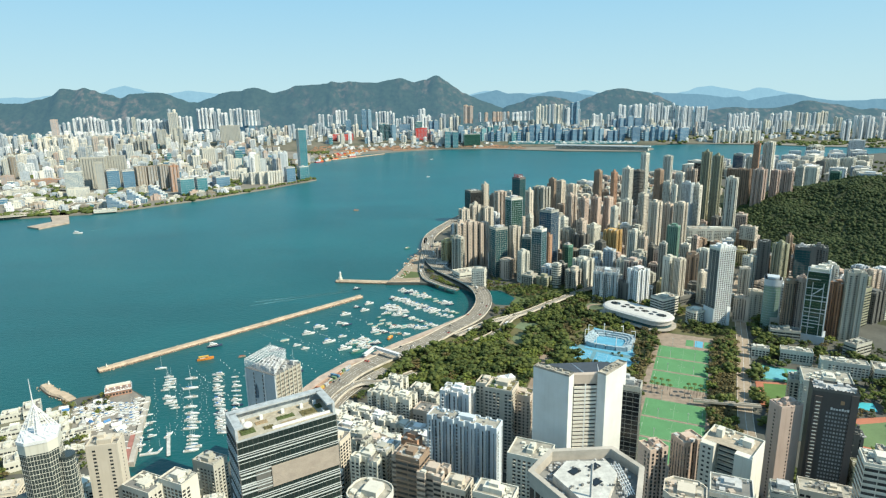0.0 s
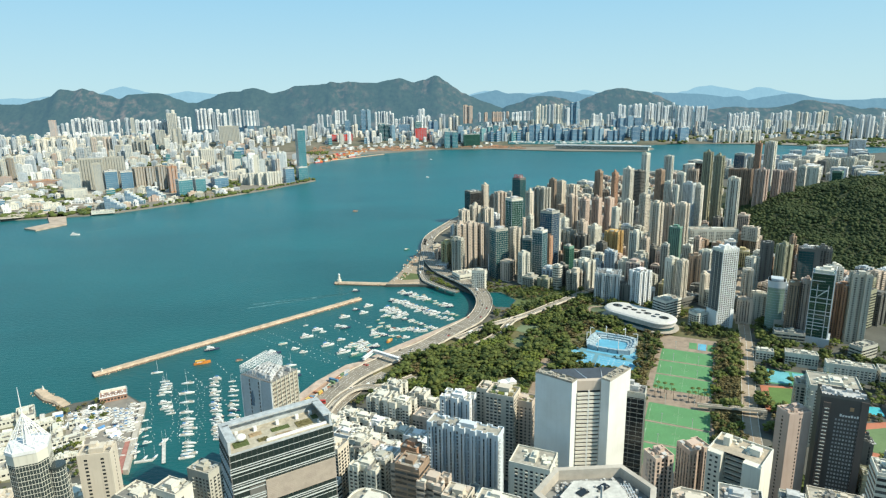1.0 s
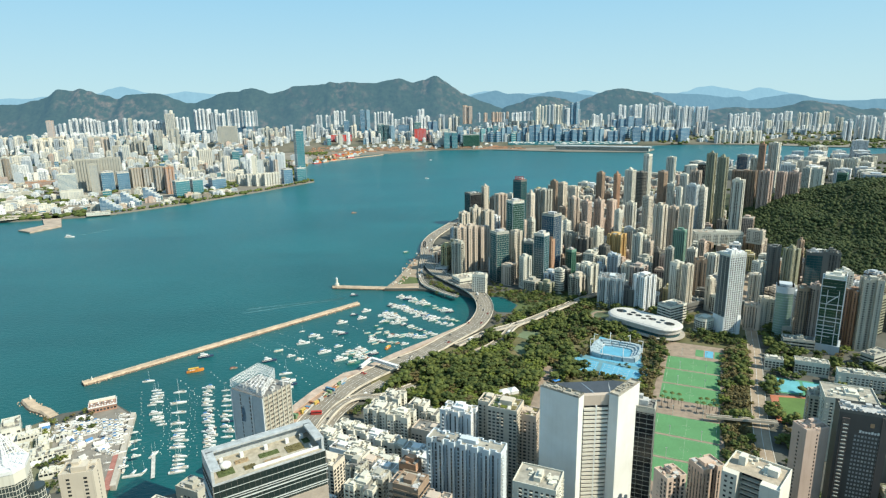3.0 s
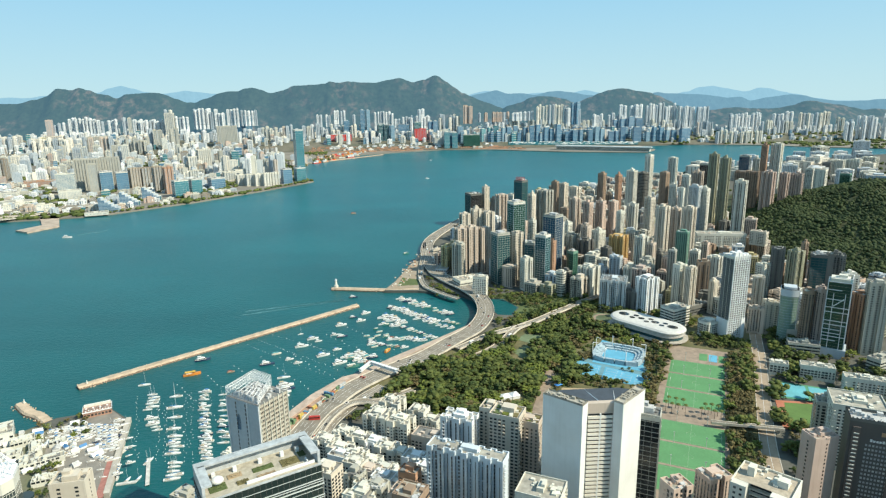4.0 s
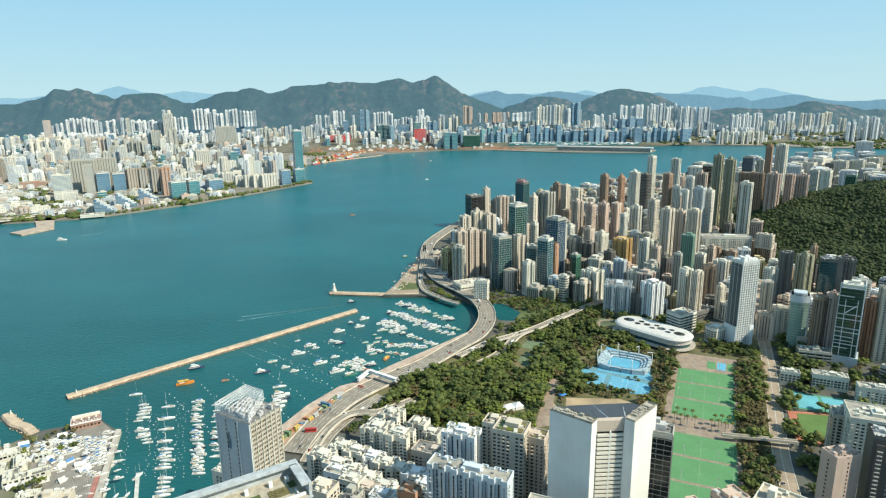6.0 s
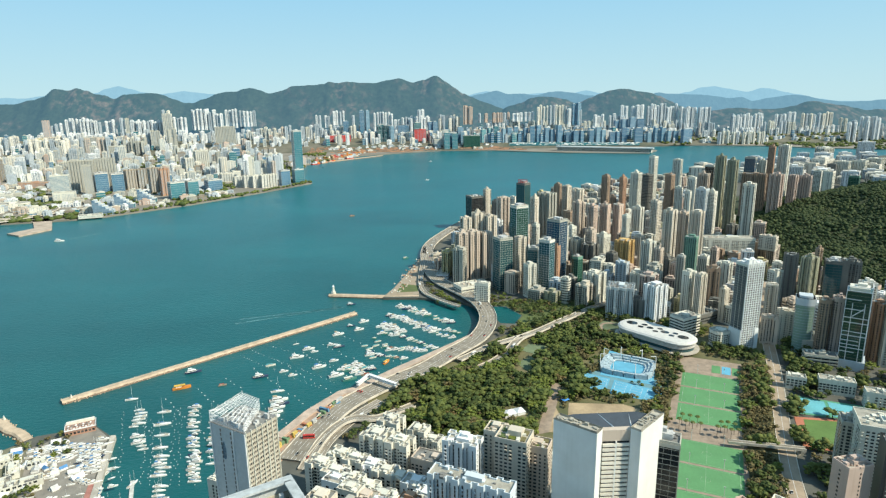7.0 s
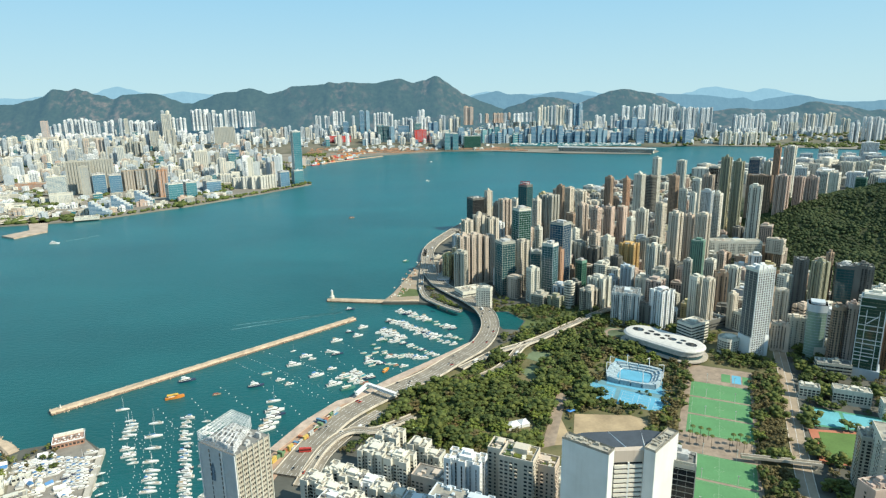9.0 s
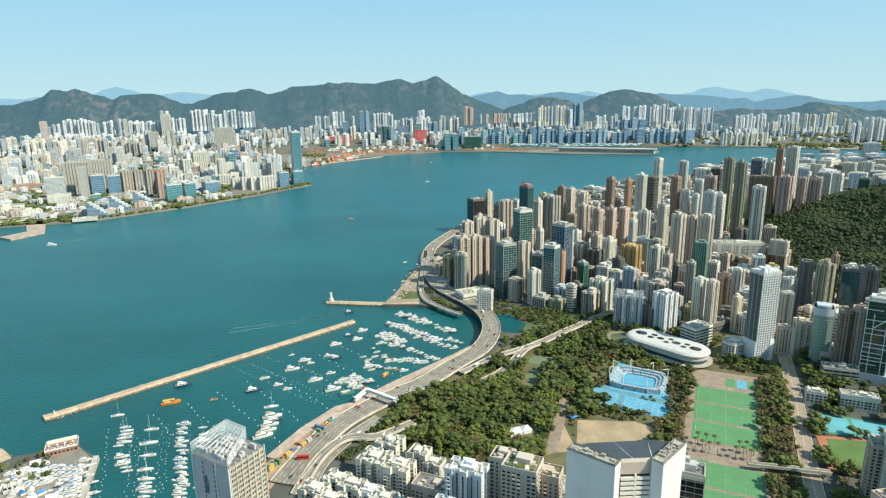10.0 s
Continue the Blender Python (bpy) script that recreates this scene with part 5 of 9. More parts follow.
def garden_court_tower():
    """Tall pale apartment tower: smoky glazed flank, white gridded front, blank white base and a cluttered crown."""
    w, d, h = 26.0, 19.0, 113.0
    e = thing("apartment_tower", 427.3, 789.8, 4, 15, "tall white gridded apartment tower with smoky glazed flank")
    ring = plan_ring("box", w, d)
    s = Soup()
    s.prism(ring, 0, h)
    s.ob("wall", WALL["pale"], e)
    s = Soup()
    for y in (-6.2, 0, 6.2):
        s.box(-w / 2 - 0.1, y, 27, 0.5, 5.2, h - 30)
    s.ob("flank_glazing", glass("glass_slate", (0.03, 0.045, 0.055), (0.08, 0.10, 0.115), 0.45), e)
    s = Soup()
    for j in range(27):
        s.box(-w / 2 - 0.3, 0, 28 + j * 3.1, 0.5, d - 2, 0.35)
    s.ob("flank_ledge", WALL["grey"], e)["kind"] = "stuff"
    s = Soup()
    for j in range(34):
        for x in (-10.8, -7.4, -3.4, 0, 3.4, 7.4, 10.8):
            s.quad((x - 1.15, -d / 2 - .08, 4 + j * 3.1), (x + 1.15, -d / 2 - .08, 4 + j * 3.1), (x + 1.15, -d / 2 - .08, 6.1 + j * 3.1), (x - 1.15, -d / 2 - .08, 6.1 + j * 3.1))
    s.ob("glazing", GLASS["room"], e)["kind"] = "stuff"
    s = Soup()
    for x in (-12.6, -9.1, -5.4, -1.7, 1.7, 5.4, 9.1, 12.6):
        s.box(x, -d / 2 - 0.5, 0, 0.7, 1.1, h + 1)
    for j in range(36):
        s.box(0, -d / 2 - 0.35, 3 + j * 3.1, w, 0.8, 0.45)
    s.ob("front_grid", WALL["bright"], e)["kind"] = "stuff"
    s = Soup()
    s.box(-w / 2 - 0.6, 0, 0, 1.6, d + 1, 27)
    s.ob("base_wall", WALL["bright"], e)
    s = Soup()
    s.box(w / 2 - 2.6, -d / 2 - 0.9, 0, 6.0, 1.6, 27)
    s.ob("base_wall", WALL["bright"], e)
    s = Soup()
    r = random.Random(12)
    for i in range(9):
        s.box(-11 + i * 2.7, r.uniform(-6, 6), h, r.uniform(2.5, 5), r.uniform(3, 7), r.uniform(2, 6.5))
    s.prism(grown(ring, 0.3), h, h + 1.4, False)
    s.ob("roof_plant", WALL["bright"], e)["kind"] = "stuff"
    s = Soup()
    s.prism(grown(ring, -0.2), h + 0.02, h + 0.2)
    s.ob("roof", ROOF, e)


def framed_tower():
    """Green glass tower behind a loose white frame with uneven transoms."""
    w, d, h = 24.0, 22.0, 96.0
    e = thing("office_tower", 520.4, 720.1, 4, -38, "green glass tower behind a loose white steel frame")
    ring = plan_ring("box", w, d)
    s = Soup()
    s.prism(ring, 0, h)
    s.ob("glass_wall", glass("glass_bottle", (0.025, 0.060, 0.040), (0.09, 0.16, 0.12), 0.08), e)
    s = Soup()
    bands_on(s, ring, 3, h, 4.0, 0.18, 0.08)
    s.ob("floor_line", WALL["olive"], e)["kind"] = "stuff"
    r = random.Random(4)
    s = Soup()
    for x in (-w / 2, -w / 2 + 7, w / 2 - 5, w / 2):
        s.box(x, -d / 2 - 0.4, 0, 0.7, 0.8, h + (6 if abs(x) > 11 else -14))
    for z in (9, 22, 27, 31, 36, 42, 47, 58, 64, 74, 86, 96, 101.5):
        a = r.choice((w, w, w * 0.62, w * 0.75))
        s.box(-w / 2 + a / 2, -d / 2 - 0.45, z, a, 0.7, 0.7)
    for y in (-d / 2, 0, d / 2):
        s.box(w / 2 + 0.4, y, 0, 0.8, 0.6, h + 6)
    for z in (9, 58, 90, 101.5):
        s.box(w / 2 + 0.4, 0, z, 0.7, d, 0.8)
    s.beam((-4, -d / 2 - 0.5, 66), (6, -d / 2 - 0.5, 76), 0.4)
    s.ob("white_frame", STEEL, e)
    s = Soup()
    s.prism(grown(ring, -2), h, h + 4)
    s.box(2, 3, h + 4, 9, 7, 3)
    s.ob("roof_plant", WALL["pale"], e)
    s = Soup()
    s.prism([(x * 1.25, y * 1.2) for x, y in ring], 0, 12)
    s.ob("podium", WALL["haze"], e)


def bowed_tower():
    """Pale green glass tower with a bowed front over a stepped grey podium."""
    e = thing("office_tower", 494.5, 774.0, 4, -30, "pale green glass tower with a bowed front")
    h = 71.0
    ring = [(-10 + 20 * i / 8, -9 - 3.2 * math.sin(math.pi * i / 8)) for i in range(9)] + [(10, 9), (-10, 9)]
    s = Soup()
    s.prism(ring, 0, h)
    s.ob("glass_wall", glass("glass_jade", (0.20, 0.30, 0.25), (0.34, 0.44, 0.38), 0.12), e)
    s = Soup()
    bands_on(s, ring, 3, h, 3.6, 0.25, 0.12)
    s.ob("floor_line", WALL["haze"], e)["kind"] = "stuff"
    s = Soup()
    s.prism(grown(ring, 0.4), h - 9, h, True, True)
    s.prism(grown(ring, -2.5), h, h + 3)
    s.ob("crown_band", WALL["haze"], e)
    s = Soup()
    s.box(10.4, 0, 0, 1.2, 18, h)
    s.ob("white_flank", WALL["bright"], e)
    s = Soup()
    s.box(12, -4, 0, 22, 18, 18)
    s.box(18, -4, 18, 10, 12, 8)
    s.ob("podium", WALL["grey"], e)


def recess_tower():
    """White block of two blank wings with a deep balconied recess between them and a paved roof."""
    e = thing("office_tower", 212.3, 356.0, 4, -46, "white block with blank wings and a balconied recess")
    w, d, h = 33.0, 27.0, 88.0
    for x0, x1, y0 in ((-w / 2, -w / 2 + 9, -d / 2), (w / 2 - 11, w / 2, -d / 2), (-w / 2 + 9, w / 2 - 11, -d / 2 + 9)):
        s = Soup()
        s.prism([(x0, y0), (x1, y0), (x1, d / 2), (x0, d / 2)], 0, h)
        s.ob("wing", WALL["white"], e)
    s = Soup()
    for j in range(24):
        z = 4 + j * 3.5
        s.quad((-7, -d / 2 + 8.94, z), (5, -d / 2 + 8.94, z), (5, -d / 2 + 8.94, z + 2.2), (-7, -d / 2 + 8.94, z + 2.2))
        s.quad((w / 2 - 11.06, -d / 2 + 7, z), (w / 2 - 11.06, -d / 2 + 2, z), (w / 2 - 11.06, -d / 2 + 2, z + 1.9), (w / 2 - 11.06, -d / 2 + 7, z + 1.9))
        for x in (-w / 2 + 2, -w / 2 + 5.5):
            s.quad((x, -d / 2 - .06, z), (x + 1.6, -d / 2 - .06, z), (x + 1.6, -d / 2 - .06, z + 1.5), (x, -d / 2 - .06, z + 1.5))
    s.ob("glazing", GLASS["room"], e)["kind"] = "stuff"
    for j in range(24):
        s = Soup()
        s.box(-1, -d / 2 + 7.6, 3.2 + j * 3.5, 12.4, 2.6, 0.5)
        s.ob("balcony", WALL["pale"], e)
    s = Soup()
    s.box(0, 2.5, h + 0.02, w - 1, d - 6, 0.1)
    s.ob("roof", plain("roof_tan", (0.42, 0.36, 0.28), 0.9, scale=0.3), e)
    s = Soup()
    s.box(0, d / 2 - 0.3, h, w, 0.6, 1.5)
    for x in (-w / 2 + 0.3, w / 2 - 0.3):
        s.box(x, 0, h, 0.6, d - 1.3, 1.5)
    s.ob("parapet", WALL["pale"], e)
    s = Soup()
    r = random.Random(6)
    s.box(9, 2, h, 6, 6, 4.5)
    s.box(-9, 3, h, 4, 6, 6)
    for i in range(18):
        s.box(r.uniform(-14, 14), r.uniform(-2, 11), h + 0.1, r.uniform(1, 3), r.uniform(1, 2.5), r.uniform(.6, 2))
    s.ob("roof_plant", WALL["pale"], e)["kind"] = "stuff"


garden_court_tower()
framed_tower()
bowed_tower()


def terrace_block(x, y, rot):
    """Waterfront block that steps down storey by storey, grey walls with blue glass and a teal end."""
    e = thing("terrace_block", x, y, 4, rot, "grey stepped waterfront block with blue glass and teal end")
    for i in range(6):
        h = 44 - 6.2 * i
        s = Soup()
        s.prism([(-27 + i * 9, -14), (-18 + i * 9, -14), (-18 + i * 9, 14), (-27 + i * 9, 14)], 0, h)
        step = s.ob("step", WALL["haze"], e)
        s = Soup()
        for j in range(int(h / 4)):
            s.box(-22.5 + i * 9, -14, 1.2 + j * 4, 8.6, 0.3, 3.0)
        s.ob("window_band", GLASS["azure"], step)["kind"] = "stuff"
        s = Soup()
        s.box(-22.5 + i * 9, 3, h, 7, 14, 1.4)
        s.ob("terrace_cap", WALL["pale"], step)
    s = Soup()
    s.box(27.2, -2, 0, 0.5, 20, 12)
    s.ob("glass_end", GLASS["sea"], e)


def roof_sign(x, y, z, rot):
    """Red sign strokes on a frame over a roof, kept abstract."""
    e = thing("roof_sign", x, y, z, rot, "red illuminated sign strokes on a rooftop frame", "sign")
    for i in range(3):
        s = Soup()
        for a, b, c, d in ((0, 0, 5.2, 1.0), (0, 3.2, 5.2, 1.0), (0, 6.2, 5.2, 1.0), (-2.2, 0, 0.9, 7.0), (2.2, 0, 0.9, 7.0)):
            s.box((i - 1) * 6.6 + a, 0, 1.5 + b, c, 0.6, d)
        s.ob("sign_stroke", WALL["red"], e)
    s = Soup()
    for i in range(5):
        s.box((i - 2) * 4.6, 0.7, 0, 0.35, 0.35, 8.5)
    s.ob("frame", PLANT, e)


# ---- houses, district by district ----
# flats and offices round the great tower
house(38.0, 434.5, 58.8, 14.5, -27, 70.0, "strip", "paleblue", plan="notch", label="pale blue apartment slab with upright window strips")
house(36.5, 480.0, 26.9, 16.2, -27, 72.0, "strip", "bright", plan="notch")
house(167.5, 432.0, 20.1, 14.1, -27, 96.0, "glass", "grey", pane="dark")
house(168.0, 378.9, 15.1, 13.6, 15, 74.0, "res", "pink", plan="notch")
house(198.3, 389.9, 17.7, 14.2, 15, 72.0, "res", "pink", plan="notch")
recess_tower()
house(82.4, 389.4, 29.2, 23.3, -27, 68.0, "slab", "pale")
house(-31.4, 549.7, 23.3, 21.0, -27, 40.0, "res", "white", plan="notch")
house(-19.7, 571.9, 20.2, 18.1, -27, 40.0, "res", "white", plan="notch")
house(-11.3, 535.9, 20.7, 18.6, -27, 40.0, "res", "white", plan="notch")
house(4.9, 560.6, 16.4, 14.7, -27, 36.0, "res", "white", plan="notch")
house(16.4, 553.2, 15.5, 13.9, -27, 30.0, "res", "pale", plan="notch")
house(15.3, 518.0, 32.5, 16.3, -27, 34.0, "slab", "beige")
house(-4.0, 449.5, 14.5, 10.2, -27, 46.0, "slab", "rust")
house(-42.2, 425.2, 12.1, 10.8, -27, 62.0, "rib", "grey", plan="notch")
house(-26.2, 410.7, 13.3, 12.0, -27, 62.0, "rib", "grey", plan="notch")
house(-7.5, 395.8, 17.5, 14.0, -27, 66.0, "band", "beige")
house(11.5, 380.1, 19.0, 17.1, -27, 62.0, "band", "beige", plan="notch")
house(-29.6, 330.1, 27.2, 24.5, -27, 82.0, "low", "white", plan="round")
house(26.9, 366.5, 17.7, 15.9, -27, 60.0, "low", "cream")
house(50.6, 347.6, 26.5, 15.9, -27, 66.0, "low", "white")
house(-3.2, 390.4, 18.7, 16.9, -27, 70.0, "band", "brown")
house(-34.8, 407.3, 22.2, 20.0, -27, 60.0, "rib", "pale", plan="notch")
house(-67.0, 458.9, 18.1, 16.3, -27, 45.0, "low", "cream")
house(152.3, 297.3, 23.2, 20.8, -27, 96.0, "low", "cream", plan="oct")
house(183.5, 304.1, 23.2, 18.6, -27, 92.0, "glass", "white", pane="green")
house(280.2, 310.5, 22.0, 17.6, -27, 100.0, "band", "white")
house(284.7, 411.2, 18.8, 13.1, 8, 84.0, "slot", "mauve")
house(271.0, 335.4, 39.0, 15.6, -27, 62.0, "low", "cream")
house(223.7, 315.9, 14.2, 12.8, -27, 80.0, "glass", "grey", pane="teal")
house(338.7, 404.2, 9.6, 8.6, -27, 60.0, "res", "dark")
house(-165.1, 442.2, 21.7, 15.2, -27, 40.0, "slab", "grey")
house(-201.9, 410.5, 27.3, 19.1, -27, 42.0, "low", "white")
house(-177.7, 410.1, 22.7, 15.9, -27, 46.0, "low", "white")
house(-230.2, 417.4, 21.8, 15.3, 8, 74.0, "slot", "cream")
house(380.2, 497.8, 40.4, 32.4, -27, 60.0, "slab", "pale", label="pale stepped office block with roof plant and terraces")
house(369.9, 518.3, 19.5, 17.5, -27, 50.0, "low", "grey")
house(424.2, 673.4, 19.2, 11.5, -27, 14.0, "low", "white")
house(459.6, 657.8, 34.3, 13.7, -27, 16.0, "low", "white")
house(489.6, 617.3, 47.2, 14.1, -27, 18.0, "slab", "white")
house(487.4, 621.5, 14.7, 13.2, -27, 12.0, "low", "pale")
house(528.1, 601.6, 26.7, 24.0, -27, 16.0, "low", "white")
house(-155.5, 509.9, 11.0, 9.9, -27, 30.0, "low", "white")
house(-61.9, 544.8, 19.5, 15.6, -27, 26.0, "low", "white", plan="notch")
house(-48.3, 531.9, 19.2, 15.3, -27, 28.0, "low", "white", plan="notch")
house(-35.9, 525.8, 19.1, 15.3, -27, 26.0, "low", "bright", plan="notch")
house(-23.3, 513.6, 18.8, 15.0, -27, 28.0, "low", "white", plan="notch")
house(-11.4, 508.0, 18.7, 15.0, -27, 26.0, "low", "white", plan="notch")
house(0.2, 496.4, 18.4, 14.8, -27, 28.0, "low", "bright", plan="notch")
house(-77.9, 531.0, 20.8, 15.6, -27, 27.0, "low", "white", plan="notch")
house(-63.7, 516.6, 20.4, 15.3, -27, 28.0, "low", "pale", plan="notch")
house(-50.3, 503.7, 20.0, 15.0, -27, 29.0, "low", "white", plan="notch")
house(-37.9, 495.9, 19.8, 14.9, -27, 27.0, "low", "white", plan="notch")
house(-25.5, 483.1, 19.5, 14.6, -27, 28.0, "low", "pale", plan="notch")
house(-13.7, 470.9, 19.1, 14.3, -27, 29.0, "low", "white", plan="notch")
house(-61.8, 501.1, 18.3, 12.8, -27, 30.0, "low", "bright")
house(-48.4, 485.0, 17.8, 12.5, -27, 33.0, "low", "white")
house(-36.5, 478.5, 17.7, 12.4, -27, 30.0, "low", "beige")
house(-24.4, 463.5, 17.3, 12.1, -27, 33.0, "low", "bright")
house(-13.3, 457.7, 17.2, 12.0, -27, 30.0, "low", "white")
house(63.1, 490.5, 15.1, 15.1, -27, 74.0, "slab", "cream", top="garden")
house(74.0, 474.7, 24.2, 19.4, -27, 77.0, "slab", "cream", top="garden")
house(91.6, 474.2, 18.0, 14.4, -27, 70.0, "slab", "beige", top="garden")
house(82, 1233, 197, 22, 76, 7, "low", "haze", label="long pale blue roofed shed beside the harbour road")
house(105, 1059, 56, 30, 22, 14, "band", "pale", label="low white podium below the shore towers")
house(114, 990, 22, 14, -20, 36, "slab", "white")
house(58, 1296, 20, 14, 10, 8, "low", "cream")
house(-416, 598, 22, 14, 24, 7, "low", "pale", label="low white club building with a cluttered flat roof")
house(-402, 606, 26, 16, -60, 9, "low", "pale", label="low white club building with a cluttered flat roof")
house(-375, 590, 20, 12, 30, 6, "low", "pale", label="low white club building with a cluttered flat roof")
house(-394, 563, 24, 13, 20, 7, "low", "pale", label="low white club building with a cluttered flat roof")
house(-371, 564, 18, 12, 24, 6, "low", "pale", label="low white club building with a cluttered flat roof")
house(-356, 577, 22, 10, -60, 5, "low", "pale", label="low white club building with a cluttered flat roof")
house(-333, 556, 26, 10, 30, 5, "low", "pale", label="low white club building with a cluttered flat roof")
house(-381, 530, 30, 16, 20, 8, "low", "pale", label="low white club building with a cluttered flat roof")
house(-341, 587, 14, 8, 24, 4, "low", "pale", label="low white club building with a cluttered flat roof")
house(-349, 552, 20, 12, -60, 6, "low", "pale", label="low white club building with a cluttered flat roof")
house(-356, 510, 26, 18, 30, 9, "low", "pale", label="low white club building with a cluttered flat roof")
house(-319, 525, 18, 10, 20, 5, "low", "pale", label="low white club building with a cluttered flat roof")
# twin residential blocks on a podium by the shore
house(93.9, 1129.6, 18.9, 17.0, 22, 86.6, "res", "beige", plan="notch")
house(115.0, 1134.6, 18.9, 17.0, 22, 88.2, "res", "beige", plan="notch")
house(138.8, 1138.9, 18.1, 16.3, 22, 84.6, "res", "beige", plan="notch")
house(107.9, 1195.0, 17.4, 15.7, 22, 101.7, "res", "cream", plan="notch")
house(130.2, 1200.0, 17.4, 15.6, 22, 109.1, "res", "cream", plan="notch")
house(154.1, 1195.0, 19.7, 17.7, 22, 103.6, "res", "cream", plan="notch")
house(168.0, 1593.3, 32.0, 32.0, 22, 80.0, "glass", "dark", pane="dark")
house(200.7, 1598.1, 15.4, 13.9, 22, 95.0, "res", "cream")
house(158.6, 1071.8, 24.8, 24.8, 22, 89.8, "glass", "grey", pane="teal")
house(191.8, 1088.7, 16.3, 14.7, 22, 85.6, "res", "cream", plan="notch")
house(196.0, 1023.1, 16.1, 14.5, 22, 55.1, "res", "pale", plan="notch")
house(194.7, 1120.0, 24.2, 21.8, 22, 135.2, "glass", "white", pane="green")
house(241.9, 1330, 21.5, 19.3, -49, 145.4, "glass", "dark", pane="teal")
roof_sign(239.0, 1322.8, 149.4, -22)
house(225.6, 1034.5, 19.5, 17.6, -42, 92, "glass", "white", pane="teal")
house(248.8, 1061.4, 10, 9, -57, 74.8, "res", "rust")
house(251.8, 1075, 25.8, 23.3, -48, 118, "glass", "grey", pane="blue")
house(246.3, 987.2, 15.7, 14.1, -40, 40.2, "band", "white", plan="round")
house(282.5, 1053.9, 13.5, 12.1, -55, 57, "glass", "green", pane="green")
house(289, 976.1, 27.5, 24.8, -47, 51.3, "res", "pale", plan="notch")
house(259.9, 1300, 13.1, 11.8, -56, 119.8, "res", "cream", plan="notch")
house(297.4, 1350, 30.3, 27.2, -48, 120, "res", "grey", plan="notch")
house(358, 1500, 14.7, 13.2, -40, 117.6, "res", "brown")
house(384.8, 1520, 17.2, 15.5, -55, 109.8, "res", "cream")
house(401.3, 1480, 19.7, 17.7, -47, 106.3, "res", "cream", plan="notch")
house(352.9, 1300, 19, 17.1, -61, 107.4, "res", "beige", plan="notch")
house(366.2, 1250, 15.7, 14.1, -53, 108.4, "res", "pink", plan="notch")
house(393.9, 1255, 16.5, 14.9, -45, 109.1, "res", "pink", plan="notch")
house(421.9, 1260, 15.7, 14.1, -60, 107.7, "res", "pink", plan="notch")
house(473.5, 1500, 15.7, 14.2, -50, 135.3, "res", "brown")
house(497.1, 1450, 12.3, 11, -66, 136.9, "res", "rust")
house(310.8, 1168.4, 24.3, 21.8, -53, 61, "res", "grey", plan="notch")
house(330.1, 1139, 24.9, 22.4, -45, 57, "res", "dark", plan="notch")
house(372.7, 1198.6, 21.5, 19.4, -60, 61, "res", "pale")
house(353.1, 1086.5, 15.1, 13.6, -52, 53, "res", "dark")
house(382.7, 1108.6, 26.6, 23.9, -44, 70, "rib", "orange", plan="notch")
house(309.0, 913.9, 37.9, 34.2, -24, 48.2, "res", "blue", plan="notch")
house(350.8, 889.4, 25.2, 22.7, 26, 55.7, "strip", "bright", plan="notch")
house(328.7, 902.2, 22.3, 20.1, -20, 31.5, "res", "dark", plan="notch")
house(689.2, 1750, 18.1, 16.3, -60, 154.1, "res", "pale")
house(736.2, 1700, 21.9, 19.7, -39, 149.4, "res", "pale", plan="notch")
house(584.8, 1600, 22.1, 19.9, -50, 128.2, "res", "pale")
house(634.1, 1650, 29, 26.1, -65, 116.6, "band", "dark", plan="round")
house(620.6, 1480, 17.3, 15.6, -57, 137.1, "res", "brown")
house(607.6, 1400, 15.3, 13.7, -34, 118.2, "res", "pale")
house(660.5, 1450, 16.8, 15.1, -38, 132.9, "res", "white")
house(712.3, 1500, 23.8, 21.4, -42, 114.9, "res", "beige", plan="notch", z0=24)
house(688.6, 1380, 18, 16.2, -46, 167.4, "res", "olive", plan="notch", z0=24)
house(699.9, 1350, 18.4, 16.6, -50, 161.1, "res", "olive", plan="notch", z0=24)
house(808.5, 1450, 50.9, 30.6, -38, 118.6, "res", "brown", plan="notch", z0=24)
house(683.7, 1250, 21.7, 19.5, -41, 124.3, "res", "pale", plan="notch", z0=24)
house(906.1, 1550, 14.2, 12.8, -45, 171.3, "res", "rust", z0=24)
house(938, 1550, 23.6, 21.2, -49, 174.5, "res", "white", plan="notch", z0=24)
house(831.8, 1400, 24.9, 22.4, -52, 122.2, "res", "mauve", plan="notch", z0=24)
house(870.2, 1400, 17.1, 15.4, -56, 119.4, "res", "mauve", plan="notch", z0=24)
house(900, 1400, 23.9, 21.5, -43, 116.9, "res", "mauve", plan="notch", z0=24)
house(463.1, 1262.2, 18.9, 17, -46, 100, "res", "white", plan="notch")
house(473.9, 1200, 15.5, 13.9, -61, 122.9, "res", "cream", plan="notch")
house(462.8, 1110, 18.5, 16.7, -54, 121.4, "res", "cream", plan="notch")
house(495.2, 1130, 15.9, 14.3, -46, 113.2, "res", "beige", plan="notch")
house(512, 1110, 19.8, 17.8, -50, 117.9, "res", "cream", plan="notch")
house(398.5, 1150, 11.3, 10.2, -64, 106.3, "res", "pale")
house(451.4, 1000, 18.3, 16.5, -38, 98.2, "res", "green")
house(494, 1038.9, 14.9, 13.4, -43, 55, "res", "white")
house(431.8, 1004.9, 15, 13.5, -43, 53, "res", "pink")
house(432.1, 1039.6, 21.4, 19.3, -59, 53, "res", "dark")
house(452.2, 925.1, 18.2, 16.4, -20, 67.3, "res", "brown", plan="notch")
house(447.7, 879.2, 10.2, 9.1, 22, 49.7, "res", "cream")
house(400.3, 797.7, 23.8, 21.5, 22, 20.4, "low", "white", plan="round")
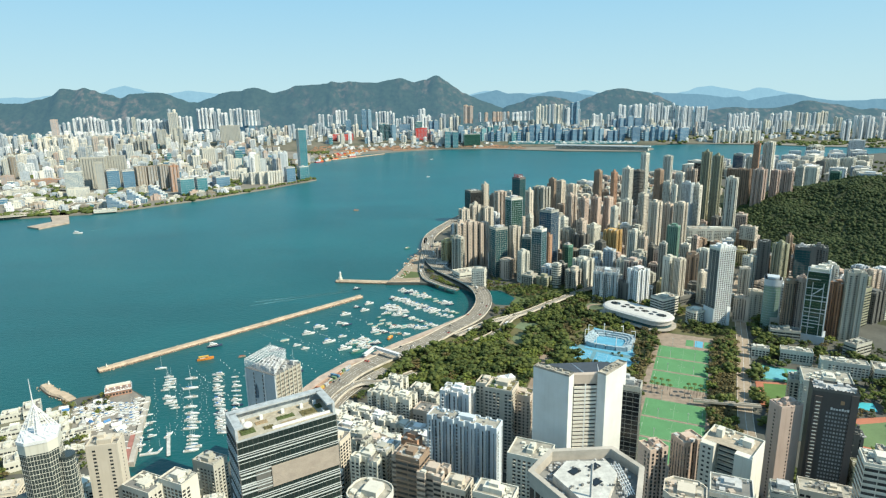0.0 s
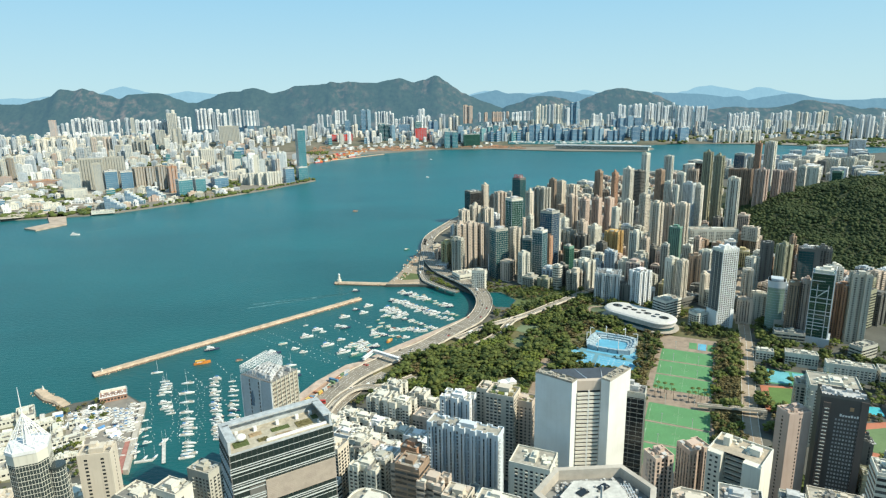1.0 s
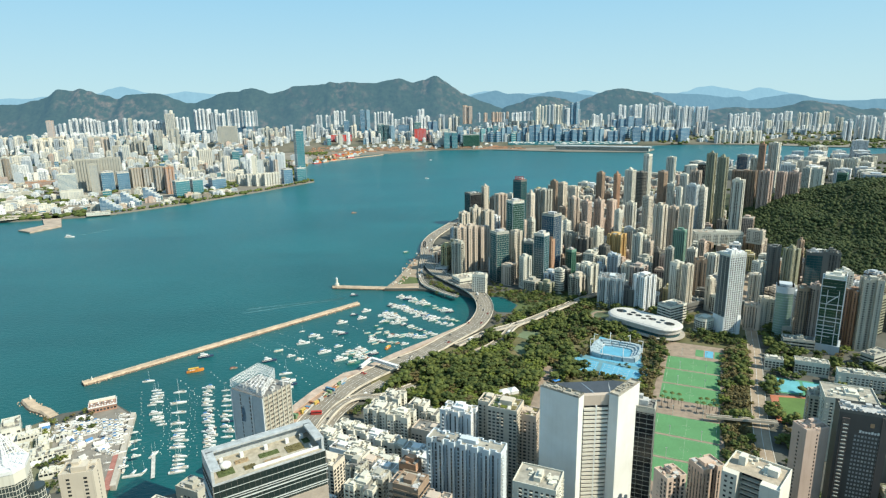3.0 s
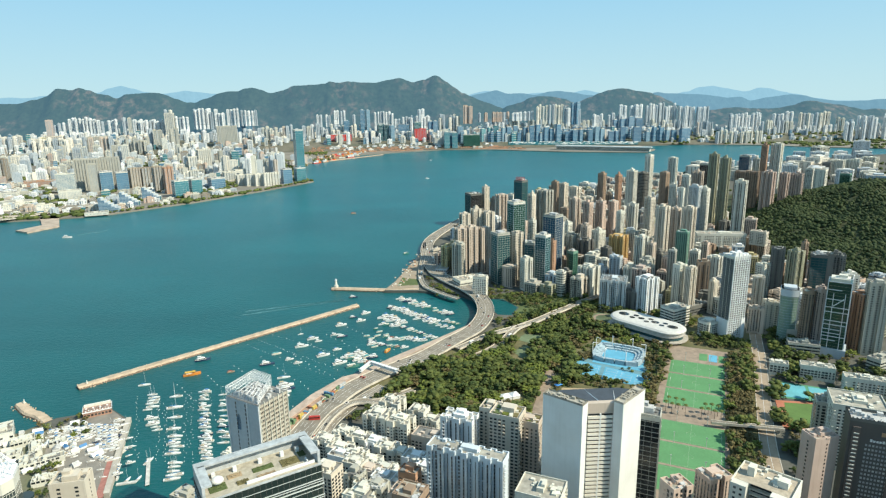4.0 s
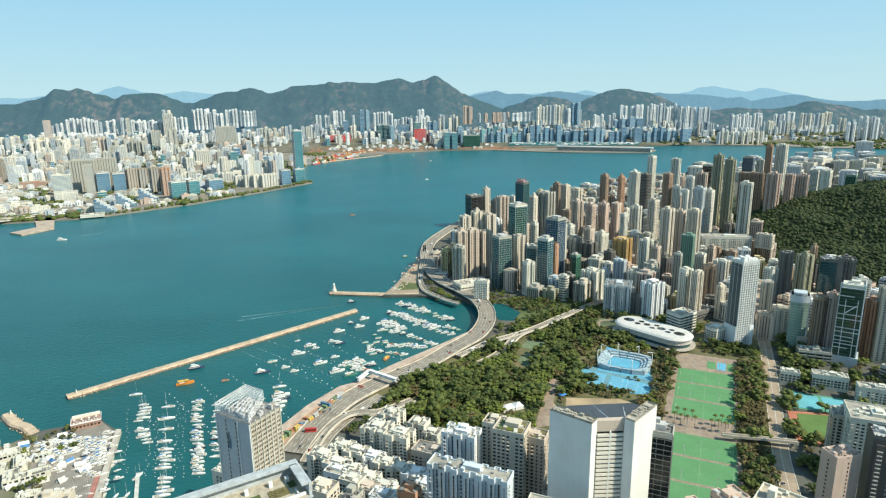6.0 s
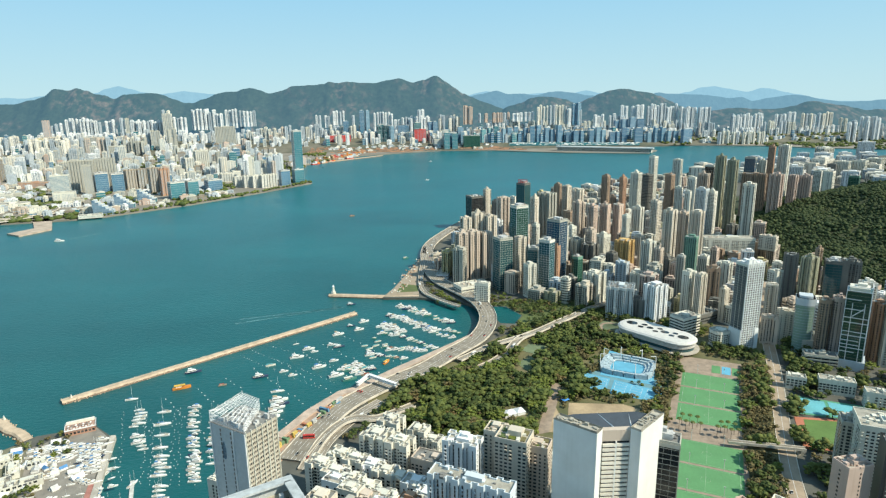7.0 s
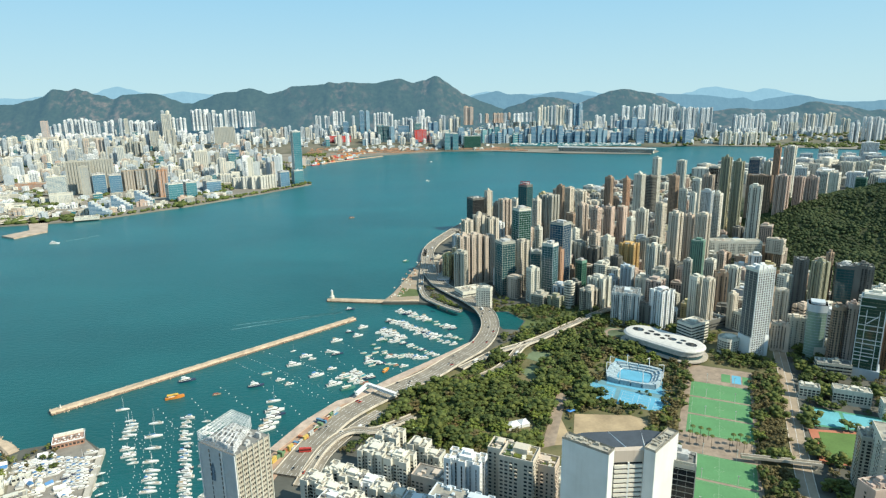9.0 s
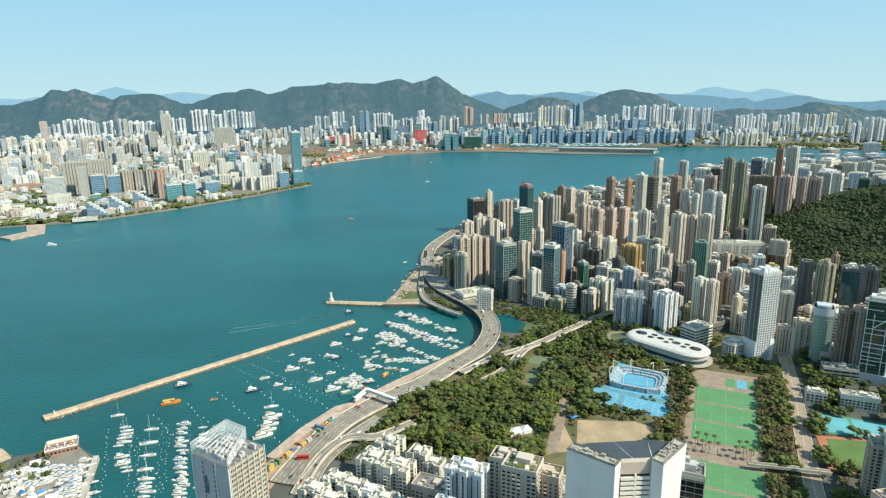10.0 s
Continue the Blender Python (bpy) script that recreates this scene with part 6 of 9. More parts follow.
house(425.6, 888.2, 47.5, 23.7, 26, 14.1, "band", "dark")
house(371.7, 836.2, 33.0, 23.1, 26, 28.1, "band", "white")
house(494.0, 843.9, 14.1, 12.7, -24, 65.0, "res", "cream", plan="notch")
house(468.5, 800.2, 20.0, 18.0, -30, 35.1, "res", "beige", plan="notch")
house(485.0, 795.8, 17.2, 15.5, -20, 45.0, "res", "cream", plan="notch")
house(500.8, 745.9, 14.2, 12.8, -20, 76.0, "res", "brown", plan="round")
house(515.5, 741.5, 16.5, 14.9, -30, 79.2, "res", "mauve", plan="round")
house(561.3, 734.7, 17.9, 16.1, 22, 73.5, "res", "rust", plan="notch")
house(579.5, 781.6, 17.1, 15.4, -20, 84.0, "res", "white", plan="notch")
house(567.6, 718.2, 20.7, 18.7, -24, 92.7, "rib", "grey", plan="notch")
house(553.4, 900.0, 18.6, 16.8, -30, 85.6, "res", "dark", plan="notch", z0=10)
house(568.6, 880.0, 17.9, 16.1, 22, 85.7, "res", "olive", plan="notch", z0=10)
house(587.2, 890.0, 7.7, 6.9, 22, 95.4, "res", "brown", plan="notch", z0=10)
house(603.8, 880.0, 21.0, 18.9, -30, 80.0, "glass", "dark", pane="teal", z0=10)
house(623.3, 870.0, 22.2, 19.9, -30, 81.7, "res", "dark", plan="notch", z0=10)
house(486.1, 724.2, 34.7, 17.3, -24, 15.8, "band", "grey")
house(547.6, 672.5, 30.9, 15.4, 22, 16.7, "band", "grey")
house(1601.2, 2291, 28.2, 25.3, -44, 60, "res", "dark")
house(1696.8, 2365.8, 48.5, 43.6, -47, 61, "res", "white", plan="notch")
house(1771.9, 2373.4, 47.6, 42.8, -51, 61, "res", "pale", plan="notch")
house(1865.8, 2408.2, 48.7, 43.9, -55, 65, "res", "pale", plan="notch")
house(1539.8, 2353.7, 83.1, 33.2, -54, 60, "slab", "cream")
house(1606.1, 2345.3, 36.2, 32.6, -58, 50, "res", "cream")
house(1091.6, 1500, 21.5, 19.3, -46, 101.2, "glass", "green", pane="green", z0=24)
house(999.1, 1800, 27.9, 25.2, -42, 121.2, "glass", "grey", pane="blue", z0=24)
house(976.9, 1700, 17.9, 16.1, -46, 121.6, "res", "cream", z0=24)
# schools on the hillside
house(607.4, 1174.4, 90.1, 27.0, -12, 24.0, "slab", "pale", z0=34)
house(564.5, 1198.2, 65.8, 19.7, -12, 24.0, "slab", "white", z0=16)
house(667.9, 1142.4, 29.4, 14.7, -49, 26, "slab", "cream", z0=40)
house(512.9, 1200.7, 36.4, 32.7, -45, 35, "slab", "pale")
# more of the eastern quarter
house(208.6, 1500.0, 16.3, 14.7, -20, 81.1, "res", "dark")
house(218.6, 1450.0, 23.8, 21.4, 22, 97.1, "res", "beige", plan="notch")
house(259.8, 1550, 14.1, 12.7, -36, 82.1, "res", "white")
house(231.3, 1150, 11.1, 10, -52, 93.8, "res", "pale")
house(209.3, 1060.0, 16.4, 14.7, -24, 73.5, "glass", "grey", pane="teal")
house(275.2, 1120, 13.2, 11.9, -45, 95, "res", "white")
house(311.9, 1200, 13.3, 12, -60, 78.1, "res", "pale")
house(333.8, 1150, 15.3, 13.8, -53, 81.6, "res", "beige", plan="notch")
house(415.8, 1130, 14.2, 12.8, -48, 70.9, "res", "grey")
house(402.8, 1050, 17.7, 15.9, -63, 80.1, "res", "pale", plan="notch")
house(403.6, 1010, 11.8, 10.6, -55, 78, "res", "beige", plan="notch")
house(417.9, 960, 11.2, 10, -39, 77.5, "res", "grey", plan="notch")
house(404.0, 900.0, 15.1, 13.6, 22, 70.4, "res", "pale", plan="notch")
house(411.6, 880.0, 12.5, 11.2, 22, 71.8, "res", "cream", plan="notch")
house(385.9, 980, 18.6, 16.7, -69, 49, "res", "grey", plan="notch")
house(488.4, 960, 19.3, 17.4, -48, 65.1, "res", "pale", plan="notch")
house(491.5, 1000, 10.2, 9.2, -50, 78, "res", "pink", plan="notch")
house(532.8, 900.0, 16.1, 14.5, 26, 67.8, "res", "pale", plan="notch")
house(997, 1500, 16.8, 15.1, -44, 119, "res", "white", z0=20)
house(1162.7, 1700, 35.4, 31.9, -47, 102.3, "slab", "white", z0=10)
house(828.8, 1700, 23.6, 21.2, -42, 131.8, "glass", "grey", pane="dark")
house(582.1, 1300, 11.1, 9.9, -43, 124.4, "res", "pale")
house(612.2, 1300, 21.6, 19.4, -47, 128.9, "res", "blue")
house(633, 1300, 17.1, 15.4, -51, 122.8, "res", "white")
# far shore, the western waterfront
terrace_block(-906, 1927, 8)
terrace_block(-894, 2040, 8)
terrace_block(-867, 2144, 8)
house(-2392.1, 4360.5, 40.6, 36.6, 20, 171.1, "res", "mauve", z0=55, far=True)
house(-1223.2, 2452.8, 81.6, 49.0, 20, 115.7, "res", "grey", plan="notch", far=True)
house(-1165.4, 2374.1, 27.6, 24.8, 20, 104.7, "res", "grey", far=True)
house(-1165.5, 2516.1, 69.0, 41.4, 20, 116.2, "res", "grey", plan="notch", far=True)
house(-1144.7, 2426.9, 42.9, 38.6, 30, 71.7, "glass", "white", pane="sky", far=True)
house(-1096.5, 2448.9, 41.4, 37.3, 30, 66.1, "glass", "white", pane="sky", far=True)
house(-1197.6, 2250.7, 55.4, 33.3, 20, 83.9, "band", "pale", pane="sky", far=True)
house(-1159.7, 2195.7, 65.2, 32.6, 20, 32.9, "low", "pale", far=True)
house(-1065.4, 2488.4, 36.3, 32.7, 40, 75.0, "res", "taupe", plan="notch", far=True)
house(-1032.8, 2516.2, 36.8, 33.1, 40, 73.6, "res", "taupe", plan="notch", far=True)
house(-935.9, 2386.2, 33.3, 30.0, 40, 89.6, "res", "taupe", plan="notch", far=True)
house(-863.0, 2297.2, 30.8, 21.5, 40, 93.4, "res", "rust", plan="notch", far=True)
house(-920.5, 1874.6, 61.4, 24.6, 20, 8.2, "low", "pale", far=True)
house(-794.5, 2213.6, 48.7, 29.2, 40, 57.0, "glass", "pale", pane="sea", far=True)
house(-761.0, 2270.6, 37.3, 26.1, 40, 54.1, "glass", "pale", pane="sea", far=True)
house(-729.4, 2408.4, 53.6, 37.5, 40, 39.9, "glass", "pale", pane="sky", far=True)
house(-680.4, 2272.4, 68.6, 34.3, 40, 10.1, "low", "white", far=True)
house(-888.1, 2377.3, 31.7, 28.6, 40, 65.9, "glass", "pale", pane="sky", far=True)
house(-990.2, 3097.3, 60.1, 54.1, 30, 98.0, "res", "white", plan="notch", far=True)
house(-1002.3, 2964.2, 38.5, 34.7, 30, 74.7, "res", "white", plan="notch", far=True)
house(-1198.9, 4261.6, 125.5, 62.8, 20, 128.2, "rib", "grey", plan="notch", z0=41.4, far=True)
house(-1162.1, 4649.0, 72.8, 65.5, 20, 142.8, "glass", "blue", pane="sky", z0=85.6, far=True)
house(-852.4, 3273.3, 44.5, 40.1, 30, 50.3, "res", "green", plan="notch", far=True)
house(-780.6, 3340.7, 103.0, 51.5, 30, 41.0, "res", "green", plan="notch", far=True)
house(-646.4, 3088.8, 35.2, 31.7, 30, 54.0, "res", "green", far=True)
house(-658.1, 2479.9, 28.6, 25.8, 30, 40.5, "res", "white", plan="notch", far=True)
house(-616.3, 2455.8, 28.3, 25.5, 30, 44.7, "res", "white", plan="notch", far=True)
house(-580.7, 2450.8, 30.0, 27.0, 30, 46.6, "res", "white", plan="notch", far=True)
house(-547.0, 2443.8, 28.1, 25.3, 30, 49.0, "res", "white", plan="notch", far=True)
house(-522.2, 2473.2, 28.4, 25.5, 30, 47.4, "res", "white", plan="notch", far=True)
house(-749.5, 2650.3, 45.9, 41.3, 30, 36.1, "res", "white", plan="notch", far=True)
house(-724.1, 2765.5, 67.3, 26.9, 30, 32.8, "slab", "white", far=True)
house(-659.1, 2819.6, 73.6, 29.5, 30, 35.7, "slab", "white", far=True)
house(-482.7, 2505.7, 35.8, 32.2, 30, 58.5, "glass", "pale", pane="sky", far=True)
house(-440.5, 2586.2, 32.7, 29.4, 30, 206.2, "glass", "pale", pane="sea", far=True, label="slender teal glass waterfront skyscraper")
house(-440.5, 2571.6, 38.5, 34.6, 30, 55.2, "glass", "pale", pane="sea", far=True)
house(-1660.5, 4522.5, 58.0, 52.2, 10, 182.1, "res", "white", plan="notch", z0=73.6, far=True)
house(-1978.0, 4143.8, 139.9, 70.0, 20, 99.4, "res", "grey", plan="notch", z0=22.2, far=True)
house(-1737.6, 3876.8, 78.8, 71.0, 20, 77.3, "res", "grey", plan="notch", far=True)
house(-1607.6, 3747.9, 37.7, 33.9, 20, 42.3, "res", "blue", far=True)
house(-2205.0, 4050.6, 70.0, 63.0, 15, 128.3, "res", "cream", plan="notch", z0=4.1, far=True)
house(-2410.4, 4195.3, 52.3, 47.1, 15, 79.5, "res", "cream", plan="notch", z0=31, far=True)
house(-2333.9, 4156.7, 36.7, 33.0, 15, 94.8, "res", "yellow", z0=24.5, far=True)
house(-2163.3, 4119.8, 53.8, 48.4, 15, 88.9, "res", "cream", plan="notch", z0=17.8, far=True)
house(-2650.7, 4312.4, 46.6, 42.0, 15, 55.9, "res", "pink", z0=48.6, far=True)
house(-2156.4, 3612.5, 60.1, 54.1, 15, 50.2, "res", "grey", plan="notch", far=True)
house(-1637.9, 2584.6, 39.0, 35.1, 15, 40.0, "low", "mauve", far=True)
house(-1286.1, 2110.7, 107.7, 53.9, 12, 12.5, "low", "white", plan="round", far=True)
house(-1405.9, 2265.9, 51.8, 31.1, 12, 21.5, "low", "white", far=True)
house(-1493.2, 2611.1, 111.0, 44.4, 12, 19.6, "low", "rust", far=True)
# middle of the far shore
house(94.9, 4316.0, 81.4, 48.9, 0, 77.4, "slab", "red", z0=49.1, far=True)
house(427.9, 4123.0, 107.3, 64.4, 0, 72.5, "glass", "green", pane="green", z0=18.4, far=True)
house(296.2, 4131.4, 66.9, 60.2, 5, 92.0, "glass", "pale", pane="sky", z0=20, far=True)
house(221.8, 4170.2, 82.1, 73.9, 5, 42.5, "band", "pale", z0=26.8, far=True)
house(256.7, 4160.0, 40.6, 36.5, 5, 102.1, "res", "pale", z0=25.1, far=True)
house(-178.4, 4380.9, 45.5, 41.0, 5, 106.7, "glass", "pale", pane="sea", z0=57.6, far=True)
house(-131.1, 4376.0, 45.2, 40.6, 5, 98.8, "glass", "pale", pane="sky", z0=57, far=True)
house(-21.1, 4560.9, 77.2, 69.5, 5, 72.8, "glass", "blue", pane="sky", z0=77.5, far=True)
house(-443.8, 4793.8, 51.1, 46.0, 5, 82.2, "glass", "blue", pane="sky", z0=97.4, far=True)
house(-459.0, 4357.5, 155.0, 62.0, 5, 39.6, "low", "red", z0=54.6, far=True)
house(651.6, 4263.4, 52.8, 47.5, 5, 34.8, "low", "white", z0=41.7, far=True)


# ---- lower houses that fill the streets ----
def inside(p, ring):
    x, y, c = p[0], p[1], False
    for i in range(len(ring)):
        (x1, y1), (x2, y2) = ring[i - 1], ring[i]
        if (y1 > y) != (y2 > y) and x < (x2 - x1) * (y - y1) / (y2 - y1) + x1:
            c = not c
    return c


taken = []
for o in [o for o in scene.objects if o.type == "EMPTY" and "category" in o.keys() and o["category"] in ("building", "stadium")]:
    w = next((c for c in o.children if c.name.split(".")[0] in ("wall", "glass_wall")), None)
    r = 0.5 * max(w.dimensions.x, w.dimensions.y) if w else 14
    taken.append((o.location.x, o.location.y, min(r * 0.85, 30)))


def free(x, y, r):
    return not any(abs(x - a) < r + c and (x - a) ** 2 + (y - b) ** 2 <= (r + c) ** 2 for a, b, c in taken)


ROAD_PTS = np.array([(p.x, p.y) for sd, off, fwd, cars in lanes for p, r in sd[::3]])


def near_road(x, y, pad):
    return bool((((ROAD_PTS - (x, y)) ** 2).sum(axis=1) < pad * pad).any())


class Mass:
    """Many blocks joined, one mesh a material."""
    def __init__(self):
        self.soups = {}

    def soup(self, kind, key):
        return self.soups.setdefault((kind, key), Soup())

    def add(self, x, y, w, d, a, h, z, wall, plan, pane, glassy, floor, step, r, k=1.0):
        ca, sa = math.cos(a), math.sin(a)

        def put(ring):
            return [(x + ca * p - sa * q, y + sa * p + ca * q) for p, q in ring]
        ring = plan_ring(plan, w, d)
        self.soup("glass" if glassy else "wall", pane if glassy else wall).prism(put(ring), z - 4, z + h)
        b2 = self.soup("wall", wall)
        b2.prism(put(grown(ring, 0.2)), z + h, z + h + 1.2 * k)
        top = self.soup("roof", "roof")
        top.v += [(px, py, z + h + 1.24 * k) for px, py in put(grown(ring, -0.4))]
        top.f.append(tuple(range(len(top.v) - len(ring), len(top.v))))
        u = r.uniform(-.12, .12)
        b2.prism(put([(p * 0.42 + u * w, q * 0.5) for p, q in plan_ring("box", w, d)]), z + h + 1.2 * k, z + h + r.uniform(3, 7) * k)
        if floor < 5:
            for i in range(4):
                q, p = r.uniform(-.38, .38) * w, r.uniform(-.38, .38) * d
                sz = r.uniform(1, 2.6)
                b2.prism(put([(q - sz, p - sz), (q + sz, p - sz), (q + sz, p + sz), (q - sz, p + sz)]), z + h + 1.2, z + h + 1.2 + r.uniform(.8, 2.4))
        if glassy:
            bands_on(b2, put(ring), z, z + h, floor * 2, 0.25 * floor, 0.15)
        else:
            tall = r.random() < 0.4
            windows_on(self.soup("glass", pane), put(ring), z + 2, z + h - 1, floor, step, step * 0.66, floor * (0.8 if tall else 0.55), 0.08, r if floor < 5 else None, True)

    def finish(self, name, label):
        e = tagged(holder(name, 0, 0, 0), label, "town", kind="stuff")
        for (kind, key), s in self.soups.items():
            s.ob(kind + "_mass", {"wall": WALL, "glass": GLASS, "roof": {"roof": ROOF}}[kind][key], e)["kind"] = "stuff"


streets = Mass()


def fill(ring, rot, step, hmin, hmax, walls, seed, limit=999, size=(0.55, 0.8), far=False, turned=False, mass=None):
    r = random.Random(seed)
    a = radians(rot)
    ca, sa = math.cos(a), math.sin(a)
    xs, ys = [p[0] for p in ring], [p[1] for p in ring]
    cx, cy = (min(xs) + max(xs)) / 2, (min(ys) + max(ys)) / 2
    R = max(max(xs) - min(xs), max(ys) - min(ys))
    n, made = int(R / step) + 1, 0
    for i in range(-n, n):
        for j in range(-n, n):
            u, v = i * step + r.uniform(-3, 3), j * step * (1.15 if j % 3 else 1.3) + r.uniform(-2, 2)
            x, y = cx + ca * u - sa * v, cy + sa * u + ca * v
            if made >= limit or not inside((x, y), ring):
                continue
            w = step * r.uniform(*size)
            if not free(x, y, w * 0.42) or near_road(x, y, w * 0.5 + 9):
                continue
            taken.append((x, y, w * 0.5))
            made += 1
            h = r.uniform(hmin, hmax) * (1 + 0.35 * noise.noise(Vector((x / 90, y / 90, seed))))
            if r.random() < 0.12 and mass:
                h *= 1.45
            turn = (r.choice((22, -26, -38, -38, -48)) + 8 * noise.noise(Vector((x / 130, y / 130, 8.0))) if turned else rot) + r.uniform(-3, 3)
            base = 3.0 + (hill(x, y) - 3 if x > 560 else 0)
            if mass:
                mass.add(x, y, w, w * r.uniform(0.7, 1.1), radians(turn), h, base, r.choice(walls), r.choice(("box", "notch", "notch")), "room", False, 3.2, 3.4 if not far else 4.4, r)
            else:
                house(x, y, w, w * r.uniform(0.7, 1.1), turn, h, r.choice(("res", "res", "slab", "band")) if h > 28 else "low", r.choice(walls), r.choice(("box", "notch", "notch")), "room", base, far, lite=True, name="apartment_block" if h > 28 else "")


MIXED = ["cream", "white", "pale", "beige", "grey", "haze", "grey", "pink", "white", "beige", "mauve", "brown", "olive", "dark", "yellow", "bright"]
fill([(75, 1085), (60, 1200), (120, 1450), (240, 1720), (520, 1960), (860, 1800), (780, 1500), (700, 1250), (690, 960), (560, 880), (440, 830), (330, 880), (240, 965), (160, 1040)], -27, 24, 18, 46, MIXED, 3, 999, (0.65, 0.92), turned=True, mass=streets)
fill([(250, 1720), (520, 2080), (850, 2390), (1090, 2520), (1250, 2400), (1000, 1900), (800, 1700)], -35, 46, 12, 30, MIXED, 4, 130, far=True, turned=True, mass=streets)
fill([(1120, 2520), (1350, 2600), (1600, 2680), (1800, 2880), (1900, 2960), (2500, 3090), (2500, 2600), (1500, 1900), (1250, 2300)], -35, 84, 34, 66, ["bright", "pale", "ivory", "bright", "haze"], 14, 60, far=True, turned=True, mass=streets)
fill([(480, 815), (560, 880), (680, 930), (760, 860), (700, 760), (560, 770)], 24, 30, 24, 60, MIXED, 5, 40)
fill([(-62, 500), (-30, 560), (50, 545), (140, 540), (180, 470), (150, 330), (100, 230), (20, 230), (-90, 330)], -28, 24, 20, 36, ["white", "bright", "pale", "white", "pale", "grey"], 6, 90, (0.8, 0.95))
fill([(200, 330), (300, 360), (360, 420), (420, 440), (420, 300), (250, 250), (150, 260)], -27, 26, 22, 50, MIXED, 7, 60)
fill([(-250, 478), (-240, 440), (-130, 470), (-120, 400), (-100, 330), (-260, 300), (-420, 380), (-420, 470)], 10, 27, 12, 26, ["white", "cream", "pale", "white"], 8, 45)
streets.finish("street_blocks", "close-set pale city blocks between the towers")


# ---- runway spit across the harbour ----
def terminal():
    e = tagged(holder("cruise_terminal", 1185, 3722, 4, radians(-30.3)), "long white cruise terminal on the old runway", "building")
    s = Soup()
    s.prism(plan_ring("box", 560, 40), 0, 22)
    s.ob("wall", WALL["pale"], e)
    s = Soup()
    s.prism(grown(plan_ring("box", 580, 46), 0), 22, 27, True, True)
    s.ob("roof", GEL, e)
    s = Soup()
    for j in range(3):
        s.quad((-278, -20.1, 4 + j * 6), (278, -20.1, 4 + j * 6), (278, -20.1, 7.5 + j * 6), (-278, -20.1, 7.5 + j * 6))
    s.ob("window_band", GLASS["dark"], e)


terminal()


def barge(x, y, L, rot, seed):
    e = tagged(holder("cargo_barge", x, y, 0, radians(rot)), "rusty cargo barge stacked with coloured containers", "barge", "barges in the cargo basin")
    r = random.Random(seed)
    s = Soup()
    s.prism([(-L / 2, -8), (L / 2 - 6, -8), (L / 2, 0), (L / 2 - 6, 8), (-L / 2, 8)], -1, 4)
    s.ob("hull", r.choice((REDPAINT, WALL["dark"], WALL["rust"])), e)
    for k in range(3):
        s = Soup()
        s.box(-L / 3 + k * L / 3.6, 0, 4, L / 4, 13, r.uniform(4, 14))
        s.ob("cargo", (REDPAINT, ORANGE, WALL["blue"], WALL["rust"], WALL["pale"])[r.randrange(5)], e)
    s = Soup()
    s.beam((L * .3, 0, 4), (L * .3, 0, 26), 0.5)
    s.beam((L * .3, 0, 10), (-L * .1, 0, 26), 0.4)
    s.ob("derrick", WALL["rust"], e)


rg = random.Random(40)
for i in range(20):
    barge(-500 + 12 * i + rg.uniform(-10, 10), 3520 + 26 * i - 150 * (i % 3) + rg.uniform(-20, 20) + 60, rg.uniform(40, 65), rg.choice((10, 40, 50)), i)

# foam behind moving boats, and rows of mooring buoys
FOAM = plain("foam", (0.22, 0.40, 0.42), 0.6, vary=0.15, scale=0.4)
for x0, y0, x1, y1, n in ((-112, 1010, -260, 962, 170), (-838, 1606, -786, 1660, 26), (790, 2690, 940, 2760, 40)):
    s = Soup()
    for i in range(n * 3):
        u = rg.random() ** 1.5
        w = 1 + 9 * u
        x, y = x0 + (x1 - x0) * u, y0 + (y1 - y0) * u + rg.choice((-1, 1)) * w * rg.uniform(0.7, 1.0)
        s.box(x, y, 0.0, rg.uniform(3, 10), rg.uniform(0.25, 0.7), 0.06, math.atan2(y1 - y0, x1 - x0) + rg.uniform(-.2, .2))
    tagged(s.ob("wake", FOAM), "thin pale foam left behind a moving boat", "wake", kind="stuff")
s = Soup()
for row in range(9):
    a = Vector((-300 + 26 * row, 690 + 24 * row))
    for k in range(16):
        p = a + Vector((7.0 * k, -8.5 * k)) + Vector((rg.uniform(-2, 2), rg.uniform(-2, 2)))
        if p.x > -300 and p.y > 600:
            s.prism([(p.x + .55 * math.cos(i * math.pi / 3), p.y + .55 * math.sin(i * math.pi / 3)) for i in range(6)], -0.2, 0.7)
for (xa, ya), (xb, yb) in [((-283, 679), (-237, 557)), ((-256, 688), (-211, 555)), ((-231, 696), (-191, 553)), ((-310, 689), (-256, 557)), ((-251, 692), (-206, 554)), ((-272, 669), (-230, 556)), ((-223, 830), (-108, 728)), ((-213, 847), (-91, 740)), ((-195, 864), (-74, 771))]:
    for k in range(24):
        u = (k + rg.uniform(-.4, .4)) / 23
        px, py = xa + (xb - xa) * u + rg.uniform(-2.2, 2.2), ya + (yb - ya) * u
        s.prism([(px + .32 * math.cos(i * math.pi / 3), py + .32 * math.sin(i * math.pi / 3)) for i in range(6)], -0.2, 0.55)
tagged(s.ob("mooring_buoy", GEL), "small white mooring buoys floating in rows", "buoy", kind="stuff")


